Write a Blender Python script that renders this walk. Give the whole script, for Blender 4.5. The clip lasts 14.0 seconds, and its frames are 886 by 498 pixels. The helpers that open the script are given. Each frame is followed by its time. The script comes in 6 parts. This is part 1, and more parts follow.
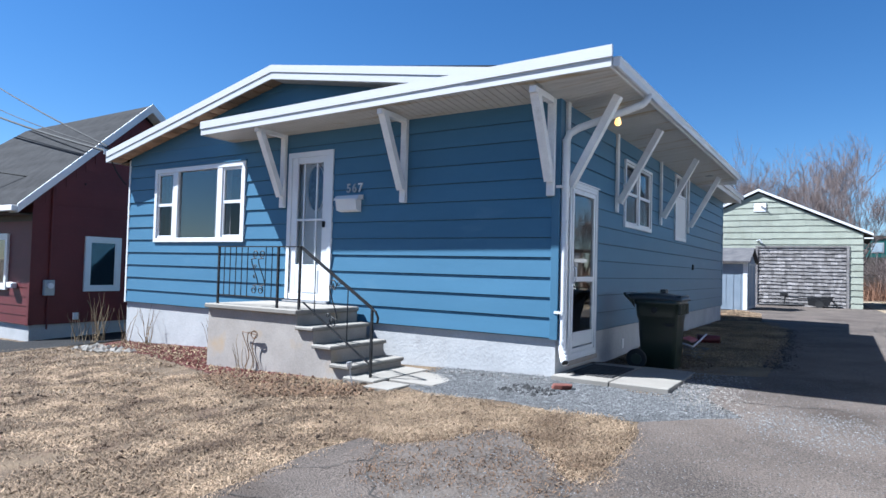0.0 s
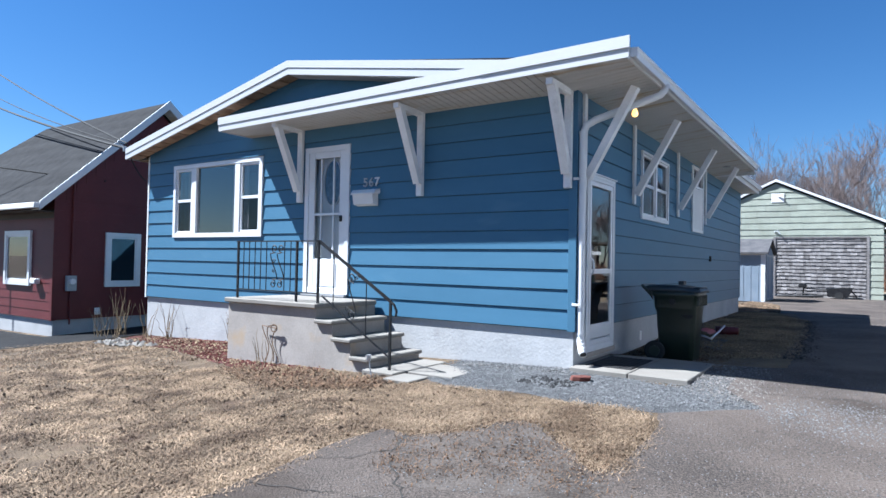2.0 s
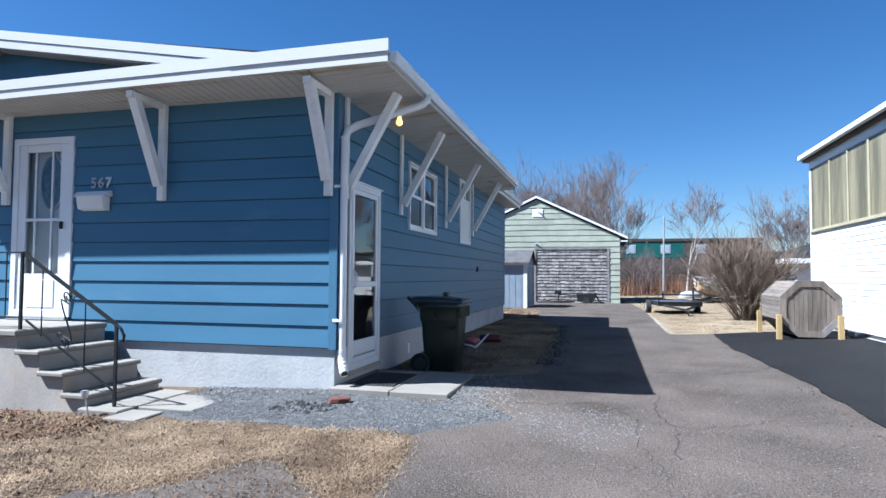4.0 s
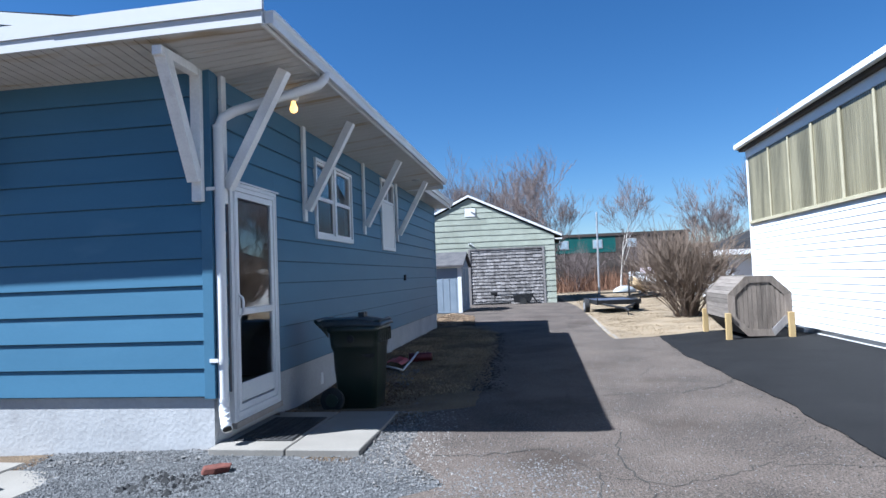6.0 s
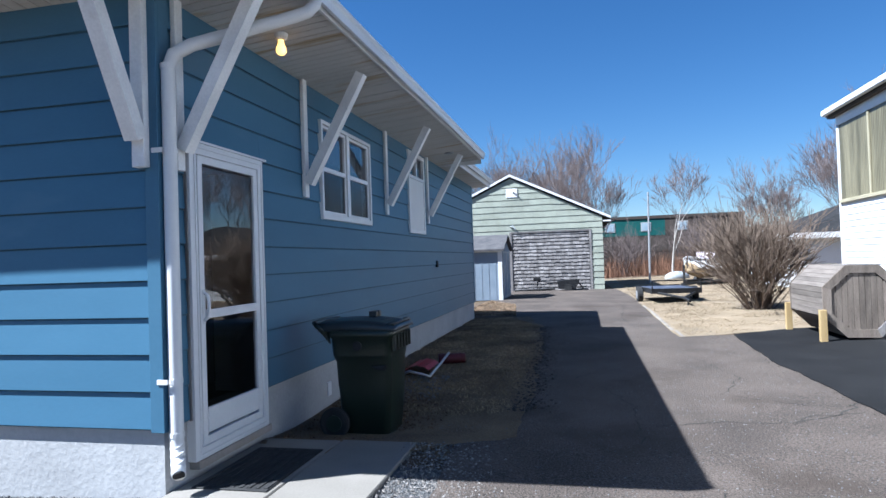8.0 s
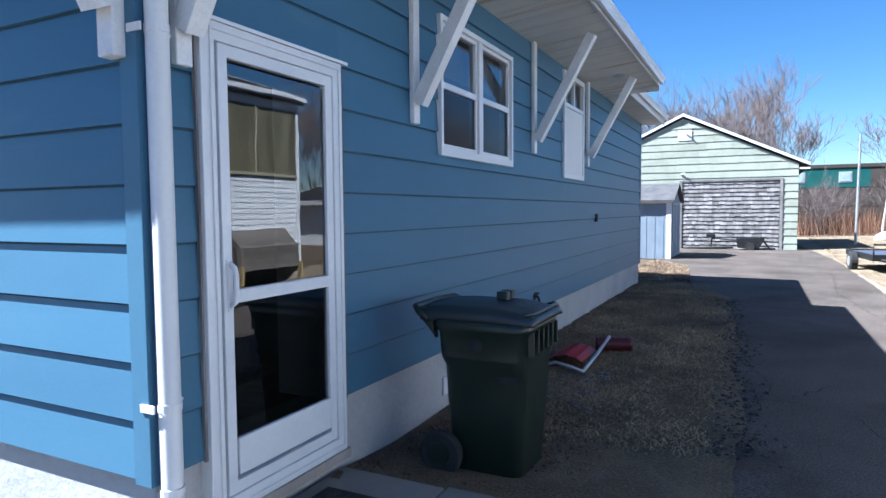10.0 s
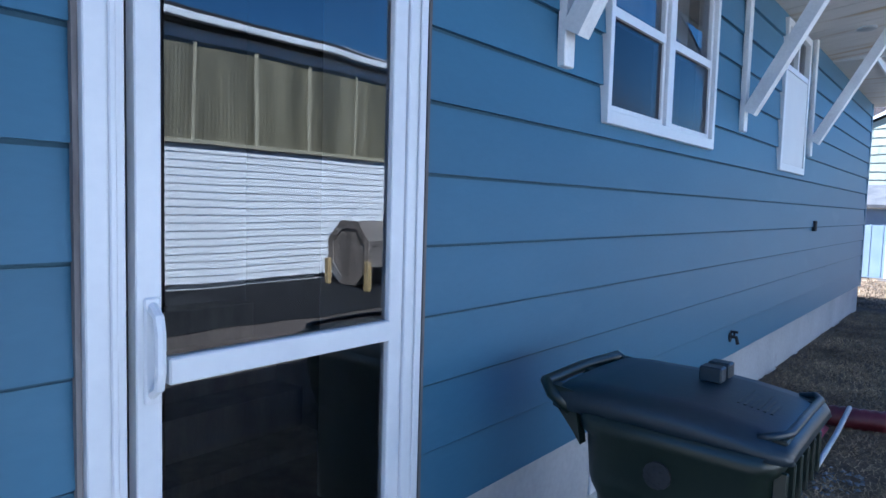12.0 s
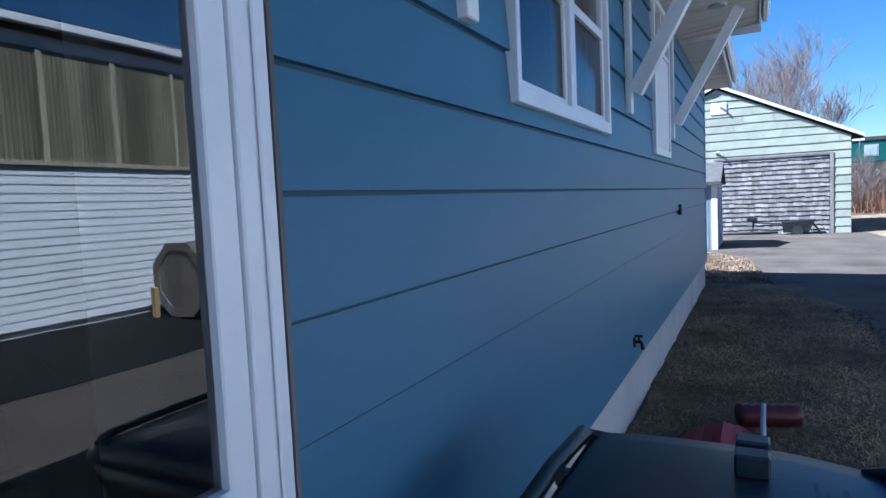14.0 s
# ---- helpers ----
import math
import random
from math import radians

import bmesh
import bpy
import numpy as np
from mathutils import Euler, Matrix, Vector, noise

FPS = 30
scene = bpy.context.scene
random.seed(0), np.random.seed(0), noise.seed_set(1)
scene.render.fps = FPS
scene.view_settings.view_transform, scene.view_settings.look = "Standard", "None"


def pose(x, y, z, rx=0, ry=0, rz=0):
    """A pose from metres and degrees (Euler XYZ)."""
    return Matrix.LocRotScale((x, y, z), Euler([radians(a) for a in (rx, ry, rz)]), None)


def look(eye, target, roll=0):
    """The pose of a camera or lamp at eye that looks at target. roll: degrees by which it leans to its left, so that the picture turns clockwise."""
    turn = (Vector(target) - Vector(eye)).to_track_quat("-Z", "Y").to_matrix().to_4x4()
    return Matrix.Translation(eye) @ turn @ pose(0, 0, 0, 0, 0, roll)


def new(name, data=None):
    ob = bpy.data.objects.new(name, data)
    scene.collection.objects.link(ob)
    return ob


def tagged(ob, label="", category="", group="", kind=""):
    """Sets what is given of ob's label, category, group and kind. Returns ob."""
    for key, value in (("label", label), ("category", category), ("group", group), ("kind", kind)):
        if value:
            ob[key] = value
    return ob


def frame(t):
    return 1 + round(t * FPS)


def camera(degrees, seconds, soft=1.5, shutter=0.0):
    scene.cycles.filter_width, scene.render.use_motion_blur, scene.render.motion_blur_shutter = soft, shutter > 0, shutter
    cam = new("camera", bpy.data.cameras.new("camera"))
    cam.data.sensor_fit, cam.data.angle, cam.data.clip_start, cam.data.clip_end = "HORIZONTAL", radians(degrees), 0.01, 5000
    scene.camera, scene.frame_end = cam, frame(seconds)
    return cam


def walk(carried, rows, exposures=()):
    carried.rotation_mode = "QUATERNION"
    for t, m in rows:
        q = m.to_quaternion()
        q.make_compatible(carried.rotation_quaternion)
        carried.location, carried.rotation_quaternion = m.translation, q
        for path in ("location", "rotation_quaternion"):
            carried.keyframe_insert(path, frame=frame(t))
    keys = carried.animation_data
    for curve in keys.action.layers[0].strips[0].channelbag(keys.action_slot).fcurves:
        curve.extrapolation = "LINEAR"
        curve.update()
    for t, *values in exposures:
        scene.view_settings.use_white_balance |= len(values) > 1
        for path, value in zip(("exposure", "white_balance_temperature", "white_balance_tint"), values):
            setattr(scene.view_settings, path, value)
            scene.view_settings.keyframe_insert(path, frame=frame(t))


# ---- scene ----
cam = camera(70.5, 14.0)
PATH = [
    (0, (-0.048, -0.052, 1.452), (-1.13, 1.629, 1.517), 1.5),
    (0.5, (-0.051, -0.069, 1.446), (-1.123, 1.619, 1.489), 1.1),
    (1, (-0.081, -0.105, 1.449), (-1.144, 1.588, 1.498), 1.0),
    (1.5, (-0.084, -0.122, 1.45), (-1.17, 1.557, 1.483), 0.4),
    (2, (-0.069, -0.103, 1.443), (-1.187, 1.555, 1.487), 1.1),
    (2.5, (-0.026, -0.066, 1.436), (-1.134, 1.598, 1.493), 1.6),
    (3, (0.021, 0.003, 1.44), (-0.923, 1.765, 1.496), 1.1),
    (3.5, (0.032, 0.114, 1.436), (-0.695, 1.977, 1.486), -0.3),
    (4, (-0.006, 0.474, 1.474), (-0.514, 2.406, 1.561), 0.4),
    (4.2, (-0.003, 0.594, 1.481), (-0.467, 2.538, 1.571), 0.1),
    (6.3, (-0.114, 1.963, 1.629), (-0.4, 3.941, 1.713), -2.5),
    (6.5, (-0.128, 2.078, 1.616), (-0.403, 4.058, 1.684), -2.7),
    (7, (-0.138, 2.481, 1.627), (-0.527, 4.44, 1.721), -0.8),
    (7.5, (-0.157, 2.836, 1.656), (-0.56, 4.794, 1.669), -1.5),
    (8, (-0.246, 3.272, 1.687), (-0.685, 5.222, 1.725), -1.9),
    (8.5, (-0.351, 3.779, 1.67), (-0.869, 5.71, 1.609), 0.4),
    (9, (-0.405, 4.183, 1.699), (-1.25, 5.996, 1.697), -0.4),
    (9.2, (-0.467, 4.373, 1.715), (-1.302, 6.19, 1.666), -0.9),
    (11.3, (-1.127, 5.942, 1.752), (-2.215, 7.609, 1.56), 0.9),
    (11.5, (-1.187, 6.065, 1.746), (-2.315, 7.703, 1.533), 0.7),
    (12, (-1.464, 6.481, 1.759), (-2.76, 7.996, 1.616), 1.6),
    (12.5, (-1.742, 6.772, 1.774), (-2.859, 8.421, 1.591), 4.4),
    (13, (-2.002, 7.009, 1.85), (-2.606, 8.915, 1.808), 1.7),
    (13.5, (-2.062, 7.106, 1.848), (-2.505, 9.055, 1.786), 2.7),
    (14, (-2.075, 7.123, 1.824), (-2.974, 8.904, 1.676), -2.7),
]
EXPOSURES = [(0, 1.82, 5270, 10), (4.0, 1.74, 5180, 10), (7.5, 1.66, 5160, 10), (8.2, 1.84, 5200, 10), (9.0, 2.05, 5250, 10), (11.3, 2.55, 4920, 10), (12.2, 2.72, 4800, 10), (12.9, 2.78, 5300, 10), (13.5, 2.42, 5350, 10), (14.0, 2.1, 4850, 10)]
walk(cam, [(t, look(eye, target, roll)) for t, eye, target, roll in PATH], EXPOSURES)

# ---- world, sun, exposure ----
SUN_FROM = Vector((-0.718, -0.36, 1.0)).normalized()
world = bpy.data.worlds.new("sky")
scene.world = world
world.use_nodes = True
wn = world.node_tree.nodes
sky = wn.new("ShaderNodeTexSky")
sky.sky_type = "NISHITA"
sky.sun_disc = False
sky.sun_elevation = math.asin(SUN_FROM.z)
sky.sun_rotation = math.atan2(SUN_FROM.x, SUN_FROM.y)
sky.air_density, sky.dust_density, sky.ozone_density = 1.0, 0.05, 4.0
wn["Background"].inputs["Strength"].default_value = 0.033
clear_air = wn.new("ShaderNodeHueSaturation")
clear_air.inputs["Saturation"].default_value = 1.18
world.node_tree.links.new(sky.outputs["Color"], clear_air.inputs["Color"])
world.node_tree.links.new(clear_air.outputs["Color"], wn["Background"].inputs["Color"])
sun = new("sun", bpy.data.lights.new("sun", "SUN"))
sun.data.energy, sun.data.angle, sun.data.color = 5.0, radians(0.5), (1.0, 0.935, 0.82)
sun.rotation_euler = SUN_FROM.to_track_quat("Z", "Y").to_euler()


# ---- materials ----
def material(name, dark, light, rough=0.7, scale=3.0, fine=60.0, bump=0.15, metal=0.0, stretch=(1, 1, 1), spread=0.5,
             specular=0.4, vary=0.0, stain=None, stain_scale=0.6, stain_cover=0.55, distance=0.01, grain=0.55):
    """Two colours mixed by coarse and fine noise, with relief; vary: lightness from piece to piece; stain: a third colour in patches."""
    m = bpy.data.materials.new(name)
    m.use_nodes = True
    n, l = m.node_tree.nodes, m.node_tree.links
    b = n["Principled BSDF"]
    at = n.new("ShaderNodeTexCoord")
    mp = n.new("ShaderNodeMapping")
    mp.inputs["Scale"].default_value = stretch
    l.new(at.outputs["Object"], mp.inputs["Vector"])

    def noise_tex(s, detail):
        t = n.new("ShaderNodeTexNoise")
        t.inputs["Scale"].default_value, t.inputs["Detail"].default_value = s, detail
        l.new(mp.outputs["Vector"], t.inputs["Vector"])
        return t.outputs["Fac"]
    big, small = noise_tex(scale, 5.0), noise_tex(fine, 3.0)
    add = n.new("ShaderNodeMath")
    add.operation = "MULTIPLY_ADD"
    add.inputs[1].default_value = grain
    l.new(small, add.inputs[0])
    l.new(big, add.inputs[2])
    rng = n.new("ShaderNodeMapRange")
    rng.inputs["From Min"].default_value, rng.inputs["From Max"].default_value = 0.5 + 0.5 * grain - 0.5 * spread, 0.5 + 0.5 * grain + 0.5 * spread
    l.new(add.outputs[0], rng.inputs["Value"])
    mix = n.new("ShaderNodeMix")
    mix.data_type = "RGBA"
    mix.inputs["A"].default_value, mix.inputs["B"].default_value = (*dark, 1), (*light, 1)
    l.new(rng.outputs["Result"], mix.inputs["Factor"])
    colour = mix.outputs["Result"]
    if stain:
        cut = n.new("ShaderNodeMapRange")
        cut.inputs["From Min"].default_value, cut.inputs["From Max"].default_value = stain_cover, stain_cover + 0.12
        l.new(noise_tex(stain_scale, 7.0), cut.inputs["Value"])
        over = n.new("ShaderNodeMix")
        over.data_type = "RGBA"
        over.inputs["B"].default_value = (*stain, 1)
        l.new(cut.outputs["Result"], over.inputs["Factor"])
        l.new(colour, over.inputs["A"])
        colour = over.outputs["Result"]
    if vary:
        info = n.new("ShaderNodeObjectInfo")
        geo = n.new("ShaderNodeNewGeometry")
        both = n.new("ShaderNodeMath")
        both.operation = "ADD"
        l.new(info.outputs["Random"], both.inputs[0])
        l.new(geo.outputs["Random Per Island"], both.inputs[1])
        fr = n.new("ShaderNodeMath")
        fr.operation = "FRACT"
        l.new(both.outputs[0], fr.inputs[0])
        vr = n.new("ShaderNodeMapRange")
        vr.inputs["To Min"].default_value, vr.inputs["To Max"].default_value = 1 - vary, 1 + vary
        l.new(fr.outputs[0], vr.inputs["Value"])
        hs = n.new("ShaderNodeHueSaturation")
        l.new(vr.outputs["Result"], hs.inputs["Value"])
        l.new(colour, hs.inputs["Color"])
        colour = hs.outputs["Color"]
    l.new(colour, b.inputs["Base Color"])
    b.inputs["Roughness"].default_value, b.inputs["Metallic"].default_value = rough, metal
    b.inputs["Specular IOR Level"].default_value = specular
    if bump:
        bp = n.new("ShaderNodeBump")
        bp.inputs["Strength"].default_value, bp.inputs["Distance"].default_value = bump, distance
        l.new(add.outputs[0], bp.inputs["Height"])
        l.new(bp.outputs["Normal"], b.inputs["Normal"])
    return m


BLUE = material("blue_siding_paint", (0.054, 0.131, 0.209), (0.067, 0.155, 0.242), 0.44, 1.2, 25, 0.06, stretch=(1, 1, 3), spread=0.9, vary=0.05, specular=0.24, stain=(0.074, 0.158, 0.239), stain_scale=1.4, stain_cover=0.62)
BLUE_TRIM = material("blue_trim_paint", (0.056, 0.134, 0.210), (0.066, 0.152, 0.236), 0.42, 2, 40, 0.08, specular=0.3)
WHITE = material("white_paint", (0.6156, 0.6156, 0.6156), (0.7011, 0.7011, 0.6925), 0.45, 2.5, 50, 0.06, spread=0.8)
WORN_WHITE = material("worn_white_paint", (0.62, 0.62, 0.62), (0.80, 0.80, 0.79), 0.6, 4, 60, 0.2, stain=(0.45, 0.43, 0.40), stain_scale=5, stain_cover=0.66)
FASCIA = material("white_aluminium_fascia", (0.5032, 0.5032, 0.5032), (0.5409, 0.5409, 0.5409), 0.35, 1.5, 20, 0.05, spread=0.9)
SOFFIT = material("white_soffit_panel", (0.45, 0.4425, 0.42), (0.525, 0.5175, 0.495), 0.5, 1.5, 30, 0.08, stretch=(1, 6, 1), stain=(0.36, 0.29, 0.19), stain_scale=1.1, stain_cover=0.56)
VINYL = material("white_vinyl", (0.6331, 0.6417, 0.6588), (0.7016, 0.7101, 0.7187), 0.3, 2, 30, 0.02)
FOUNDATION = material("parged_concrete_paint", (0.3346, 0.3346, 0.3346), (0.4282, 0.4282, 0.4282), 0.85, 2, 34, 0.35, stain=(0.281, 0.2744, 0.2744), stain_scale=2.2, stain_cover=0.66, distance=0.02)
CONCRETE = material("worn_concrete", (0.262, 0.236, 0.210), (0.345, 0.313, 0.282), 0.9, 2.5, 45, 0.4, stain=(0.35, 0.265, 0.175), stain_scale=1.6, stain_cover=0.60)
SLAB = material("pale_concrete_slab", (0.1683, 0.1551, 0.1342), (0.2208, 0.205, 0.1814), 0.9, 2, 70, 0.3, vary=0.06)
SHINGLE = material("grey_asphalt_shingle", (0.01708, 0.01708, 0.0183), (0.03173, 0.03173, 0.03295), 0.95, 4, 90, 0.5, vary=0.12, specular=0.1)
RED = material("dark_red_siding", (0.08307, 0.01218, 0.01384), (0.1107, 0.01771, 0.01882), 0.55, 2, 30, 0.08, vary=0.04)
ASPHALT = material("aged_asphalt", (0.0255, 0.0200, 0.0165), (0.131, 0.1045, 0.0865), 0.92, 1.1, 75, 1.0, spread=0.8, grain=1.9, stain=(0.044, 0.032, 0.024), stain_scale=0.75, stain_cover=0.57)
NEW_ASPHALT = material("dark_sealed_asphalt", (0.006417, 0.006712, 0.007583), (0.01313, 0.01342, 0.01459), 0.85, 2, 110, 0.5, specular=0.15)
LAWN = material("dormant_lawn", (0.056, 0.037, 0.022), (0.150, 0.107, 0.064), 0.95, 3.5, 70, 0.9, spread=0.55, grain=1.0, stain=(0.085, 0.052, 0.031), stain_scale=1.7, stain_cover=0.58, distance=0.03)
PATCH = material("dirt_and_worn_asphalt", (0.03485, 0.02718, 0.02161), (0.09414, 0.07806, 0.06552), 0.95, 3, 55, 0.8, spread=0.5, grain=1.2)
DIRT = material("bare_soil_and_dead_grass", (0.068, 0.046, 0.026), (0.185, 0.130, 0.072), 0.95, 2.2, 60, 0.9, spread=0.5, grain=0.9, distance=0.03)
GRAVEL = material("blue_grey_gravel_bed", (0.04685, 0.04868, 0.05046), (0.1154, 0.1171, 0.1208), 0.9, 6, 120, 0.9, spread=0.35, stain=(0.07209, 0.06129, 0.05046), stain_scale=1.6, stain_cover=0.63, distance=0.02)
STONE = material("gravel_stone", (0.0677, 0.06973, 0.0717), (0.1673, 0.1673, 0.1693), 0.85, 20, 120, 0.3, vary=0.35)
MULCH = material("red_bark_mulch", (0.05166, 0.01291, 0.009225), (0.1255, 0.0369, 0.02583), 0.95, 18, 90, 0.9, vary=0.3)
DRY = material("dry_straw_leaves", (0.136, 0.09414, 0.05227), (0.2613, 0.1986, 0.1202), 0.9, 10, 60, 0.2, vary=0.35)
LEAF = material("dead_brown_leaves", (0.0492, 0.02624, 0.01394), (0.1763, 0.1066, 0.05904), 0.9, 10, 60, 0.2, vary=0.45)
STRAW = material("straw_grass_blades", (0.120, 0.080, 0.048), (0.30, 0.220, 0.142), 0.9, 2.2, 40, 0.0, vary=0.45, spread=0.4)
BLADE = material("dead_grass_blades", (0.070, 0.044, 0.026), (0.330, 0.238, 0.152), 0.9, 2.6, 40, 0.0, vary=0.6, spread=0.4)
BACK_TURF = material("pale_dry_turf", (0.1394, 0.105, 0.0656), (0.2788, 0.2214, 0.1476), 0.95, 1.2, 60, 0.6, spread=0.6, grain=0.9, stain=(0.1148, 0.0861, 0.0574), stain_scale=0.5, stain_cover=0.58, distance=0.02)
PALE_BLADE = material("pale_dry_grass_blades", (0.164, 0.123, 0.07544), (0.328, 0.2583, 0.1681), 0.9, 1.2, 40, 0.0, vary=0.3)
IRON = material("black_wrought_iron", (0.012, 0.012, 0.013), (0.03, 0.03, 0.032), 0.5, 10, 80, 0.2, metal=0.4)
BLACK = material("black_rubber", (0.012, 0.012, 0.013), (0.03, 0.03, 0.03), 0.85, 10, 120, 0.5)
BIN = material("dark_green_bin_plastic", (0.008, 0.014, 0.010), (0.015, 0.022, 0.015), 0.34, 2, 60, 0.08, specular=0.5)
BIN_LID = material("blue_grey_lid_plastic", (0.013, 0.021, 0.026), (0.021, 0.030, 0.037), 0.38, 2, 60, 0.08, specular=0.5)
GREEN = material("pale_green_shingle_paint", (0.2527, 0.2716, 0.2188), (0.3319, 0.3508, 0.2904), 0.75, 3, 40, 0.2, vary=0.08)
GREY_WOOD = material("weathered_cedar", (0.127, 0.1159, 0.1122), (0.2467, 0.2317, 0.2242), 0.85, 6, 60, 0.5, stretch=(1, 1, 0.2), vary=0.38)
WOOD = material("weathered_plank", (0.082, 0.0656, 0.05248), (0.1886, 0.1558, 0.1271), 0.85, 5, 60, 0.5, stretch=(3, 3, 0.4), vary=0.3)
WOOD_LONG = material("weathered_slat", (0.0984, 0.08307, 0.07072), (0.1845, 0.1599, 0.1384), 0.85, 5, 60, 0.5, stretch=(3, 0.4, 3), vary=0.2)
POST_WOOD = material("new_yellow_lumber", (0.2952, 0.2034, 0.08528), (0.3936, 0.2886, 0.1378), 0.75, 5, 60, 0.2, stretch=(3, 3, 0.4))
EAVE_WOOD = material("bare_eave_boards", (0.20, 0.13, 0.08), (0.42, 0.30, 0.20), 0.8, 5, 60, 0.3, vary=0.3)
SHED_BLUE = material("grey_blue_panel", (0.1771, 0.223, 0.2755), (0.223, 0.269, 0.328), 0.6, 3, 40, 0.1)
SHED_ROOF = material("dark_shed_roof", (0.05, 0.05, 0.055), (0.10, 0.095, 0.095), 0.9, 4, 80, 0.5)
FIBRE = material("yellowed_fibreglass", (0.085, 0.075, 0.044), (0.20, 0.178, 0.112), 0.32, 3.5, 30, 0.05, stretch=(1, 1, 0.06), spread=0.35, vary=0.12, specular=0.8)
BATTEN = material("yellowed_batten", (0.2706, 0.246, 0.164), (0.369, 0.3362, 0.2378), 0.6, 3, 40, 0.1)
GUTTER = material("grey_white_gutter", (0.58, 0.60, 0.63), (0.70, 0.72, 0.74), 0.4, 2, 40, 0.05)
BARK = material("grey_brown_bark", (0.0656, 0.0492, 0.03936), (0.1312, 0.1017, 0.08528), 0.95, 6, 60, 0.5)
TWIG = material("pinkish_grey_twigs", (0.080, 0.063, 0.060), (0.150, 0.118, 0.111), 0.95, 4, 40, 0.0)
BIRCH = material("pale_birch_bark", (0.246, 0.2214, 0.1968), (0.451, 0.4264, 0.3936), 0.85, 8, 50, 0.2)
BUSH = material("tan_bush_twigs", (0.08364, 0.06011, 0.04444), (0.1569, 0.1177, 0.08889), 0.95, 4, 40, 0.0)
BRUSH = material("rust_brown_brush", (0.1045, 0.0492, 0.02768), (0.2029, 0.1107, 0.06765), 0.95, 2, 30, 0.0, vary=0.3)
TEAL = material("teal_metal_cladding", (0.007872, 0.07216, 0.06888), (0.01312, 0.0984, 0.09184), 0.5, 1, 10, 0.02)
BROWN = material("brown_cladding", (0.04305, 0.03444, 0.0287), (0.06314, 0.05166, 0.04305), 0.7, 1, 10, 0.02)
STEEL = material("galvanised_steel", (0.35, 0.35, 0.36), (0.50, 0.50, 0.51), 0.45, 5, 50, 0.1, metal=0.6)
BOAT = material("pale_grey_hull", (0.50, 0.52, 0.54), (0.62, 0.63, 0.64), 0.4, 2, 30, 0.05)
RUST = material("rusty_hull_bottom", (0.30, 0.22, 0.13), (0.42, 0.33, 0.20), 0.7, 3, 30, 0.2)
DECK = material("scuffed_dark_deck", (0.03, 0.035, 0.055), (0.09, 0.10, 0.13), 0.5, 3, 40, 0.2, stain=(0.30, 0.31, 0.34), stain_scale=3, stain_cover=0.62)
SHOVEL = material("red_shovel_plastic", (0.42, 0.012, 0.020), (0.56, 0.022, 0.03), 0.35, 3, 40, 0.05)
BRICK = material("red_brick", (0.065, 0.020, 0.014), (0.13, 0.042, 0.030), 0.9, 15, 80, 0.4)
# dark grey carries the shade of the unlit rooms behind the glass
DARK_ROOM = material("shade_grey_wall", (0.12, 0.115, 0.11), (0.17, 0.165, 0.16), 0.9, 1, 10, 0.0)
CURTAIN = material("grey_curtain", (0.30, 0.30, 0.32), (0.42, 0.42, 0.44), 0.9, 2, 40, 0.1, stretch=(6, 6, 0.3))
NUMBER = material("aged_number_metal", (0.45, 0.46, 0.47), (0.70, 0.70, 0.70), 0.5, 30, 90, 0.1)
METER = material("grey_meter_enamel", (0.30, 0.32, 0.33), (0.38, 0.40, 0.41), 0.5, 5, 40, 0.05)
TARP = material("green_tarp", (0.01, 0.10, 0.07), (0.02, 0.16, 0.11), 0.5, 3, 30, 0.2)


def glass_material(name, tint, rough=0.0, ior=2.3):
    m = bpy.data.materials.new(name)
    m.use_nodes = True
    n, l = m.node_tree.nodes, m.node_tree.links
    out = n["Material Output"]
    clear, shine, mix, fr = n.new("ShaderNodeBsdfTransparent"), n.new("ShaderNodeBsdfGlossy"), n.new("ShaderNodeMixShader"), n.new("ShaderNodeFresnel")
    clear.inputs["Color"].default_value = (*tint, 1)
    shine.inputs["Roughness"].default_value = rough
    fr.inputs["IOR"].default_value = ior
    wave, bump, at = n.new("ShaderNodeTexNoise"), n.new("ShaderNodeBump"), n.new("ShaderNodeTexCoord")
    wave.inputs["Scale"].default_value = 1.8
    bump.inputs["Strength"].default_value, bump.inputs["Distance"].default_value = 0.05, 0.02
    l.new(at.outputs["Object"], wave.inputs["Vector"])
    l.new(wave.outputs["Fac"], bump.inputs["Height"])
    l.new(bump.outputs["Normal"], shine.inputs["Normal"])
    l.new(fr.outputs[0], mix.inputs[0])
    l.new(clear.outputs[0], mix.inputs[1])
    l.new(shine.outputs[0], mix.inputs[2])
    l.new(mix.outputs[0], out.inputs["Surface"])
    return m


GLASS = glass_material("window_glass", (0.55, 0.58, 0.60))
STORM = glass_material("clear_storm_glass", (0.86, 0.88, 0.90), ior=1.32)
SCREEN = glass_material("insect_screen_glass", (0.22, 0.22, 0.24), 0.12, 1.45)
CLEAR = bpy.data.materials.new("clear_pane_edge")
CLEAR.use_nodes = True
clear_node = CLEAR.node_tree.nodes.new("ShaderNodeBsdfTransparent")
CLEAR.node_tree.links.new(clear_node.outputs[0], CLEAR.node_tree.nodes["Material Output"].inputs["Surface"])


def glow(name, colour, strength):
    m = bpy.data.materials.new(name)
    m.use_nodes = True
    b = m.node_tree.nodes["Principled BSDF"]
    b.inputs["Emission Color"].default_value, b.inputs["Emission Strength"].default_value = (*colour, 1), strength
    return m


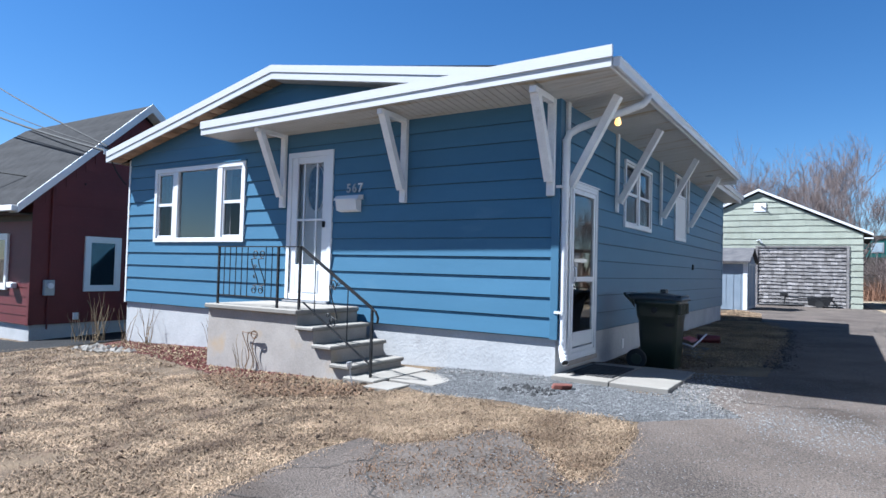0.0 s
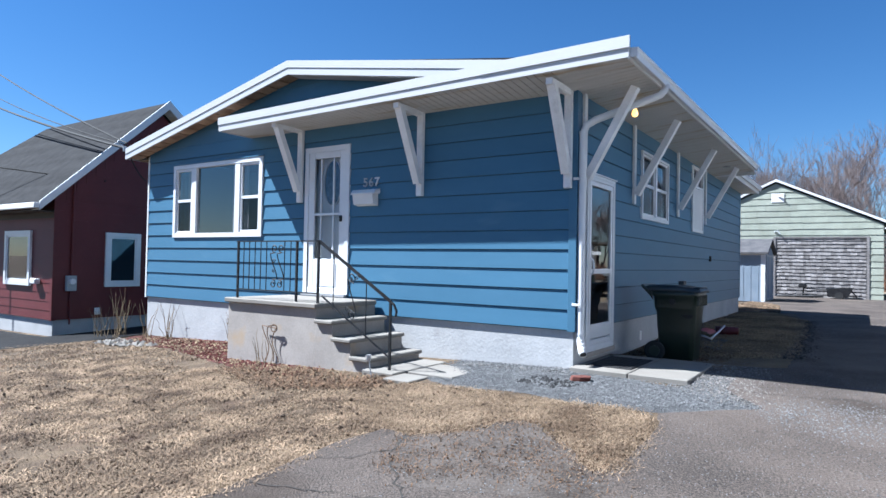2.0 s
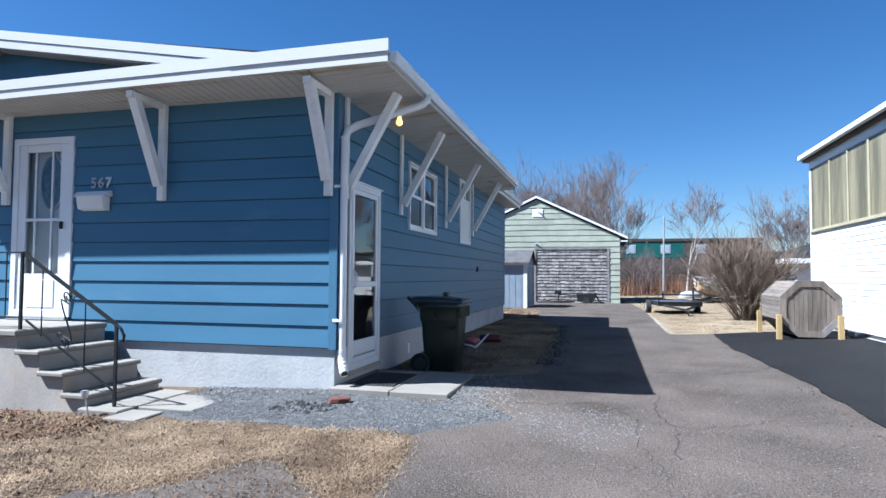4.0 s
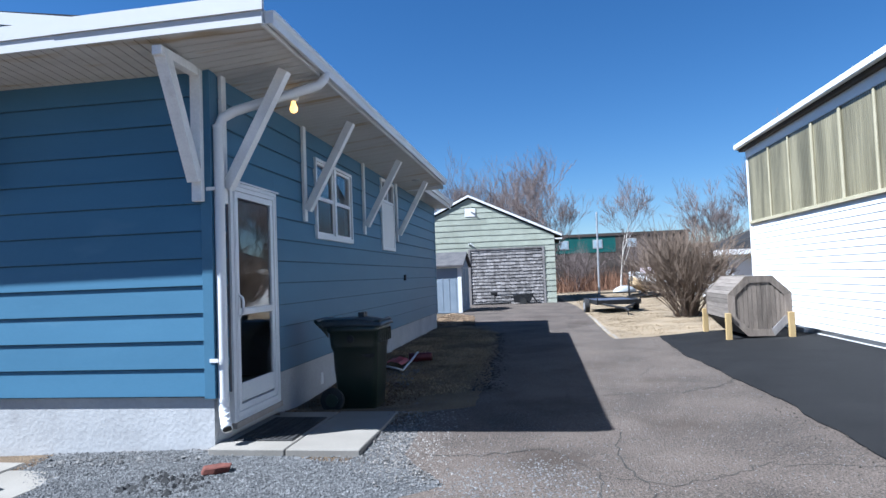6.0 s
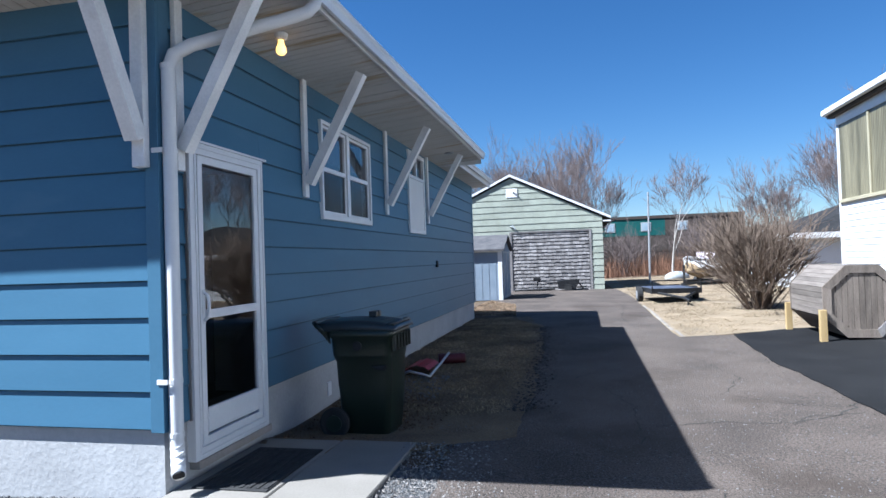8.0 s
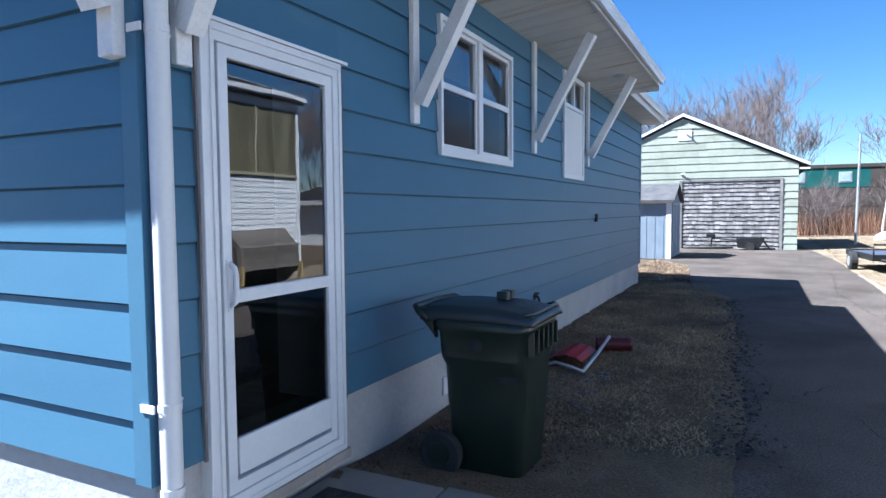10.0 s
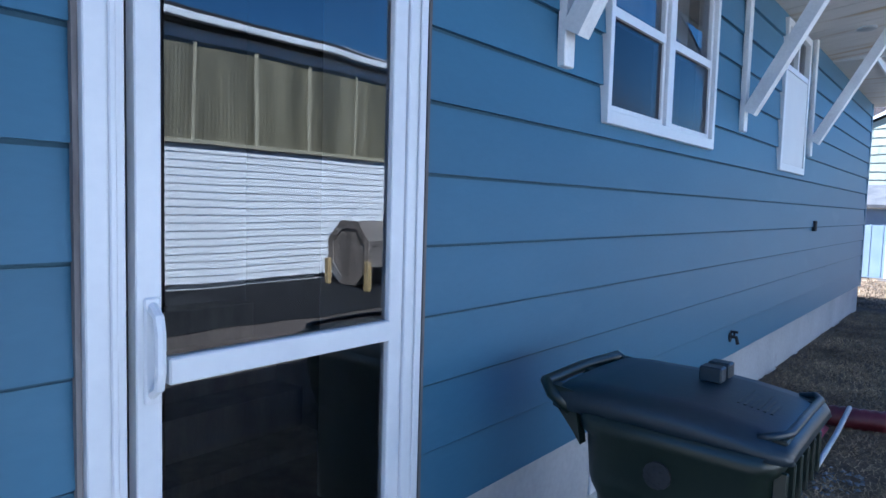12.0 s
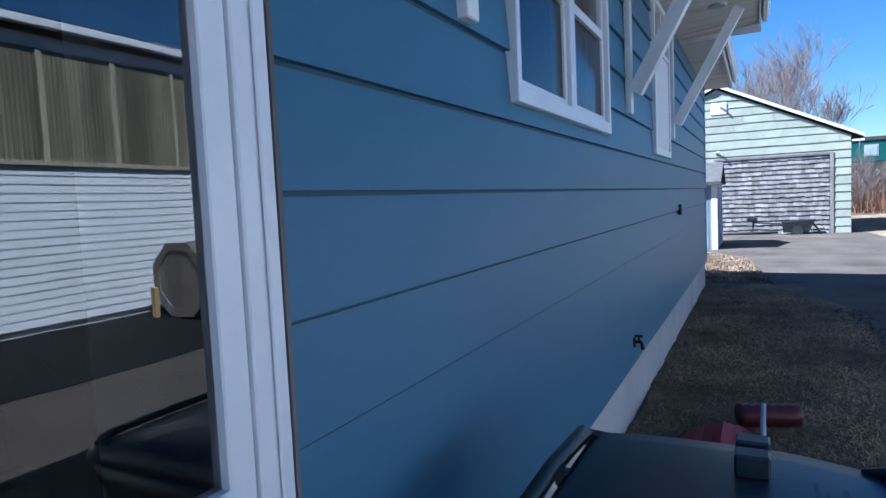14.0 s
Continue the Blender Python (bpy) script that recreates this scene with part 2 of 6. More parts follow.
# ---- building helpers ----
def thing(name, label, category, at=(0, 0, 0), group="", kind=""):
    e = new(name)
    e.location = at
    e.empty_display_size = 0.2
    return tagged(e, label, category, group, kind)


def part(name, bm, mat, parent=None, label="", smooth=False):
    me = bpy.data.meshes.new(name)
    bm.to_mesh(me)
    bm.free()
    return link(name, me, mat, parent, label, smooth)


def link(name, me, mat, parent=None, label="", smooth=False):
    if mat and not me.materials:
        me.materials.append(mat)
    if smooth:
        me.polygons.foreach_set("use_smooth", [True] * len(me.polygons))
    ob = new(name, me)
    if parent:
        ob.parent = parent
        if parent.type == "EMPTY":
            ob.matrix_parent_inverse = Matrix.Translation(-parent.location)
    if label:
        ob["label"] = label
    return ob


def mesh_of(name, verts, faces):
    me = bpy.data.meshes.new(name)
    me.from_pydata(verts, [], faces)
    me.update()
    return me


def box(bm, x0, x1, y0, y1, z0, z1, bevel=0.0):
    r = bmesh.ops.create_cube(bm, size=1, matrix=Matrix.Translation(((x0 + x1) / 2, (y0 + y1) / 2, (z0 + z1) / 2)) @ Matrix.Diagonal((abs(x1 - x0), abs(y1 - y0), abs(z1 - z0), 1)))
    if bevel:
        edges = {e for v in r["verts"] for e in v.link_edges}
        bmesh.ops.bevel(bm, geom=list(edges), offset=bevel, segments=1, affect="EDGES")
    return bm


def boxes(*dims, bevel=0.0):
    bm = bmesh.new()
    for d in dims:
        box(bm, *d, bevel=bevel)
    return bm


def prism(bm, outline, direction):
    """A solid from a flat outline of points, pushed along a vector."""
    d = Vector(direction)
    a = [bm.verts.new(p) for p in outline]
    b = [bm.verts.new(Vector(p) + d) for p in outline]
    bm.faces.new(a)
    bm.faces.new(b[::-1])
    for i in range(len(a)):
        j = (i + 1) % len(a)
        bm.faces.new((a[j], a[i], b[i], b[j]))
    bmesh.ops.recalc_face_normals(bm, faces=bm.faces)
    return bm


def tube(bm, points, radius, sides=8, closed=False):
    """A round bar along points; radius a number or one for each point."""
    pts = [Vector(p) for p in points]
    rs = radius if isinstance(radius, (list, tuple)) else [radius] * len(pts)
    rings = []
    for i, p in enumerate(pts):
        d = (pts[min(i + 1, len(pts) - 1)] - pts[max(i - 1, 0)]).normalized()
        side = d.orthogonal().normalized() if not rings else (side - d * side.dot(d)).normalized()
        up = d.cross(side)
        rings.append([bm.verts.new(p + rs[i] * (math.cos(2 * math.pi * k / sides) * side + math.sin(2 * math.pi * k / sides) * up)) for k in range(sides)])
    for a, b in zip(rings, rings[1:]):
        for k in range(sides):
            bm.faces.new((a[k], a[(k + 1) % sides], b[(k + 1) % sides], b[k]))
    bm.faces.new(rings[0][::-1])
    bm.faces.new(rings[-1])
    return bm


def beam(bm, a, b, width, depth, flat=(0, 0, 1)):
    """A squared bar from a to b; width along flat x direction, depth across."""
    a, b = Vector(a), Vector(b)
    d = (b - a).normalized()
    s = d.cross(Vector(flat)).normalized()
    u = s.cross(d)
    o = [a + s * sx * width / 2 + u * sy * depth / 2 for sx, sy in ((-1, -1), (1, -1), (1, 1), (-1, 1))]
    return prism(bm, o, b - a)


def pieces(x0, x1, z0, z1, holes):
    """The rectangle less its holes, as smaller rectangles."""
    xs = sorted({x0, x1, *[min(max(v, x0), x1) for h in holes for v in h[:2]]})
    out = []
    for a, b in zip(xs, xs[1:]):
        if b - a < 1e-4:
            continue
        cuts = sorted((max(h[2], z0), min(h[3], z1)) for h in holes if h[0] < (a + b) / 2 < h[1] and h[3] > z0 and h[2] < z1)
        z = z0
        for c, d in cuts:
            if c > z + 1e-4:
                out.append((a, b, z, c))
            z = max(z, d)
        if z < z1 - 1e-4:
            out.append((a, b, z, z1))
    merged = []
    for r in out:
        if merged and abs(merged[-1][1] - r[0]) < 1e-4 and merged[-1][2:] == r[2:]:
            merged[-1] = (merged[-1][0], r[1], *r[2:])
        else:
            merged.append(r)
    return merged


def wall_mesh(axis, face, thick, x0, x1, z0, z1, holes):
    """A thick wall with openings; axis 'y': runs along x with its outside at y=face."""
    bm = bmesh.new()
    lo, hi = sorted((face, face + thick))
    for a, b, c, d in pieces(x0, x1, z0, z1, holes):
        box(bm, *((a, b, lo, hi) if axis == "y" else (lo, hi, a, b)), c, d)
    return bm


def course_boards(parent, axis, face, out, x0, x1, z_start, z_end, step, holes, mat, name="board", lip=0.012, rear=0.003, joints=None, wave=0.0, groove=0.0):
    """Lapped siding: a wedge-shaped board for each course. out: +1 or -1, the way the wall faces."""
    k = 0
    rnd = random.Random(5)
    while z_start + k * step < z_end - 0.01:
        a, b = z_start + k * step, min(z_start + (k + 1) * step, z_end)
        spans = [(x0, x1)]
        if joints:
            cut = x0 + (rnd.random() + 0.3) * joints
            spans = []
            last = x0
            while cut < x1 - 0.3:
                spans.append((last, cut - 0.002))
                last = cut
                cut += joints * (0.8 + 0.4 * rnd.random())
            spans.append((last, x1))
        for s0, s1 in spans:
            drop = (rnd.random() - 0.5) * wave
            for p, q, c, d in pieces(s0, s1, a, b, holes):
                def deep(z):
                    return face + out * (lip + (rear - lip) * (z - a) / step)
                lowz = c + (drop + groove if c == a else 0)
                pts = [(p, deep(c), lowz), (q, deep(c), lowz), (q, deep(d), d), (p, deep(d), d), (p, face, lowz), (q, face, lowz), (q, face, d), (p, face, d)]
                verts = pts if axis == "y" else [(y, x, z) for x, y, z in pts]
                f = [(0, 1, 2, 3), (4, 5, 1, 0), (1, 5, 6, 2), (3, 2, 6, 7), (4, 0, 3, 7)]
                faces = [t if (axis == "y") == (out < 0) else t[::-1] for t in f]
                link(name, mesh_of(name, verts, faces), mat, parent)
        k += 1


def ground_z(x, y):
    dip = 0.07 * np.interp(x, [-3.2, -2.9, -1.6, -0.9], [0, 1, 1, 0]) * np.interp(y, [7.9, 8.2, 9.0, 10.4], [0, 1, 1, 0])
    return float(np.interp(y, [-40, -3, 0, 3, 6.7, 8, 18, 30, 70], [-0.9, -0.09, 0, 0.1, 0.25, 0.29, 0.29, 0.27, 0.27])
                 + np.interp(x, [-40, -14, -11.5, -3, 1, 4.5, 40], [-0.75, -0.47, -0.30, 0, 0, 0.10, 0.25]) - dip)


def sheet(name, outline, mat, lift, ragged=0.0, step=0.5, seed=0, thick=0.0):
    """A ground covering draped on the ground, with a ragged edge."""
    pts = []
    for i, p in enumerate(outline):
        a, b = Vector(p), Vector(outline[(i + 1) % len(outline)])
        n = max(1, int((b - a).length / (0.12 if ragged else 5)))
        for k in range(n):
            q = a.lerp(b, k / n)
            if ragged:
                q = q + ragged * Vector((noise.noise((q.x * 1.7, q.y * 1.7, seed)) + 0.5 * noise.noise((q.x * 6, q.y * 6, seed + 3)), noise.noise((q.x * 1.7, q.y * 1.7, seed + 9)) + 0.5 * noise.noise((q.x * 6, q.y * 6, seed + 13))))
            pts.append(q)
    bm = bmesh.new()
    bm.faces.new([bm.verts.new((q.x, q.y, 0)) for q in pts])
    xs, ys = [q.x for q in pts], [q.y for q in pts]
    for axis, lo, hi in ((0, min(xs), max(xs)), (1, min(ys), max(ys))):
        v = math.ceil(lo / step) * step
        while v < hi:
            co, no = ((v, 0, 0), (1, 0, 0)) if axis == 0 else ((0, v, 0), (0, 1, 0))
            bmesh.ops.bisect_plane(bm, geom=bm.verts[:] + bm.edges[:] + bm.faces[:], plane_co=co, plane_no=no)
            v += step
    bmesh.ops.triangulate(bm, faces=bm.faces)
    bmesh.ops.recalc_face_normals(bm, faces=bm.faces)
    if sum(f.normal.z for f in bm.faces) < 0:
        bmesh.ops.reverse_faces(bm, faces=bm.faces)
    if thick:
        r = bmesh.ops.extrude_face_region(bm, geom=bm.faces[:])
        lowered = {v for v in r["geom"] if isinstance(v, bmesh.types.BMVert)}
        for v in bm.verts:
            v.co.z = ground_z(v.co.x, v.co.y) + (lift if v in lowered else -0.1)
        bmesh.ops.recalc_face_normals(bm, faces=bm.faces)
    else:
        for v in bm.verts:
            v.co.z = ground_z(v.co.x, v.co.y) + lift
    return part(name, bm, mat)


# ---- ground ----
def ground_sheet():
    near = [v * 0.5 for v in range(-60, 121)]
    far = [150, 300, 700, 1800]
    xs = [-v for v in far[::-1]] + [v for v in near if v <= 40] + [60] + far
    ys = [-v for v in far[::-1]] + [v for v in near] + [75, 100] + far
    verts = [(x, y, ground_z(x, y) - 0.0) for y in ys for x in xs]
    w = len(xs)
    faces = [(j * w + i, j * w + i + 1, (j + 1) * w + i + 1, (j + 1) * w + i) for j in range(len(ys) - 1) for i in range(w - 1)]
    return tagged(link("ground", mesh_of("ground", verts, faces), LAWN, None, "dormant tan lawn with bare patches"), category="ground", kind="structure")


ground_sheet()
tagged(sheet("driveway", [(-3.2, -4.0), (-3.2, 2.4), (-3.27, 3.3), (-3.2, 3.75), (-2.95, 3.72), (-2.7, 3.25), (-2.2, 3.15), (-1.55, 3.5), (-1.4, 4.1), (-1.4, 4.7), (-1.5, 5.35), (-0.8, 5.95), (-1.2, 6.6), (-1.25, 7.8), (-1.05, 9.5), (-1.2, 12.5), (-1.3, 16.3), (-2.1, 19), (-3.2, 22), (-3.4, 30.4), (1.0, 30.4), (1.25, 25), (1.2, 17.6), (1.2, 14.2), (2.1, 14.2), (2.2, 8), (2.3, -4.0)], ASPHALT, 0.016, 0.05, seed=1, thick=1),
       "cracked light grey asphalt driveway beside the blue house", "driveway", kind="structure")
tagged(sheet("street_asphalt", [(-30, -12), (-30, -4.0), (30, -4.0), (30, -12)], ASPHALT, 0.02, 0, seed=2), "grey asphalt street", "road", kind="structure")
tagged(sheet("neighbor_driveway", [(2.35, -4.0), (2.1, 8), (1.95, 11.4), (2.05, 14.2), (3.0, 14.7), (4.55, 15.0), (4.55, -4.0)], NEW_ASPHALT, 0.028, 0.04, seed=3, thick=1), "freshly sealed black asphalt driveway", "driveway", kind="structure")
tagged(sheet("gravel_patch", [(-4.3, 5.6), (-3.6, 5.3), (-3.0, 5.4), (-2.2, 5.3), (-1.5, 5.35), (-0.75, 5.9), (-1.15, 6.6), (-1.2, 7.4), (-1.55, 7.5), (-1.6, 6.4), (-2.84, 6.75), (-4.4, 6.75)], GRAVEL, 0.004, 0.14, seed=4), "blue-grey gravel patch along the foundation", "gravel", kind="structure")
tagged(sheet("dirt_gravel_patch", [(-2.95, 3.62), (-2.68, 3.9), (-2.55, 4.30), (-2.41, 4.48), (-2.2, 4.50), (-1.87, 4.15), (-1.67, 3.95), (-1.5, 3.72), (-1.33, 3.66), (-1.27, 3.43), (-1.78, 3.1), (-2.24, 2.93), (-2.66, 3.08)], PATCH, 0.017, 0.16, seed=5), "gravel and dirt patch at the asphalt edge", "gravel", kind="structure")
tagged(sheet("dirt_strip", [(-2.84, 7.6), (-1.5, 7.7), (-0.85, 8.2), (-0.75, 9.5), (-0.95, 12.5), (-1.1, 16), (-1.6, 18.2), (-2.84, 18.0)], DIRT, 0.019, 0.12, seed=6), "bare brown soil with dead grass along the wall", "soil", kind="structure")
tagged(sheet("mulch_bed", [(-11.3, 6.0), (-9.3, 5.75), (-7.6, 5.32), (-6.7, 5.12), (-5.6, 4.95), (-5.5, 5.55), (-7.5, 5.6), (-7.5, 6.7), (-11.45, 6.7)], MULCH, 0.005, 0.16, seed=7), "red bark mulch flower bed", "flower bed", kind="structure")
tagged(sheet("edge_soil", [(-3.42, 0.2), (-3.15, 0.2), (-3.16, 2.5), (-3.22, 3.72), (-2.95, 3.74), (-2.9, 3.95), (-3.3, 3.95), (-3.5, 3.3), (-3.44, 2.4)], DIRT, 0.006, 0.09, seed=11), "worn brown soil edge of the lawn", "soil", kind="structure")
tagged(sheet("back_lawn", [(1.22, 14.25), (4.5, 15.1), (6.8, 24), (16, 26), (16, 42), (0.6, 42), (0.9, 30.5), (1.2, 25), (1.15, 17.6)], BACK_TURF, 0.006, 0.08, seed=12), "pale straw-coloured back lawn", "lawn", kind="structure")
tagged(sheet("red_house_driveway", [(-13.2, 3.0), (-11.7, 5.3), (-11.55, 6.2), (-11.7, 20), (-13.95, 20), (-13.95, 6.0), (-20, 6.0), (-20, 3.4)], NEW_ASPHALT, 0.02, 0.04, seed=8), "dark asphalt strip beside the red house", "driveway", kind="structure")


# ---- the blue house ----
FY, SX, LX, BY = 6.70, -2.83, -11.5, 18.0      # front wall, side wall, left wall, back wall
SILL_Z, SOFFIT_Z, STEP = 0.69, 3.47, 0.2313
RIDGE = (-7.37, 4.46)
F_HOLES = [(-10.62, -8.23, 1.84, 3.10), (-7.18, -6.33, 0.95, 3.12)]
S_HOLES = [(7.00, 7.92, 0.44, 2.51), (9.18, 10.61, 2.18, 3.13), (12.43, 13.32, 2.16, 3.36)]
# darkened siding blue: puts the lap shadow into the grooves between boards
GROOVE_SHADE = material("blue_groove_shade", (0.03, 0.07, 0.11), (0.04, 0.09, 0.13), 0.8)
house = thing("house", "single-storey blue house with white trim and low-pitched roof", "house", (-7.2, 12, 0.2))
for dims in ((LX + 0.03, SX - 0.015, FY + 0.02, FY + 0.25, -0.6, SILL_Z), (SX - 0.24, SX - 0.015, FY + 0.25, BY - 0.02, -0.6, SILL_Z), (LX + 0.03, LX + 0.25, FY + 0.25, BY, -0.6, SILL_Z), (LX + 0.25, SX - 0.24, BY - 0.25, BY - 0.02, -0.6, SILL_Z)):
    part("foundation", boxes(dims), FOUNDATION, house, "white-painted parged concrete foundation")
front = part("front_wall", wall_mesh("y", FY, 0.18, LX, SX, SILL_Z, SOFFIT_Z, F_HOLES), GROOVE_SHADE, house, "wall of blue lap siding")
side = part("side_wall", wall_mesh("x", SX, -0.18, FY + 0.18, BY, SILL_Z, SOFFIT_Z, S_HOLES), GROOVE_SHADE, house, "wall of blue lap siding")
part("rear_wall", boxes((LX + 0.18, SX - 0.18, BY - 0.18, BY, SILL_Z, SOFFIT_Z)), BLUE_TRIM, house)
part("left_wall", boxes((LX, LX + 0.18, FY + 0.18, BY, SILL_Z, 3.4)), BLUE_TRIM, house)
part("house_floor", boxes((LX + 0.2, SX - 0.2, FY + 0.19, BY - 0.2, SILL_Z - 0.1, SILL_Z)), WOOD, house)
# unseen ceiling and partitions, added dark to keep the rooms dim
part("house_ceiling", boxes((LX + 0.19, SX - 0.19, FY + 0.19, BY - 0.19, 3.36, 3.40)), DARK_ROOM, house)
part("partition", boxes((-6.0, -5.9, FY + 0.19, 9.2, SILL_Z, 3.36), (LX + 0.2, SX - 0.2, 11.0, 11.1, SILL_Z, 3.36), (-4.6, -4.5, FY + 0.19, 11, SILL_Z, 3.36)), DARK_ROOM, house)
# gable triangle above the soffit line
gable = bmesh.new()
prism(gable, [(LX, FY, SOFFIT_Z - 0.28), (SX - 0.5, FY, SOFFIT_Z), (SX - 0.5, FY, 3.52), (RIDGE[0], FY, 4.28), (LX, FY, 3.36)], (0, 0.15, 0))
gable_wall = part("gable_wall", gable, DARK_ROOM, house)
k = 12
while SILL_Z + k * STEP < 4.3:
    za, zb = SILL_Z + k * STEP, SILL_Z + (k + 1) * STEP
    def left_at(z):
        return max(LX, RIDGE[0] - (4.30 - z) / 0.216)
    def right_at(z):
        return min(SX - 0.5, RIDGE[0] + (4.30 - z) / 0.156)
    zb = min(zb, 4.29)
    pts = [(left_at(za), FY - 0.012, za), (right_at(za), FY - 0.012, za), (right_at(zb), FY - 0.003, zb), (left_at(zb), FY - 0.003, zb)]
    back = [(x, FY, z) for x, _, z in pts]
    link("board", mesh_of("board", pts + back, [(0, 1, 2, 3), (4, 5, 1, 0), (1, 5, 6, 2), (3, 2, 6, 7), (4, 0, 3, 7)]), BLUE, gable_wall)
    k += 1
part("corner_board", boxes((SX - 0.075, SX + 0.021, FY - 0.024, FY + 0.005, SILL_Z - 0.01, SOFFIT_Z), (SX - 0.005, SX + 0.021, FY + 0.005, FY + 0.10, SILL_Z - 0.01, SOFFIT_Z), bevel=0.002), BLUE_TRIM, house)
part("corner_board", boxes((LX - 0.012, LX + 0.03, FY - 0.018, FY + 0.03, SILL_Z - 0.01, 3.36)), WHITE, house, "white corner trim")
part("corner_board", boxes((SX - 0.01, SX + 0.018, BY - 0.09, BY + 0.01, SILL_Z - 0.01, SOFFIT_Z)), BLUE_TRIM, house)

# roof
rf = bmesh.new()
prism(rf, [(RIDGE[0], 6.42, 4.46), (-11.79, 6.42, 3.50), (-11.79, 6.42, 3.38), (RIDGE[0], 6.42, 4.34)], (0, 11.9, 0))
part("roof", rf, SHINGLE, house, "grey shingled roof slope")
rf = bmesh.new()
prism(rf, [(RIDGE[0], 6.42, 4.46), (RIDGE[0], 6.42, 4.34), (-2.75, 6.42, 3.62), (-2.055, 6.42, 3.60), (-2.055, 6.42, 3.655)], (0, 8.18, 0))
prism(rf, [(RIDGE[0], 14.60, 4.46), (RIDGE[0], 14.60, 4.34), (-2.44, 14.60, 3.57), (-2.44, 14.60, 3.69)], (0, 3.72, 0))
part("roof", rf, SHINGLE, house, "grey shingled roof slope")


def raking_board(x0, z0, x1, z1, y0, y1, drop0, drop1):
    bm = bmesh.new()
    return prism(bm, [(x0, y0, z0 - drop0), (x1, y0, z1 - drop0), (x1, y0, z1 - drop1), (x0, y0, z0 - drop1)], (0, y1 - y0, 0))


for x1, z1 in ((-11.81, 3.50), (-2.9, 3.73)):
    part("fascia", raking_board(*RIDGE, x1, z1, 6.385, 6.42, -0.012, 0.095), FASCIA, house, "white metal gable fascia")
    part("fascia", raking_board(*RIDGE, x1, z1, 6.395, 6.42, 0.099, 0.20), FASCIA, house, "white metal gable fascia")
part("fascia", boxes((-11.835, -11.80, 6.40, 18.3, 3.31, 3.51)), FASCIA, house)
for i in range(17):
    t0, t1 = i / 17, (i + 0.86) / 17
    xa, xb = RIDGE[0] + (-11.79 - RIDGE[0]) * t0, RIDGE[0] + (-11.79 - RIDGE[0]) * t1
    za, zb = 4.275 + (3.315 - 4.275) * t0, 4.275 + (3.315 - 4.275) * t1
    bm = bmesh.new()
    prism(bm, [(xa, 6.425, za), (xb, 6.425, zb), (xb, 6.425, zb + 0.02), (xa, 6.425, za + 0.02)], (0, 0.24, 0))
    part("eave_board", bm, EAVE_WOOD, house, "bare brown eave board")
part("left_soffit", boxes((-11.80, LX, 6.68, 18.2, 3.30, 3.315)), EAVE_WOOD, house)
bm = bmesh.new()
prism(bm, [(RIDGE[0], 6.425, 4.26), (SX - 0.4, 6.425, 3.555), (SX - 0.4, 6.425, 3.575), (RIDGE[0], 6.425, 4.28)], (0, 0.24, 0))
part("gable_soffit", bm, SOFFIT, house)

# canopy along the front and the drive side; its edge rises a little towards the drive
CX0, CY0, EX, CY1 = -8.5, 6.06, -2.03, 14.60


def edge_z(x):
    return 3.445 + 0.085 * min(max((x - CX0) / (EX - CX0), 0), 1)


def soffit_at(x, y):
    out = min(1, max((FY - y) / (FY - CY0), (x - SX) / (EX - SX), 0))
    return 3.445 + out * (edge_z(x) - 3.445)


def front_fascia(y0, lo, hi, x0, x1):
    bm = bmesh.new()
    return prism(bm, [(x0, y0, edge_z(x0) + lo), (x1, y0, edge_z(x1) + lo), (x1, y0, edge_z(x1) + hi), (x0, y0, edge_z(x0) + hi)], (0, CY0 - y0, 0))


part("canopy_fascia", front_fascia(CY0 - 0.03, 0.092, 0.205, CX0 - 0.02, -3.72), FASCIA, house, "white metal canopy fascia")
part("canopy_fascia", front_fascia(CY0 - 0.034, 0.092, 0.212, -3.76, EX + 0.01), FASCIA, house, "white metal canopy fascia")
part("canopy_fascia", front_fascia(CY0 - 0.018, -0.005, 0.089, CX0 - 0.012, EX), FASCIA, house, "white metal canopy fascia")
part("canopy_end", boxes((CX0 - 0.02, CX0, CY0, FY - 0.02, 3.44, 3.65)), FASCIA, house)
part("canopy_fascia", boxes((EX - 0.02, EX, CY0 + 0.002, CY1, 3.515, 3.642)), WHITE, house)
part("canopy_fascia", boxes((SX, EX, CY1, CY1 + 0.02, 3.44, 3.642)), WHITE, house)
bm = bmesh.new()
prism(bm, [(CX0, CY0, 3.55), (CX0, CY0, 3.58), (CX0, FY, 3.68), (CX0, FY, 3.65)], (EX - CX0 - 0.03, 0, 0.045))
part("canopy_roof", bm, SHINGLE, house, "grey shingled canopy top")


def soffit_strip(x0, x1, y0, y1):
    bm = bmesh.new()
    low = [bm.verts.new((x, y, soffit_at(x, y))) for x, y in ((x0, y0), (x1, y0), (x1, y1), (x0, y1))]
    top = [bm.verts.new(v.co + Vector((0, 0, 0.015))) for v in low]
    bm.faces.new(low[::-1])
    bm.faces.new(top)
    for i in range(4):
        bm.faces.new((low[i], low[(i + 1) % 4], top[(i + 1) % 4], top[i]))
    part("soffit_strip", bm, SOFFIT, house)


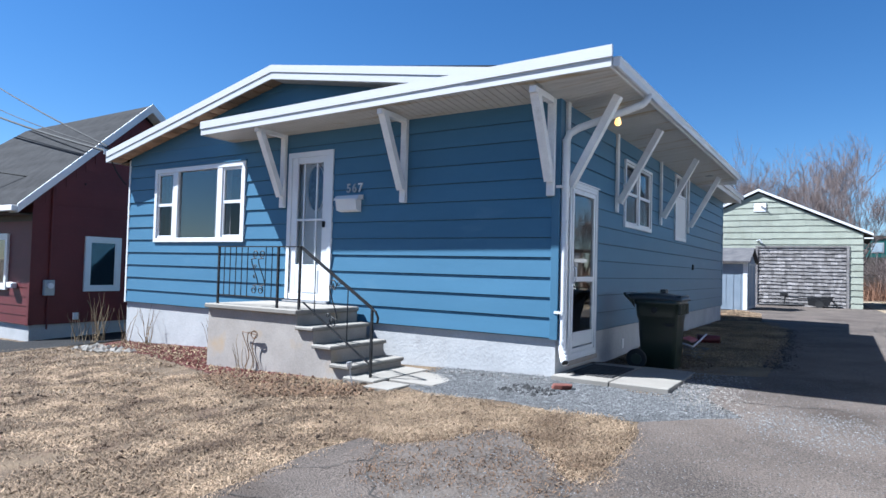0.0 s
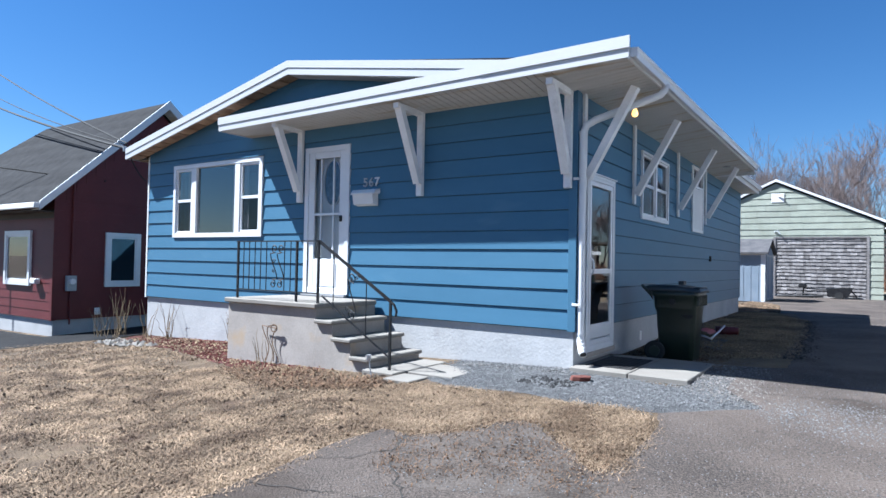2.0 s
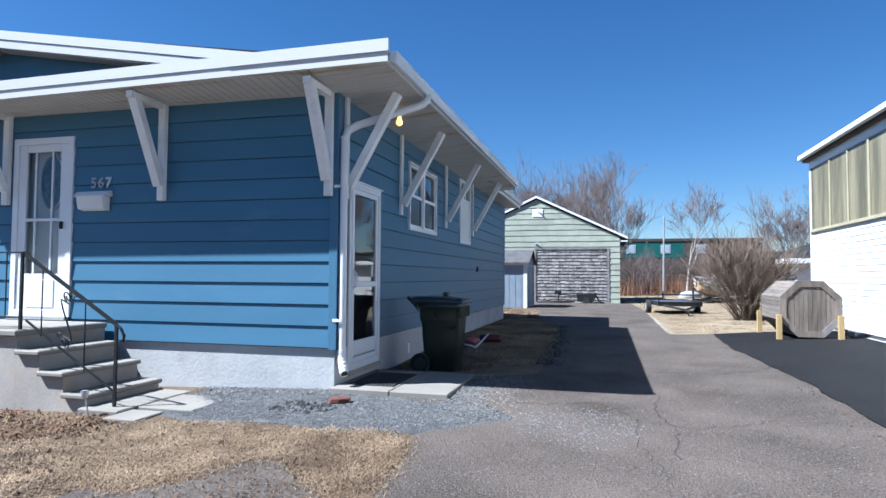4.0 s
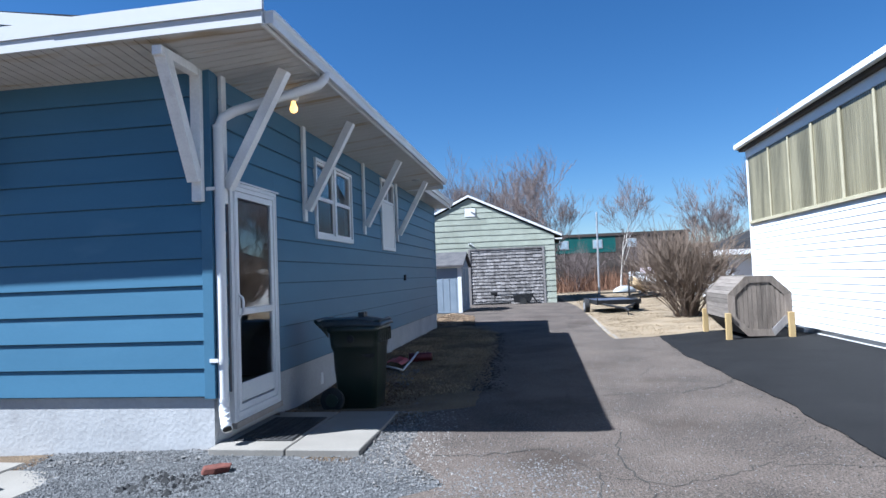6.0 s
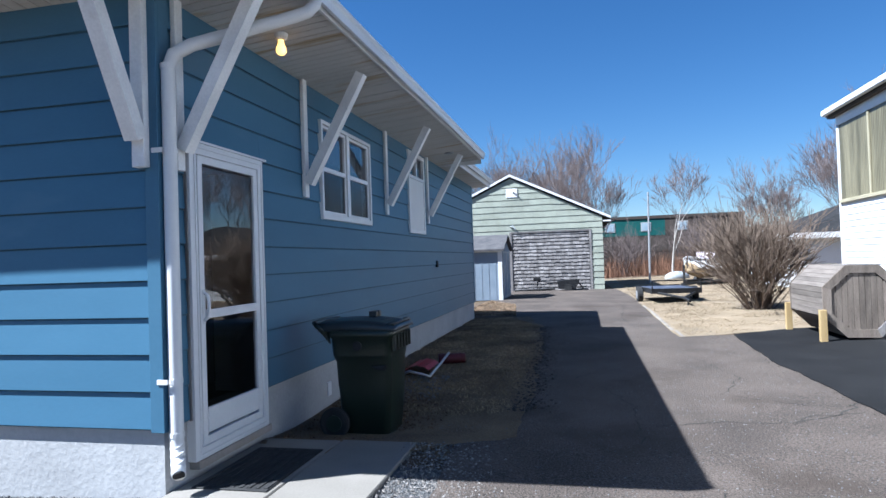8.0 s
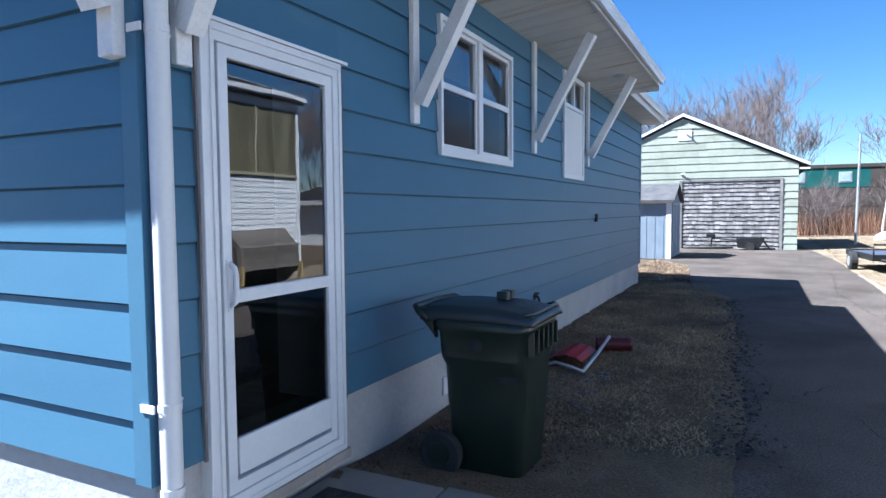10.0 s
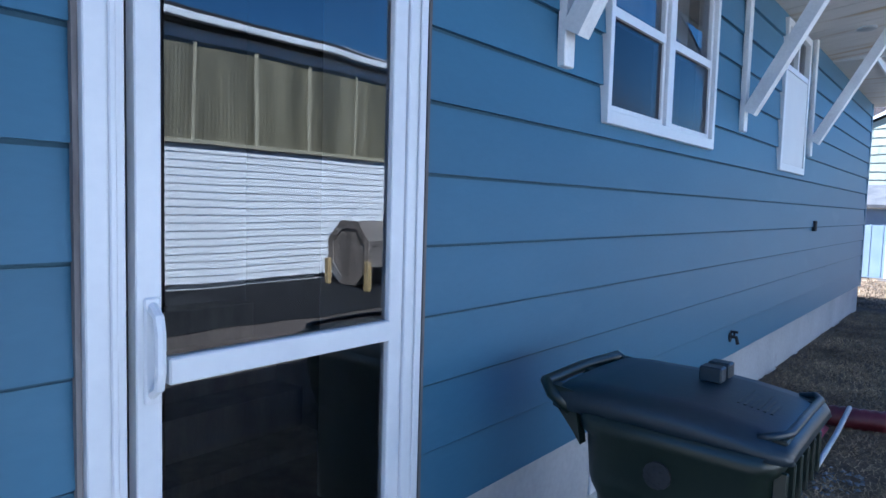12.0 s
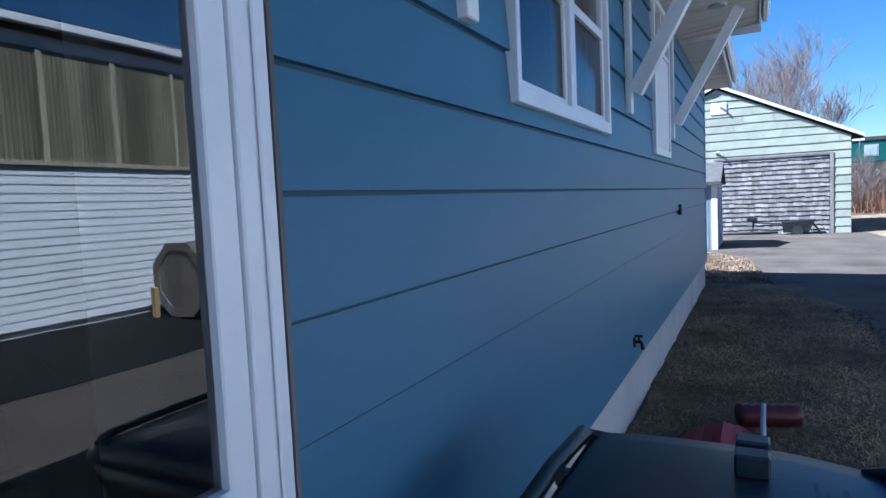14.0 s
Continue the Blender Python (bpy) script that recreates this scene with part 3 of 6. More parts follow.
# ribbed soffit panels
x = CX0 + 0.02
while x < SX - 0.1:
    soffit_strip(x, x + 0.091, CY0 + 0.004, FY - 0.002)
    x += 0.1
y = CY0 + 0.004
while y < CY1 - 0.1:
    step_y = 0.10 if y < 9.0 else 0.30
    soffit_strip(x if y < FY else SX - 0.01, EX - 0.022, y, min(y + step_y, CY1) - 0.009)
    y += step_y
part("soffit_backing", boxes((CX0 + 0.03, EX - 0.03, CY0 + 0.01, FY - 0.004, 3.565, 3.575), (SX + 0.002, EX - 0.03, FY - 0.003, CY1 - 0.01, 3.55, 3.56)), BROWN, house)
disc = bmesh.new()
tube(disc, [(-2.39, 13.5, 3.505), (-2.39, 13.5, 3.478), (-2.39, 13.5, 3.470)], [0.085, 0.08, 0.05], 20)
part("soffit_vent", disc, METER, house, "round grey soffit vent")
part("rear_soffit", boxes((SX - 0.02, -2.44, CY1 + 0.02, 18.3, 3.44, 3.455)), SOFFIT, house)
part("rear_fascia", boxes((-2.44, -2.42, CY1 + 0.02, 18.32, 3.42, 3.60)), WHITE, house)
part("drip_cap", boxes((LX, CX0, FY - 0.016, FY - 0.004, 3.20, 3.215)), BLUE_TRIM, house)


def gutter(x, y0, y1, z):
    bm = bmesh.new()
    prof = [(a * 0.62, b) for a, b in [(0, 0), (0.012, -0.07), (0.035, -0.10), (0.085, -0.10), (0.10, -0.045), (0.125, -0.02), (0.125, 0.0), (0.118, 0.0), (0.115, -0.018), (0.092, -0.04), (0.078, -0.092), (0.038, -0.092), (0.018, -0.065), (0.008, 0)]]
    prism(bm, [(x + a, y0, z + b) for a, b in prof], (0, y1 - y0, 0))
    return bm


part("gutter", gutter(EX + 0.002, CY0 + 0.03, CY1 + 0.03, 3.632), GUTTER, house, "pale grey metal eave gutter")
part("gutter", boxes((EX + 0.004, EX + 0.074, CY0 + 0.020, CY0 + 0.029, 3.533, 3.628)), WHITE, house)
part("gutter", gutter(-2.418, CY1 + 0.05, 18.32, 3.60), GUTTER, house, "pale grey metal eave gutter")

# downspout
dp = bmesh.new()
pipe = [(-1.995, 7.30, 3.55), (-2.0, 7.29, 3.49), (-2.045, 7.26, 3.43), (-2.12, 7.21, 3.39), (-2.65, 6.815, 3.12), (-2.735, 6.752, 3.05), (-2.766, 6.735, 2.95), (-2.766, 6.735, 0.62), (-2.756, 6.725, 0.55), (-2.721, 6.68, 0.47), (-2.691, 6.64, 0.44)]
tube(dp, pipe, 0.043, 14)
spout = part("downspout", dp, WHITE, house, "white round metal downspout", smooth=True)
for p in ((-2.766, 6.735, 2.97), (-2.766, 6.735, 0.66)):
    bm = bmesh.new()
    tube(bm, [(p[0], p[1], p[2] - 0.015), (p[0], p[1], p[2] + 0.015)], 0.047, 14)
    part("collar", bm, WHITE, spout)
for z in (2.42, 0.98):
    bm = bmesh.new()
    tube(bm, [(-2.766, 6.735, z), (-2.766, 6.735, z + 0.03)], 0.0465, 16)
    box(bm, -2.85, -2.775, 6.668, 6.676, z, z + 0.03)
    prism(bm, [(SX + 0.022, 6.73, z - 0.002), (SX + 0.022, 6.815, z - 0.002), (SX + 0.022, 6.835, z + 0.016), (SX + 0.022, 6.815, z + 0.034), (SX + 0.022, 6.73, z + 0.034)], (0.005, 0, 0))
    part("strap", bm, WHITE, spout, "white pipe strap")
for k in range(4):
    q = k / 3
    bm = bmesh.new()
    c0 = Vector((-2.763, 6.732, 0.59)).lerp(Vector((-2.715, 6.672, 0.462)), q)
    tube(bm, [c0 + Vector((-0.002, -0.002, 0.006)), c0 - Vector((-0.002, -0.002, 0.006))], 0.0465, 14)
    part("elbow_rib", bm, WHITE, spout, smooth=True)
# black disc on the capped pipe end draws the shade inside it
bm = bmesh.new()
tube(bm, [(-2.693, 6.643, 0.444), (-2.688, 6.637, 0.437)], 0.037, 12)
part("mouth", bm, BLACK, spout)


def front_bracket(x):
    b = part("bracket", boxes((x - 0.045, x + 0.045, FY - 0.075, FY - 0.012, 2.33, SOFFIT_Z), bevel=0.004), WORN_WHITE, house, "white wooden eave bracket")
    bm = bmesh.new()
    beam(bm, (x, FY - 0.09, 2.50), (x, 6.17, 3.44), 0.085, 0.10, (1, 0, 0))
    part("brace", bm, WORN_WHITE, b)
    part("arm", boxes((x - 0.04, x + 0.04, 6.10, FY - 0.078, SOFFIT_Z - 0.075, SOFFIT_Z - 0.002), bevel=0.004), WORN_WHITE, b)


def side_bracket(y):
    b = part("bracket", boxes((SX + 0.012, SX + 0.05, y - 0.04, y + 0.04, 2.33, SOFFIT_Z), bevel=0.004), WORN_WHITE, house, "white wooden eave bracket")
    bm = bmesh.new()
    beam(bm, (SX + 0.07, y, 2.46), (-2.21, y, 3.455), 0.085, 0.09, (0, 1, 0))
    part("brace", bm, WORN_WHITE, b)


for x in (-7.31, -5.02, -2.912):
    front_bracket(x)
for y in (6.875, 8.78, 11.29, 13.56):
    side_bracket(y)


# windows and doors; each is a frame with its parts
def rect_frame(axis, a0, a1, z0, z1, w, d0, d1, bevel=0.003, sill=0.0):
    """One closed frame round an opening; d0, d1: depth across the wall."""
    bm = bmesh.new()
    outer = ((a0, z0), (a1, z0), (a1, z1), (a0, z1))
    inner = ((a0 + w, z0 + w + sill), (a1 - w, z0 + w + sill), (a1 - w, z1 - w), (a0 + w, z1 - w))
    rings = [[bm.verts.new((a, d, z) if axis == "y" else (d, a, z)) for a, z in ring] for d in (d0, d1) for ring in (outer, inner)]
    o0, i0, o1, i1 = rings
    for p, q in ((o0, i0), (i0, i1), (i1, o1), (o1, o0)):
        for k in range(4):
            bm.faces.new((p[k], p[(k + 1) % 4], q[(k + 1) % 4], q[k]))
    bmesh.ops.recalc_face_normals(bm, faces=bm.faces)
    if bevel:
        sharp = [e for e in bm.edges if e.calc_face_angle(0) > 0.1]
        bmesh.ops.bevel(bm, geom=sharp, offset=bevel, segments=1, affect="EDGES")
    return bm


def slab(axis, a0, a1, z0, z1, d0, d1, bevel=0.0):
    return boxes((a0, a1, d0, d1, z0, z1) if axis == "y" else (d0, d1, a0, a1, z0, z1), bevel=bevel)


def pane(axis, a0, a1, z0, z1, d, mat, parent, name="pane"):
    p = part(name, slab(axis, a0, a1, z0, z1, d, d + 0.005), mat, parent)
    p.data.materials.append(CLEAR)
    for face in p.data.polygons:
        n = face.normal
        face.material_index = 0 if (n.y < -0.9 if axis == "y" else n.x > 0.9) else 1
    p.visible_shadow = False
    return p


# front picture window
w1 = part("front_window", rect_frame("y", -10.65, -8.20, 1.81, 3.125, 0.075, FY - 0.035, FY + 0.06), VINYL, house, "white vinyl picture window with side sashes")
part("casing_strip", boxes((-10.67, -8.18, FY - 0.045, FY - 0.013, 3.127, 3.147)), BLUE_TRIM, w1)
for x in (-10.10, -8.90):
    part("mullion", boxes((x, x + 0.13, FY - 0.03, FY + 0.05, 1.886, 3.049), bevel=0.003), VINYL, w1)
for a0, a1 in ((-10.574, -10.101), (-8.769, -8.276)):
    part("sash", rect_frame("y", a0, a1, 1.887, 3.048, 0.04, FY - 0.015, FY + 0.04), VINYL, w1)
    part("meeting_rail", boxes((a0 + 0.041, a1 - 0.041, FY - 0.012, FY + 0.04, 2.45, 2.50)), VINYL, w1)
    pane("y", a0 + 0.04, a1 - 0.04, 2.50, 3.01, FY + 0.01, GLASS, w1)
    pane("y", a0 + 0.04, a1 - 0.04, 1.925, 2.45, FY + 0.01, SCREEN, w1)
pane("y", -9.969, -8.901, 1.887, 3.048, FY + 0.015, GLASS, w1)
bm = bmesh.new()
for cx0, cx1 in ((-10.6, -10.35), (-9.3, -8.85), (-8.5, -8.25)):
    n = 14
    pts = [(cx0 + (cx1 - cx0) * i / n, FY + 0.25 + 0.03 * math.sin(i * 2.2), 0) for i in range(n + 1)]
    for p, q in zip(pts, pts[1:]):
        bm.faces.new([bm.verts.new((p[0], p[1], 1.7)), bm.verts.new((q[0], q[1], 1.7)), bm.verts.new((q[0], q[1], 3.2)), bm.verts.new((p[0], p[1], 3.2))])
part("curtain", bm, CURTAIN, w1, "grey curtains drawn aside")

# front door: white storm door over a panelled door with an oval light
d1 = part("front_door", rect_frame("y", -7.215, -6.30, 0.95, 3.155, 0.08, FY - 0.035, FY + 0.08), VINYL, house, "white front storm door with tall glass lights")
for x0, x1 in ((-7.134, -7.02), (-6.50, -6.381)):
    part("stile", boxes((x0, x1, FY - 0.02, FY + 0.02, 0.96, 3.074), bevel=0.003), VINYL, d1)
for z0, z1 in ((2.98, 3.074), (0.985, 1.47), (2.12, 2.155)):
    part("rail", boxes((-7.019, -6.501, FY - 0.018, FY + 0.02, z0, z1), bevel=0.003), VINYL, d1)
part("raised_panel", boxes((-6.97, -6.55, FY - 0.026, FY - 0.017, 1.06, 1.40), bevel=0.004), VINYL, d1)
for x in (-6.90, -6.645):
    part("muntin", boxes((x, x + 0.025, FY - 0.012, FY + 0.015, 1.471, 2.979)), VINYL, d1)
pane("y", -7.018, -6.502, 1.472, 2.978, FY + 0.002, STORM, d1)
part("inner_door", boxes((-7.134, -6.381, FY + 0.10, FY + 0.14, 0.95, 3.074)), VINYL, d1, "white panelled inner door")
bm = bmesh.new()
c = bmesh.ops.create_circle(bm, cap_ends=True, segments=32, radius=1, matrix=Matrix.Translation((-6.74, FY + 0.096, 2.62)) @ Matrix.Rotation(radians(90), 4, "X") @ Matrix.Diagonal((0.17, 0.34, 1, 1)))
bmesh.ops.solidify(bm, geom=bm.faces[:], thickness=0.004)
part("oval_light", bm, material("dark_blue_leaded_glass", (0.05, 0.09, 0.15), (0.16, 0.24, 0.34), 0.08, 14, 40, 0.2), d1, "oval leaded door light")
bm = bmesh.new()
tube(bm, [(-6.74 + 0.18 * math.cos(a), FY + 0.092, 2.62 + 0.35 * math.sin(a)) for a in [i * math.pi / 16 for i in range(33)]], 0.014, 6)
part("oval_frame", bm, WHITE, d1)
part("latch", boxes((-6.475, -6.435, FY - 0.05, FY - 0.021, 2.02, 2.11), bevel=0.006), BLACK, d1)
part("threshold", boxes((-7.2, -6.31, FY - 0.09, FY - 0.03, 0.915, 0.955)), STEEL, d1)

# side storm door
d2 = part("side_door", rect_frame("x", 6.95, 7.925, 0.415, 2.545, 0.078, SX - 0.10, SX + 0.05), VINYL, house, "white aluminium storm door with full glass")
part("casing_bead", rect_frame("x", 6.995, 7.90, 0.44, 2.52, 0.014, SX + 0.051, SX + 0.058), VINYL, d2)
sd = part("storm_panel", rect_frame("x", 7.050, 7.845, 0.495, 2.465, 0.055, SX + 0.0, SX + 0.042), VINYL, d2, "white storm door leaf")
part("kick_panel", boxes((SX + 0.004, SX + 0.038, 7.121, 7.799, 0.567, 0.735), bevel=0.004), VINYL, sd)
part("mid_rail", boxes((SX + 0.002, SX + 0.044, 7.121, 7.799, 1.345, 1.405), bevel=0.004), VINYL, sd)
pane("x", 7.120, 7.800, 1.405, 2.394, SX + 0.018, GLASS, sd)
pane("x", 7.120, 7.800, 0.735, 1.345, SX + 0.018, GLASS, sd)
bm = bmesh.new()
tube(bm, [(SX + 0.045, 7.082, 1.335), (SX + 0.075, 7.082, 1.355), (SX + 0.083, 7.082, 1.39), (SX + 0.083, 7.082, 1.47), (SX + 0.075, 7.082, 1.505), (SX + 0.045, 7.082, 1.525)], 0.012, 8)
box(bm, SX + 0.042, SX + 0.050, 7.064, 7.100, 1.315, 1.545, bevel=0.004)
part("handle", bm, VINYL, sd, "white curved pull handle", smooth=False)
for y in (7.951, 6.938):
    part("caulk_line", boxes((SX + 0.012, SX + 0.03, y, y + 0.011, 0.69, 2.54)), GREY_WOOD, d2)
part("head_cap", boxes((SX + 0.0, SX + 0.062, 6.935, 7.97, 2.546, 2.562)), VINYL, d2)
part("sill", boxes((SX - 0.15, SX + 0.06, 6.97, 7.95, 0.36, 0.414), bevel=0.004), CONCRETE, d2)
part("jamb", boxes((SX - 0.40, SX - 0.101, 6.97, 7.04, 0.42, 2.54), (SX - 0.40, SX - 0.101, 7.88, 7.95, 0.42, 2.54), (SX - 0.40, SX - 0.101, 7.04, 7.88, 2.46, 2.54)), WHITE, d2, "white inner door jamb")
vb = (-4.3, SX - 0.19)
# walls coloured dark to stand in for the unlit passage
part("vestibule_wall", boxes((vb[0], vb[1], 8.25, 8.30, 0.3, 3.3), (vb[0] - 0.05, vb[0], 6.9, 8.3, 0.3, 3.3), (vb[0], vb[1], 6.86, 6.90, 0.3, 3.3), (vb[0], vb[1], 6.9, 8.25, 0.30, 0.40)), DARK_ROOM, d2, "entry passage walls coloured dark for an unlit interior")
st = bmesh.new()
for i in range(5):
    box(st, -3.35 - 0.2 * (i + 1), -3.35 - 0.2 * i, 7.0, 8.2, 0.4, 0.4 + 0.17 * (i + 1))
part("indoor_step", st, WOOD, d2)

# side window: two double-hung units
w2 = part("side_window", rect_frame("x", 9.15, 10.64, 2.15, 3.16, 0.038, SX - 0.08, SX + 0.045, sill=0.022), VINYL, house, "white vinyl double-hung window pair")
part("mullion", boxes((SX - 0.05, SX + 0.04, 9.855, 9.935, 2.211, 3.121), bevel=0.003), VINYL, w2)
for a0, a1 in ((9.189, 9.854), (9.936, 10.601)):
    part("sash", rect_frame("x", a0, a1, 2.212, 3.12, 0.03, SX - 0.04, SX + 0.02), VINYL, w2)
    part("meeting_rail", boxes((SX - 0.04, SX + 0.024, a0 + 0.031, a1 - 0.031, 2.645, 2.69)), VINYL, w2)
    pane("x", a0 + 0.03, a1 - 0.03, 2.69, 3.09, SX - 0.01, GLASS, w2)
    pane("x", a0 + 0.03, a1 - 0.03, 2.242, 2.645, SX + 0.002, SCREEN, w2)
part("roller_blind", boxes((SX - 0.13, SX - 0.12, 9.32, 10.54, 2.80, 3.1)), CURTAIN, w2)
# side window half boarded over
w3 = part("boarded_window", rect_frame("x", 12.40, 13.35, 2.13, 3.40, 0.06, SX - 0.08, SX + 0.04), VINYL, house, "narrow window boarded below with a white panel")
part("panel", boxes((SX - 0.02, SX + 0.03, 12.461, 13.289, 2.191, 2.98), bevel=0.003), WHITE, w3, "white boarded panel")
part("bar", boxes((SX - 0.03, SX + 0.034, 12.461, 13.289, 2.985, 3.03), (SX - 0.03, SX + 0.03, 12.85, 12.90, 3.03, 3.339)), VINYL, w3)
pane("x", 12.461, 13.289, 3.03, 3.339, SX - 0.01, GLASS, w3)

# fittings on the side wall
part("wall_vent", boxes((SX + 0.008, SX + 0.04, 14.08, 14.17, 1.58, 1.69), bevel=0.006), BLACK, house, "small black wall vent")
tap = bmesh.new()
tube(tap, [(SX + 0.005, 11.36, 0.84), (SX + 0.055, 11.36, 0.84), (SX + 0.068, 11.36, 0.79)], 0.013, 8)
tube(tap, [(SX + 0.04, 11.36, 0.845), (SX + 0.04, 11.36, 0.875)], 0.008, 6)
tube(tap, [(SX + 0.015, 11.36, 0.878), (SX + 0.065, 11.36, 0.878)], 0.010, 6)
tube(tap, [(SX + 0.004, 11.36, 0.835), (SX + 0.018, 11.36, 0.835)], 0.035, 12)
part("garden_tap", tap, BLACK, house, "black outdoor garden tap")
part("outlet_cover", boxes((SX - 0.02, SX + 0.0, 9.24, 9.33, 0.35, 0.49), bevel=0.006), WHITE, house, "white outdoor outlet cover")

# porch light under the soffit
PZ = soffit_at(-2.47, 7.70)
pl = thing("porch_light", "bare lit bulb in a white holder under the eave", "light", (-2.47, 7.70, PZ))
bm = bmesh.new()
tube(bm, [(-2.47, 7.70, PZ), (-2.47, 7.70, PZ - 0.03), (-2.47, 7.70, PZ - 0.05)], [0.055, 0.05, 0.032], 14)
part("holder", bm, WHITE, pl, "white porcelain holder")
bm = bmesh.new()
tube(bm, [(-2.47, 7.70, PZ - 0.05 - d) for d in (0, 0.03, 0.06, 0.09, 0.11, 0.118)], [0.02, 0.025, 0.038, 0.04, 0.025, 0.006], 14)
part("bulb", bm, glow("warm_bulb", (1.0, 0.50, 0.08), 0.9), pl, "warm glowing bulb", smooth=True)

# mailbox and house number
mb = thing("mailbox", "white metal wall mailbox beside the front door", "mailbox", (-5.95, FY - 0.02, 2.35))
bm = bmesh.new()
prism(bm, [(-6.13, FY - 0.022, 2.23), (-6.13, FY - 0.022, 2.40), (-6.15, FY - 0.13, 2.40), (-6.15, FY - 0.10, 2.25)], (0.37, 0, 0))
part("box_body", bm, WHITE, mb)
bm = bmesh.new()
prism(bm, [(-6.17, FY - 0.014, 2.40), (-6.17, FY - 0.014, 2.47), (-6.17, FY - 0.10, 2.455), (-6.17, FY - 0.145, 2.405), (-6.17, FY - 0.145, 2.385), (-6.17, FY - 0.135, 2.402)], (0.44, 0, 0))
part("lid", bm, WHITE, mb)
hn = thing("house_number", "aged metal house number 567 on the siding", "sign", (-5.86, FY - 0.02, 2.58))
for ch, x in (("5", -6.04), ("6", -5.935), ("7", -5.83)):
    cu = bpy.data.curves.new("digit", "FONT")
    cu.body, cu.size, cu.extrude, cu.offset = ch, 0.175, 0.008, 0.003
    tmp = bpy.data.objects.new("digit_shape", cu)
    me = bpy.data.meshes.new_from_object(tmp)
    bpy.data.objects.remove(tmp)
    me.transform(Matrix.Translation((x, FY - 0.022, 2.51)) @ Matrix.Rotation(radians(90), 4, "X"))
    link("digit", me, NUMBER if ch == "7" else METER, hn)

# ---- stoop with steps and railing ----
stoop = thing("front_steps", "worn concrete front stoop with four steps", "steps", (-6.0, 5.9, 0.1))
part("landing", boxes((-7.46, -5.76, 5.52, 6.66, -0.4, 0.84)), CONCRETE, stoop, "grey concrete stoop block with rust stains")
part("landing_top", boxes((-7.50, -5.72, 5.47, 6.655, 0.842, 0.905), bevel=0.012), SLAB, stoop)
for x0, x1, z in ((-5.759, -5.43, 0.71), (-5.47, -5.13, 0.51), (-5.17, -4.84, 0.31)):
    part("step", boxes((x0, x1 - 0.04, 5.52, 6.52, -0.3, z - 0.05)), CONCRETE, stoop)
    part("tread", boxes((x0 + 0.01, x1, 5.47, 6.54, z - 0.048, z), bevel=0.012), SLAB, stoop)
part("bottom_slab", boxes((-4.88, -4.42, 5.40, 6.50, 0.05, 0.20), bevel=0.012), SLAB, stoop)

rail = thing("stair_railing", "black wrought iron stoop railing with scrolls", "railing", (-6.2, 5.55, 0.9))
RY = 5.56


def bar(name, a, b, r=0.008, sides=6):
    bm = bmesh.new()
    tube(bm, [a, b], r, sides)
    part(name, bm, IRON, rail)


def square_post(x, z0, z1, w=0.013):
    part("post", boxes((x - w, x + w, RY - w, RY + w, z0, z1)), IRON, rail)


for x in (-7.33, -6.16, -5.77):
    square_post(x, 0.90, 1.68)
square_post(-4.60, 0.15, 0.99)
part("top_rail", boxes((-7.35, -5.75, RY - 0.018, RY + 0.018, 1.68, 1.695)), IRON, rail)
part("bottom_rail", boxes((-7.33, -5.77, RY - 0.01, RY + 0.01, 1.02, 1.035)), IRON, rail)
for i in range(1, 10):
    x = -7.33 + i * 0.117
    if i not in (6, 7):
        bar("baluster", (x, RY, 1.03), (x, RY, 1.68), 0.0065)
bar("baluster", (-5.97, RY, 1.03), (-5.97, RY, 1.68), 0.0065)
bm = bmesh.new()
beam(bm, (-5.76, RY, 1.685), (-4.60, RY, 0.985), 0.036, 0.016, (0, 1, 0))
part("sloping_rail", bm, IRON, rail)
bm = bmesh.new()
tube(bm, [(-4.61, RY, 0.99), (-4.55, RY, 0.95), (-4.51, RY, 0.88), (-4.52, RY, 0.82)], 0.014, 8)
part("rail_end", bm, IRON, rail)
bm = bmesh.new()
beam(bm, (-5.70, RY, 1.00), (-4.62, RY, 0.35), 0.02, 0.012, (0, 1, 0))
part("lower_sloping_rail", bm, IRON, rail)
for t in (0.22, 0.68, ):
    x = -5.76 + 1.16 * t
    bar("baluster", (x, RY, 1.0 - 0.70 * t + 0.0), (x, RY, 1.68 - 0.70 * t), 0.0065)


def scroll(cx, z0, z1, slope=0.0):
    """An S of iron bar with a curl at each end."""
    h = z1 - z0
    pts = []
    for i in range(15):
        r, a = 0.018 + 0.0028 * i, 0.6 * i - 3.4
        pts.append((cx + 0.012 + r * math.cos(a), z1 - 0.085 + r * math.sin(a)))
    for i in range(1, 12):
        q = i / 12
        pts.append((cx - 0.072 * math.cos(q * math.pi), z1 - 0.12 - (h - 0.24) * q))
    for i in range(15):
        r, a = 0.018 + 0.0028 * (14 - i), 0.6 * (14 - i) - 3.4
        pts.append((cx - 0.012 - r * math.cos(a), z0 + 0.085 - r * math.sin(a)))
    bm = bmesh.new()
    tube(bm, [(x, RY, z + slope * (x - cx)) for x, z in pts], 0.0075, 6)
    part("scroll", bm, IRON, rail)


scroll(-6.60, 1.035, 1.675)
scroll(-6.47, 1.035, 1.675)
scroll(-5.20, 0.70, 1.33, -0.6)
for cx, z in ((-6.60, 1.29), (-6.60, 1.42), (-5.12, 1.24), (-5.28, 0.86)):
    bm = bmesh.new()
    tube(bm, [(cx + 0.034 * (1 - i / 15) * math.cos(i * 0.6), RY, z + 0.034 * (1 - i / 15) * math.sin(i * 0.6)) for i in range(14)], 0.006, 5)
    part("scroll", bm, IRON, rail)

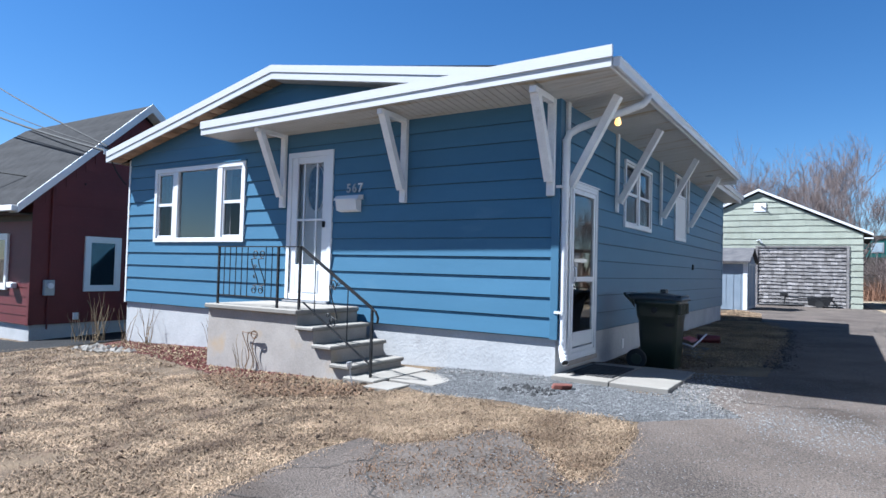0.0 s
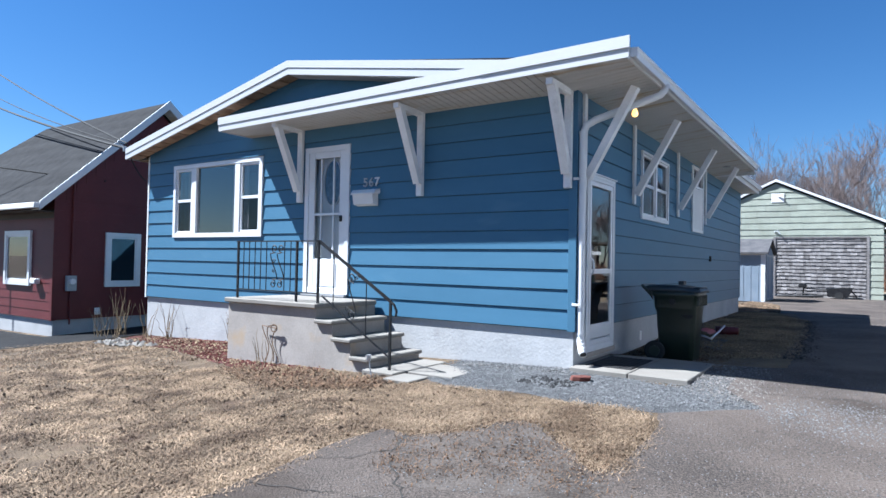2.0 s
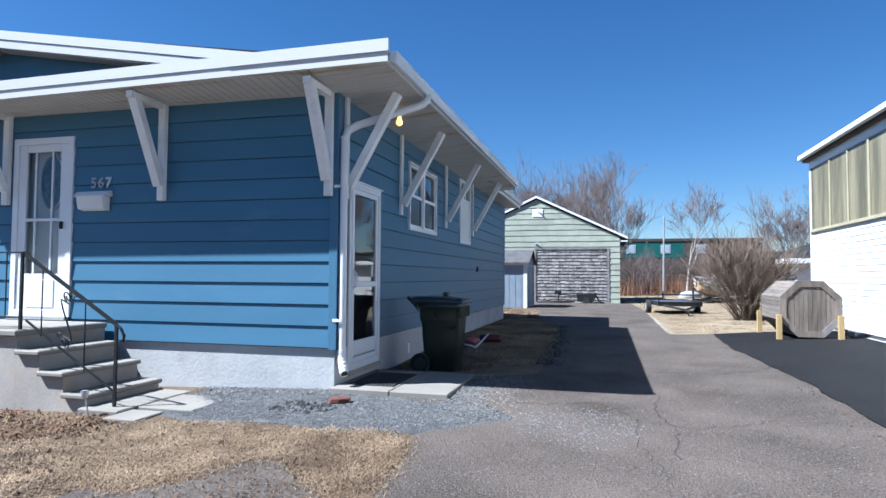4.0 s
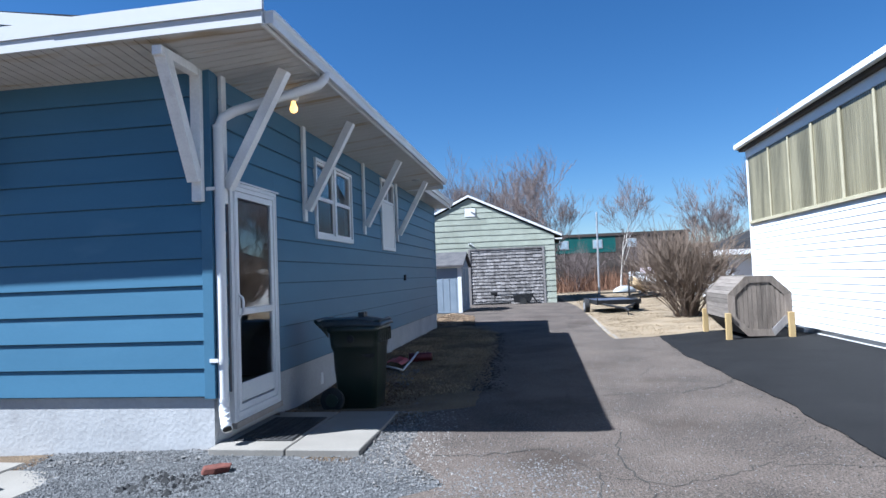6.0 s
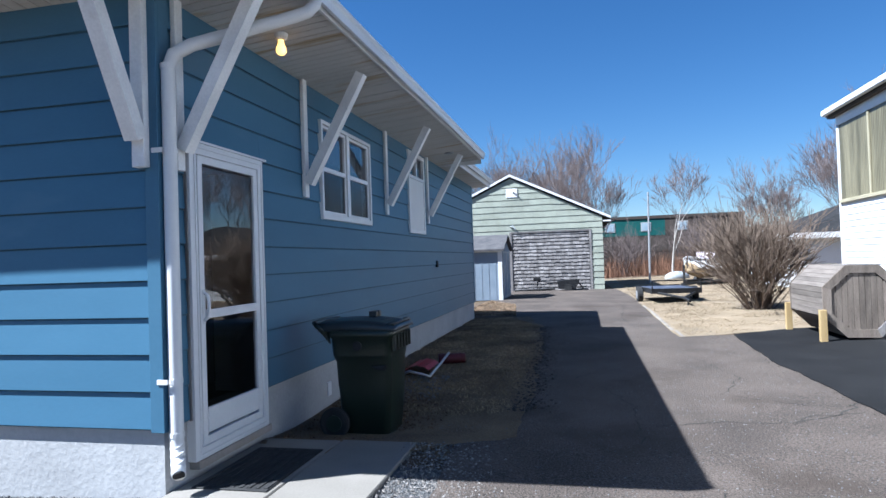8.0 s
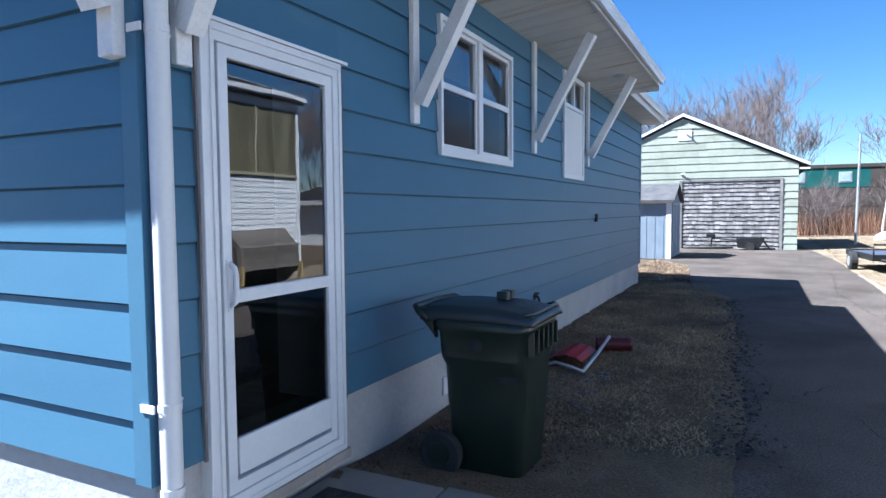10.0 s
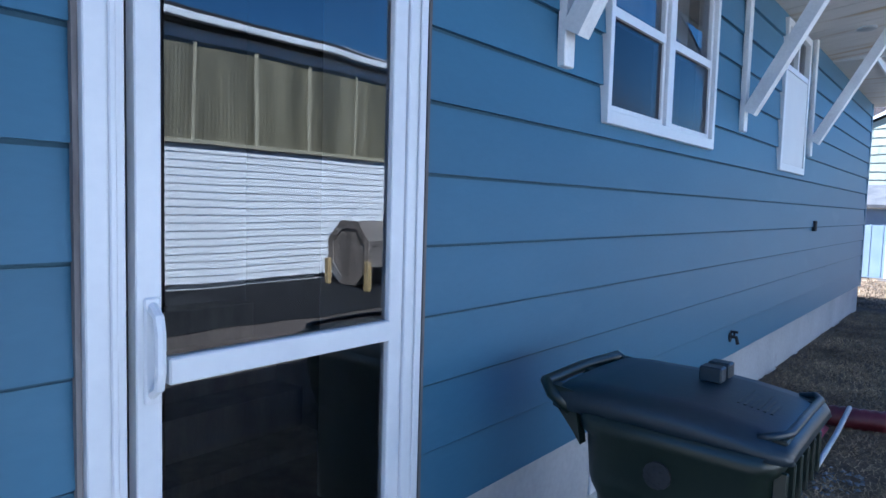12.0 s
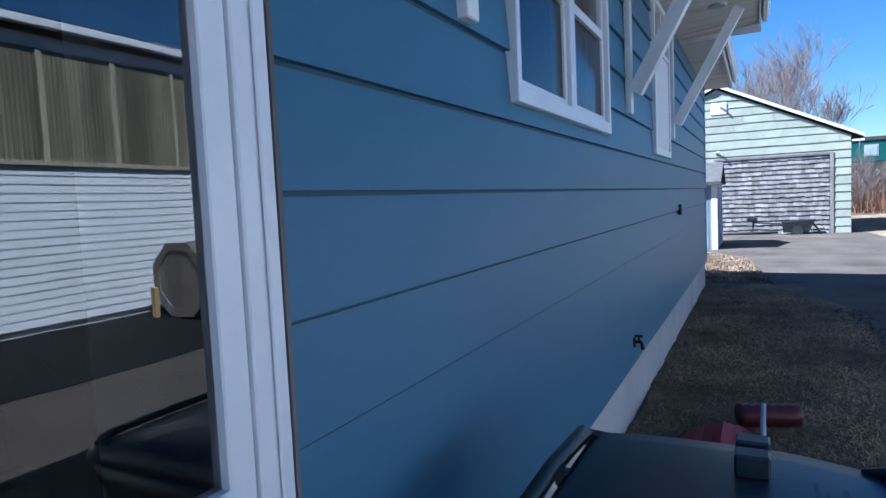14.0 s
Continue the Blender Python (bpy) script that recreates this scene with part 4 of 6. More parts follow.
# pavers and slabs
for n, (x0, x1, y0, y1) in enumerate(((-4.38, -3.78, 5.62, 6.28), (-4.40, -4.05, 5.20, 5.58))):
    tagged(part("paving_slab", boxes((x0, x1, y0, y1, ground_z(x0, y0) - 0.03, ground_z(x0, y0) + 0.045), bevel=0.008), SLAB), "pale concrete paving slab by the steps", "paving slab", "slabs by the front steps")
tagged(part("door_slab", boxes((SX + 0.01, -2.17, 6.56, 7.93, 0.20, 0.302), bevel=0.008), SLAB), "pale concrete slab at the side door", "paving slab", "slabs at the side door")
tagged(part("door_slab", boxes((-2.16, -1.55, 6.56, 7.95, 0.20, 0.302), bevel=0.008), SLAB), "pale concrete slab at the side door", "paving slab", "slabs at the side door")
mat_ob = thing("door_mat", "black rubber door mat on the concrete slab", "mat", (-2.4, 7.2, 0.302))
part("rubber_sheet", boxes((-2.72, -2.20, 6.80, 7.66, 0.303, 0.312), bevel=0.003), BLACK, mat_ob)
for i in range(9):
    part("rib", boxes((-2.70 + i * 0.058, -2.675 + i * 0.058, 6.83, 7.63, 0.312, 0.318)), BLACK, mat_ob)


# ---- red house next door ----
RXW, RYF = -14.0, 6.15
red = thing("neighbor_house", "dark red lap-sided house with grey shingle roof", "house", (-17, 10, -0.3))
part("foundation", boxes((-21, RXW - 0.03, RYF + 0.03, 11.2, -0.9, 0.10)), FOUNDATION, red, "white painted foundation")
rf_wall = part("front_wall", boxes((-21, RXW, RYF, RYF + 0.15, 0.10, 2.62)), RED, red)
rs_wall = part("side_wall", boxes((RXW - 0.15, RXW, RYF + 0.15, 11.2, 0.10, 2.62)), RED, red)
RRY = 8.45
bm = bmesh.new()
prism(bm, [(RXW - 0.15, RYF, 2.62), (RXW - 0.15, 11.2, 2.62), (RXW - 0.15, RRY, 4.85)], (0.15, 0, 0))
part("gable_wall", bm, RED, red)
course_boards(rf_wall, "y", RYF, -1, -20.9, RXW, 0.10, 2.60, 0.19, [(-16.2, -14.95, 0.78, 1.97)], RED, lip=0.012)
course_boards(rs_wall, "x", RXW, 1, RYF, 11.2, 0.10, 2.60, 0.19, [(7.2, 8.0, 0.77, 1.97)], RED, lip=0.010)
for i in range(12):
    z = 2.62 + i * 0.19
    half = 2.28 * (1 - (z + 0.19 - 2.62) / 2.2)
    if half > 0.1:
        bm = bmesh.new()
        prism(bm, [(RXW, RRY - half, z), (RXW, RRY + half, z), (RXW + 0.004, RRY + half, z + 0.185), (RXW + 0.004, RRY - half, z + 0.185)], (0.010, 0, -0.001))
        part("board", bm, RED, rs_wall)
RTZ, RBY = 4.97, 11.6
for outline in ([(-19.8, RRY, RTZ), (-13.72, RRY, RTZ), (-13.72, 5.75, 2.38), (-22.4, 5.75, 2.38)], [(-19.8, RRY, RTZ), (-13.72, RRY, RTZ), (-13.72, RBY, 2.38), (-22.4, RBY, 2.38)], [(-19.8, RRY, RTZ), (-22.4, 5.75, 2.38), (-22.4, RBY, 2.38)]):
    bm = bmesh.new()
    prism(bm, outline, (0, 0, 0.10))
    part("roof", bm, SHINGLE, red, "grey shingle roof slope")
# shingle courses
for i in range(24):
    t0, t1 = i / 24, (i + 1) / 24
    y0, z0 = 5.72 + (RRY - 5.72) * t0, 2.475 + (RTZ + 0.115 - 2.475) * t0
    y1, z1 = 5.72 + (RRY - 5.72) * t1, 2.475 + (RTZ + 0.115 - 2.475) * t1
    xl0, xl1 = -22.4 + 2.6 * t0, -22.4 + 2.6 * t1
    bm = bmesh.new()
    prism(bm, [(xl0, y0, z0), (-13.71, y0, z0), (-13.71, y1, z1), (xl1, y1, z1)], (0, -0.006, 0.012))
    part("shingle_course", bm, SHINGLE, red)
for y0 in (5.72, RBY + 0.03):
    bm = bmesh.new()
    prism(bm, [(-13.70, y0, 2.34), (-13.70, y0, 2.52), (-13.70, RRY, 5.13), (-13.70, RRY, 4.93)], (0.03, 0, 0))
    part("rake_board", bm, WHITE, red, "white rake board")
    bm = bmesh.new()
    prism(bm, [(-13.70, y0, 2.35), (-13.70, RRY, 4.94), (RXW - 0.02, RRY, 4.94), (RXW - 0.02, y0, 2.35)], (0, 0, 0.015))
    part("rake_soffit", bm, SOFFIT, red)
part("gutter", boxes((-22.4, -13.69, 5.62, 5.72, 2.38, 2.49), bevel=0.01), WHITE, red, "white eave gutter")
part("eave_soffit", boxes((-22.4, RXW, 5.74, RYF, 2.34, 2.36)), BROWN, red)
part("frieze", boxes((-21, RXW + 0.016, RYF - 0.02, RYF - 0.013, 2.22, 2.40)), BROWN, red)
part("corner_board", boxes((RXW - 0.08, RXW + 0.018, RYF - 0.018, RYF + 0.06, 0.09, 2.45)), RED, red)


def simple_window(axis, a0, a1, z0, z1, face, out, parent, label, w=0.09):
    d0, d1 = sorted((face - out * 0.02, face + out * 0.045))
    win = part("window", rect_frame(axis, a0, a1, z0, z1, w, d0, d1), VINYL, parent, label)
    e0, e1 = sorted((face, face + out * 0.03))
    part("inner_frame", rect_frame(axis, a0 + w, a1 - w, z0 + w, z1 - w, 0.045, e0, e1), VINYL, win)
    # flat dark sheet stands in for the unlit room behind the pane
    part("dark_lining", slab(axis, a0 + w, a1 - w, z0 + w, z1 - w, *sorted((face + out * 0.001, face + out * 0.003))), material("unlit_room_colour", (0.06, 0.075, 0.085), (0.12, 0.14, 0.15), 0.6, 1.5, 20, 0), win)
    pane(axis, a0 + w + 0.045, a1 - w - 0.045, z0 + w + 0.045, z1 - w - 0.045, face + out * 0.012, GLASS, win)
    return win


simple_window("x", 7.2, 8.0, 0.77, 1.97, RXW + 0.012, 1, red, "white-framed window in the red wall")
simple_window("y", -16.2, -14.95, 0.78, 1.97, RYF - 0.012, -1, red, "white-framed front window")
me_ = thing("electric_meter", "grey electric meter box on the red wall", "meter", (RXW + 0.06, 6.48, 0.86))
part("meter_box", boxes((RXW + 0.014, RXW + 0.11, 6.38, 6.58, 0.70, 1.02), bevel=0.01), METER, me_)
bm = bmesh.new()
tube(bm, [(RXW + 0.11, 6.48, 0.90), (RXW + 0.16, 6.48, 0.90)], 0.06, 16)
part("dial", bm, VINYL, me_, "round glass meter dial")
bm = bmesh.new()
tube(bm, [(RXW + 0.04, 6.50, 1.02), (RXW + 0.04, 6.50, 3.0)], 0.022, 8)
tube(bm, [(RXW + 0.04, 6.48, 0.70), (RXW + 0.04, 6.48, 0.0)], 0.018, 8)
part("conduit", bm, RED, me_, "red-painted conduit")
tagged(part("wall_mailbox", boxes((-14.75, -14.50, RYF - 0.13, RYF - 0.013, 0.83, 0.95), bevel=0.02), WHITE), "small white mailbox on the red wall", "mailbox")
tagged(part("wall_outlet", boxes((RXW + 0.012, RXW + 0.05, 7.0, 7.12, 0.17, 0.32), bevel=0.01), WHITE), "white outdoor outlet box on the red wall", "outlet")

# ---- overhead cables ----
def cable(a, b, sag, r, label):
    bm = bmesh.new()
    a, b = Vector(a), Vector(b)
    tube(bm, [a.lerp(b, i / 20) - Vector((0, 0, sag * 4 * (i / 20) * (1 - i / 20))) for i in range(21)], r, 5)
    tagged(part("cable", bm, BLACK), label, "cable", "overhead cables")


cable((-28.4, 9.5, 7.5), (-11.83, 6.44, 3.52), 0.12, 0.028, "thick black service cable to the house eave")
cable((-28.2, 9.4, 9.0), (-11.83, 6.42, 3.62), 0.15, 0.017, "thin black overhead wire to the house eave")
cable((-28.3, 9.4, 8.0), (-11.83, 6.46, 3.58), 0.2, 0.013, "thin black overhead wire to the house eave")
cable((-28.0, 0.0, 5.3), (RXW + 0.03, 7.16, 3.10), 0.1, 0.019, "thick black service cable to the red house")
cable((-11.83, 6.44, 3.50), (-11.52, 6.64, 2.9), 0.08, 0.012, "short black cable drop at the house corner")
mast = bmesh.new()
tube(mast, [(-11.86, 6.40, 3.46), (-11.86, 6.40, 3.56)], 0.035, 8)
tagged(part("cable_bracket", mast, STEEL), "metal cable bracket at the eave tip", "bracket")

# ---- white house across the drive ----
NX, NY0, NY1 = 4.5, 2.0, 16.4
nb = thing("white_house", "white vinyl-sided house with yellowed fibreglass upper panels", "house", (7.5, 9, 0.3))
part("foundation", boxes((NX + 0.05, 11, NY0, NY1 - 0.03, -0.3, 0.55)), FOUNDATION, nb, "grey concrete foundation")
nw = part("drive_wall", boxes((NX + 0.001, NX + 0.15, NY0, NY1, 0.55, 4.15)), VINYL, nb)
nf = part("end_wall", boxes((NX + 0.15, 11, NY1 - 0.15, NY1, 0.55, 4.15)), VINYL, nb)
part("rear_wall", boxes((NX + 0.15, 11, NY0, NY0 + 0.15, 0.55, 4.15), (10.85, 11, NY0 + 0.15, NY1 - 0.15, 0.55, 4.15)), VINYL, nb)
course_boards(nw, "x", NX, -1, NY0, NY1 - 0.06, 0.50, 2.52, 0.112, [], VINYL, lip=0.014, rear=0.001)
part("corner_trim", boxes((NX - 0.03, NX, NY1 - 0.06, NY1 + 0.02, 0.50, 4.15)), VINYL, nb)
part("ledge", boxes((NX - 0.06, NX, NY0, NY1 - 0.061, 2.52, 2.58), bevel=0.004), BATTEN, nb)
# corrugated panels
y, panel_w = NY1 - 0.06, 1.28
while y > NY0 + 1.1:
    n = int(panel_w * 17)
    me_v, me_f = [], []
    for i in range(n * 2 + 1):
        yy = y - panel_w * i / (n * 2)
        d = NX - 0.012 - 0.008 * (i % 2)
        me_v += [(d, yy, 2.58), (d, yy, 3.98)]
    me_f = [(2 * i, 2 * i + 1, 2 * i + 3, 2 * i + 2) for i in range(n * 2)]
    link("fibreglass_panel", mesh_of("fibreglass_panel", me_v, me_f), FIBRE, nb, "yellowed corrugated fibreglass panel")
    bw = 0.025 + 0.015 * abs(math.sin(y * 7.3))
    part("batten", boxes((NX - 0.045, NX - 0.021, y - panel_w - bw, y - panel_w + bw, 2.58, 3.98), bevel=0.004), BATTEN, nb)
    y -= panel_w
    panel_w = 1.01
part("frieze", boxes((NX - 0.03, NX, NY0, NY1 - 0.061, 3.98, 4.15)), VINYL, nb, "white frieze board")
bm = bmesh.new()
prism(bm, [(NX - 0.14, NY0 - 0.3, 4.20), (NX - 0.14, NY0 - 0.3, 4.30), (7.8, NY0 - 0.3, 5.45), (11.4, NY0 - 0.3, 4.3), (11.4, NY0 - 0.3, 4.2), (7.8, NY0 - 0.3, 5.35)], (0, NY1 - NY0 + 0.48, 0))
part("roof", bm, SHINGLE, nb, "grey shingle roof")
part("soffit", boxes((NX - 0.12, NX, NY0 - 0.3, NY1 + 0.18, 4.15, 4.20)), BROWN, nb)
part("gutter", boxes((NX - 0.23, NX - 0.14, NY0 - 0.3, NY1 + 0.18, 4.20, 4.31), bevel=0.015), GUTTER, nb, "pale metal gutter")
bm = bmesh.new()
prism(bm, [(NX - 0.14, NY1 + 0.18, 4.18), (NX - 0.14, NY1 + 0.18, 4.32), (7.8, NY1 + 0.18, 5.47), (7.8, NY1 + 0.18, 5.33)], (0, 0.03, 0))
part("rake_board", bm, VINYL, nb)
part("footing_block", boxes((NX - 0.12, NX + 0.05, 13.6, 14.0, 0.2, 0.50), (NX - 0.03, NX + 0.05, 8.0, 16.3, 0.2, 0.42), bevel=0.01), FOUNDATION, nb, "rough grey concrete footing")

# ---- octagonal wooden drum on posts ----
drum = thing("wooden_drum", "octagonal weathered wooden drum box on yellow posts", "wooden box", (3.55, 13.7, 0.35))
OC, OZ, OR, OY0, OY1 = 3.53, 0.93, 0.54, 13.15, 14.55


def oct_pt(i, r):
    a = radians(22.5 + 45 * i)
    return OC + r * math.cos(a), OZ + r * math.sin(a)


for i in range(8):
    (xa, za), (xb, zb) = oct_pt(i, OR), oct_pt(i + 1, OR)
    for k in range(5):
        a, b = Vector((xa, OY0, za)).lerp(Vector((xb, OY0, zb)), (k + 0.03) / 5), Vector((xa, OY0, za)).lerp(Vector((xb, OY0, zb)), (k + 0.97) / 5)
        nrm = Vector(((a.x + b.x) / 2 - OC, 0, (a.z + b.z) / 2 - OZ)).normalized() * 0.03
        bm = bmesh.new()
        prism(bm, [a, b, b - nrm, a - nrm], (0, OY1 - OY0, 0))
        part("slat", bm, WOOD_LONG, drum)
for face_y, d in ((OY0 - 0.035, 0.035), (OY1, 0.035)):
    for i in range(8):
        (xa, za), (xb, zb) = oct_pt(i, OR + 0.01), oct_pt(i + 1, OR + 0.01)
        (xc, zc), (xd, zd) = oct_pt(i + 1, OR - 0.11), oct_pt(i, OR - 0.11)
        bm = bmesh.new()
        prism(bm, [(xa, face_y, za), (xb, face_y, zb), (xc, face_y, zc), (xd, face_y, zd)], (0, d, 0))
        part("rim_board", bm, WOOD if i != 6 else GREY_WOOD, drum)
    apo = (OR - 0.10) * math.cos(radians(22.5))
    for k in range(11):
        x0, x1 = OC - apo + 2 * apo * k / 11, OC - apo + 2 * apo * (k + 0.93) / 11
        far = max(abs(x0 - OC), abs(x1 - OC))
        flat = apo * math.tan(radians(22.5))
        h = apo if far < flat else apo - (far - flat)
        part("plank", boxes((x0, x1, face_y + 0.02, face_y + 0.045, OZ - h - 0.03, OZ + h + 0.03)), WOOD, drum)
for x, y in ((3.0, 13.09), (4.0, 13.09), (3.0, 14.62), (4.0, 14.62)):
    part("post", boxes((x - 0.045, x + 0.045, y - 0.045, y + 0.03, ground_z(x, y), 0.82), bevel=0.004), POST_WOOD, drum, "yellow new lumber post")

# ---- wheeled bin ----
wb = thing("wheeled_bin", "dark green wheeled refuse bin with a closed lid", "bin", (-2.1, 8.5, 0.225))
BX0, BX1, BY0, BY1 = -2.40, -1.815, 8.215, 8.785      # rim of the bin


def bin_ring(bm, z, x0, x1, y0, y1, c):
    ring = []
    for cx, cy, a0 in ((x1 - c, y1 - c, 0), (x0 + c, y1 - c, 90), (x0 + c, y0 + c, 180), (x1 - c, y0 + c, 270)):
        ring += [bm.verts.new((cx + c * math.cos(radians(a0 + 22.5 * k)), cy + c * math.sin(radians(a0 + 22.5 * k)), z)) for k in range(5)]
    return ring


bm = bmesh.new()
rings = [bin_ring(bm, z, BX0 + i0, BX1 - i1, BY0 + j, BY1 - j, c) for z, i0, i1, j, c in (
    (0.225, 0.115, 0.085, 0.075, 0.05), (0.24, 0.10, 0.07, 0.06, 0.06), (0.62, 0.075, 0.045, 0.045, 0.06), (0.66, 0.07, 0.04, 0.04, 0.06), (0.86, 0.06, 0.03, 0.032, 0.065),
    (0.905, 0.045, 0.025, 0.014, 0.065), (0.93, 0.04, 0.022, 0.010, 0.065), (1.06, 0.03, 0.015, 0.006, 0.065), (1.075, 0.01, 0.0, -0.006, 0.07), (1.13, 0.0, -0.01, -0.012, 0.07))]
for a, b in zip(rings, rings[1:]):
    for i in range(20):
        bm.faces.new((a[i], a[(i + 1) % 20], b[(i + 1) % 20], b[i]))
bm.faces.new(rings[0][::-1])
bm.faces.new(rings[-1])
part("bin_body", bm, BIN, wb, "dark green moulded bin body", smooth=True)
lid = bmesh.new()
rows_l = [(-2.475, 1.185, 0.02), (-2.45, 1.20, 0.006), (-2.36, 1.207, 0.0), (-2.20, 1.209, 0.0), (-2.08, 1.208, 0.0), (-2.0, 1.202, 0.0), (-1.92, 1.19, 0.0), (-1.85, 1.178, 0.0), (-1.80, 1.168, 0.005), (-1.785, 1.15, 0.02), (-1.78, 1.128, 0.03)]
prof = ((0.0, 1.0), (0.004, 0.45), (0.02, 0.12), (0.10, 0.0), (0.29, -0.05), (0.48, 0.0), (0.56, 0.12), (0.576, 0.45), (0.58, 1.0))
cols = [[lid.verts.new((x, 8.21 + e + (0.58 - 2 * e) * q / 0.58, z + d * (1.122 - z))) for q, d in prof] for x, z, e in rows_l]
for a, b in zip(cols, cols[1:]):
    for i in range(len(prof) - 1):
        lid.faces.new((a[i], b[i], b[i + 1], a[i + 1]))
bmesh.ops.recalc_face_normals(lid, faces=lid.faces)
bmesh.ops.solidify(lid, geom=lid.faces[:], thickness=0.010)
lid_ob = part("lid", lid, BIN_LID, wb, "blue-grey moulded bin lid", smooth=True)
blk = boxes((-2.125, -2.055, 8.545, 8.60, 1.212, 1.262), (-2.125, -2.055, 8.63, 8.685, 1.212, 1.262), (-2.12, -2.075, 8.60, 8.63, 1.212, 1.248), bevel=0.005)
part("latch_block", blk, BIN_LID, lid_ob)
for y0 in (8.225, 8.665):
    part("grip_recess", boxes((-1.838, -1.80, y0 + 0.02, y0 + 0.09, 1.166, 1.177), bevel=0.003), BIN, lid_ob)
bm = bmesh.new()
tube(bm, [(-1.87, 8.245, 1.172), (-1.825, 8.255, 1.185), (-1.805, 8.30, 1.185), (-1.805, 8.70, 1.185), (-1.825, 8.745, 1.185), (-1.87, 8.755, 1.172)], 0.012, 8)
part("front_grip", bm, BIN_LID, lid_ob, smooth=True)
for i in range(6):
    x = -1.975 + 0.018 * i
    z = 1.2 - 0.16 * (x + 1.985)
    part("moulded_bar", boxes((x, x + 0.008, 8.43, 8.60 - 0.035 * (i % 3), z - 0.004, z + 0.0035)), BIN, lid_ob)
hb = bmesh.new()
tube(hb, [(-2.41, 8.235, 1.12), (-2.475, 8.222, 1.165), (-2.505, 8.235, 1.192), (-2.508, 8.49, 1.198), (-2.498, 8.745, 1.192), (-2.47, 8.772, 1.165), (-2.41, 8.765, 1.12)], 0.021, 8)
part("handle", hb, BIN, wb, "grab handle bar", smooth=True)
for y0 in (8.225, 8.475, 8.735):
    bm = bmesh.new()
    prism(bm, [(-2.505, y0, 1.195), (-2.40, y0, 1.185), (-2.37, y0, 1.02), (-2.40, y0, 1.06), (-2.495, y0, 1.165)], (0, 0.04, 0))
    part("handle_bracket", bm, BIN, wb)
for y0 in (8.19, 8.745):
    bm = bmesh.new()
    tube(bm, [(-2.335, y0, 0.36), (-2.335, y0 + 0.008, 0.36), (-2.335, y0 + 0.05, 0.36), (-2.335, y0 + 0.058, 0.36)], [0.115, 0.128, 0.128, 0.115], 24)
    wheel = part("wheel", bm, BLACK, wb, "black rubber wheel")
    bm = bmesh.new()
    tube(bm, [(-2.335, y0 - 0.006, 0.36), (-2.335, y0, 0.36)], 0.07, 16)
    part("hub", bm, BIN, wheel)
# raised black blocks stand in for the shade in the moulded grips
for y0 in (8.222, 8.75):
    bm = bmesh.new()
    prism(bm, [(-2.02, y0 + 0.008, 0.83), (-1.95, y0 + 0.008, 0.795), (-1.88, y0 + 0.008, 0.80), (-1.86, y0 + 0.008, 0.84)], (0, 0.024, 0))
    bmesh.ops.bevel(bm, geom=bm.edges[:], offset=0.008, segments=2, affect="EDGES")
    part("side_grip", bm, BLACK, wb, "black block standing in for the shaded grip recess")
for i in range(6):
    part("front_rib", boxes((-1.835, -1.798, 8.27 + 0.088 * i, 8.285 + 0.088 * i, 0.95, 1.085), bevel=0.004), BIN, wb)
# black disc paints the shade of a round recess
bm = bmesh.new()
tube(bm, [(-2.12, 8.224, 1.0), (-2.12, 8.212, 1.0)], 0.04, 18)
part("round_mark", bm, BLACK, wb)

# ---- red snow scoop and shovel on the soil ----
sc = thing("snow_scoop", "red plastic snow scoop lying with its metal handle", "snow scoop", (-2.2, 10.6, 0.3))
bm = bmesh.new()
vs = []
for i in range(9):
    a = i / 8 * math.pi * 0.8
    vs.append([bm.verts.new((-2.52 + 0.40 * i / 8, 10.55 + 0.04 * i / 8 + yy, 0.312 + 0.12 * math.sin(a) + 0.010 * (i % 2))) for yy in (0, 0.28, 0.55)])
for a, b in zip(vs, vs[1:]):
    for k in range(2):
        bm.faces.new((a[k], b[k], b[k + 1], a[k + 1]))
bmesh.ops.solidify(bm, geom=bm.faces[:], thickness=0.012)
part("scoop", bm, SHOVEL, sc, "ribbed red plastic scoop")
bm = bmesh.new()
tube(bm, [(-2.46, 10.50, 0.33), (-2.32, 10.46, 0.39), (-2.16, 10.45, 0.36), (-2.08, 10.47, 0.33), (-2.06, 11.0, 0.40), (-2.055, 11.45, 0.46)], 0.016, 8)
part("handle", bm, STEEL, sc, "bare metal handle", smooth=True)
rl = thing("red_roll", "dark red ribbed plastic drum lying on the soil", "plastic drum", (-1.95, 11.47, 0.30))
bm = bmesh.new()
tube(bm, [(-2.20 + 0.028 * i, 11.46 + 0.009 * i, 0.375) for i in range(13)], [0.068 if i % 2 else 0.076 for i in range(13)], 14)
part("drum", bm, material("dark_red_plastic", (0.055, 0.006, 0.009), (0.09, 0.01, 0.013), 0.45), rl, smooth=True)
bm = bmesh.new()
tube(bm, [(-1.866, 11.567, 0.375), (-1.845, 11.573, 0.375)], 0.066, 14)
part("end_cap", bm, DRY, rl)

# ---- garage ----
GY, GR, GP, GB = 30.5, 0.54, -3.3, 0.25
gar = thing("garage", "pale green shingled garage with weathered cedar door", "garage", (-3.3, 34, GB))
gwall = bmesh.new()
for a, b, c, d in pieces(-7.14, GR, GB - 0.3, 3.18, [(-3.35, 0.02, GB - 0.3, 2.80)]):
    box(gwall, a, b, GY, GY + 0.15, c, d)
gw = part("front_wall", gwall, GREEN, gar)
bm = bmesh.new()
prism(bm, [(-7.14, GY, 3.18), (GR, GY, 3.18), (GR, GY, 3.33), (GP, GY, 5.16), (-7.14, GY, 3.33)], (0, 0.15, 0))
part("gable_wall", bm, GREEN, gar)
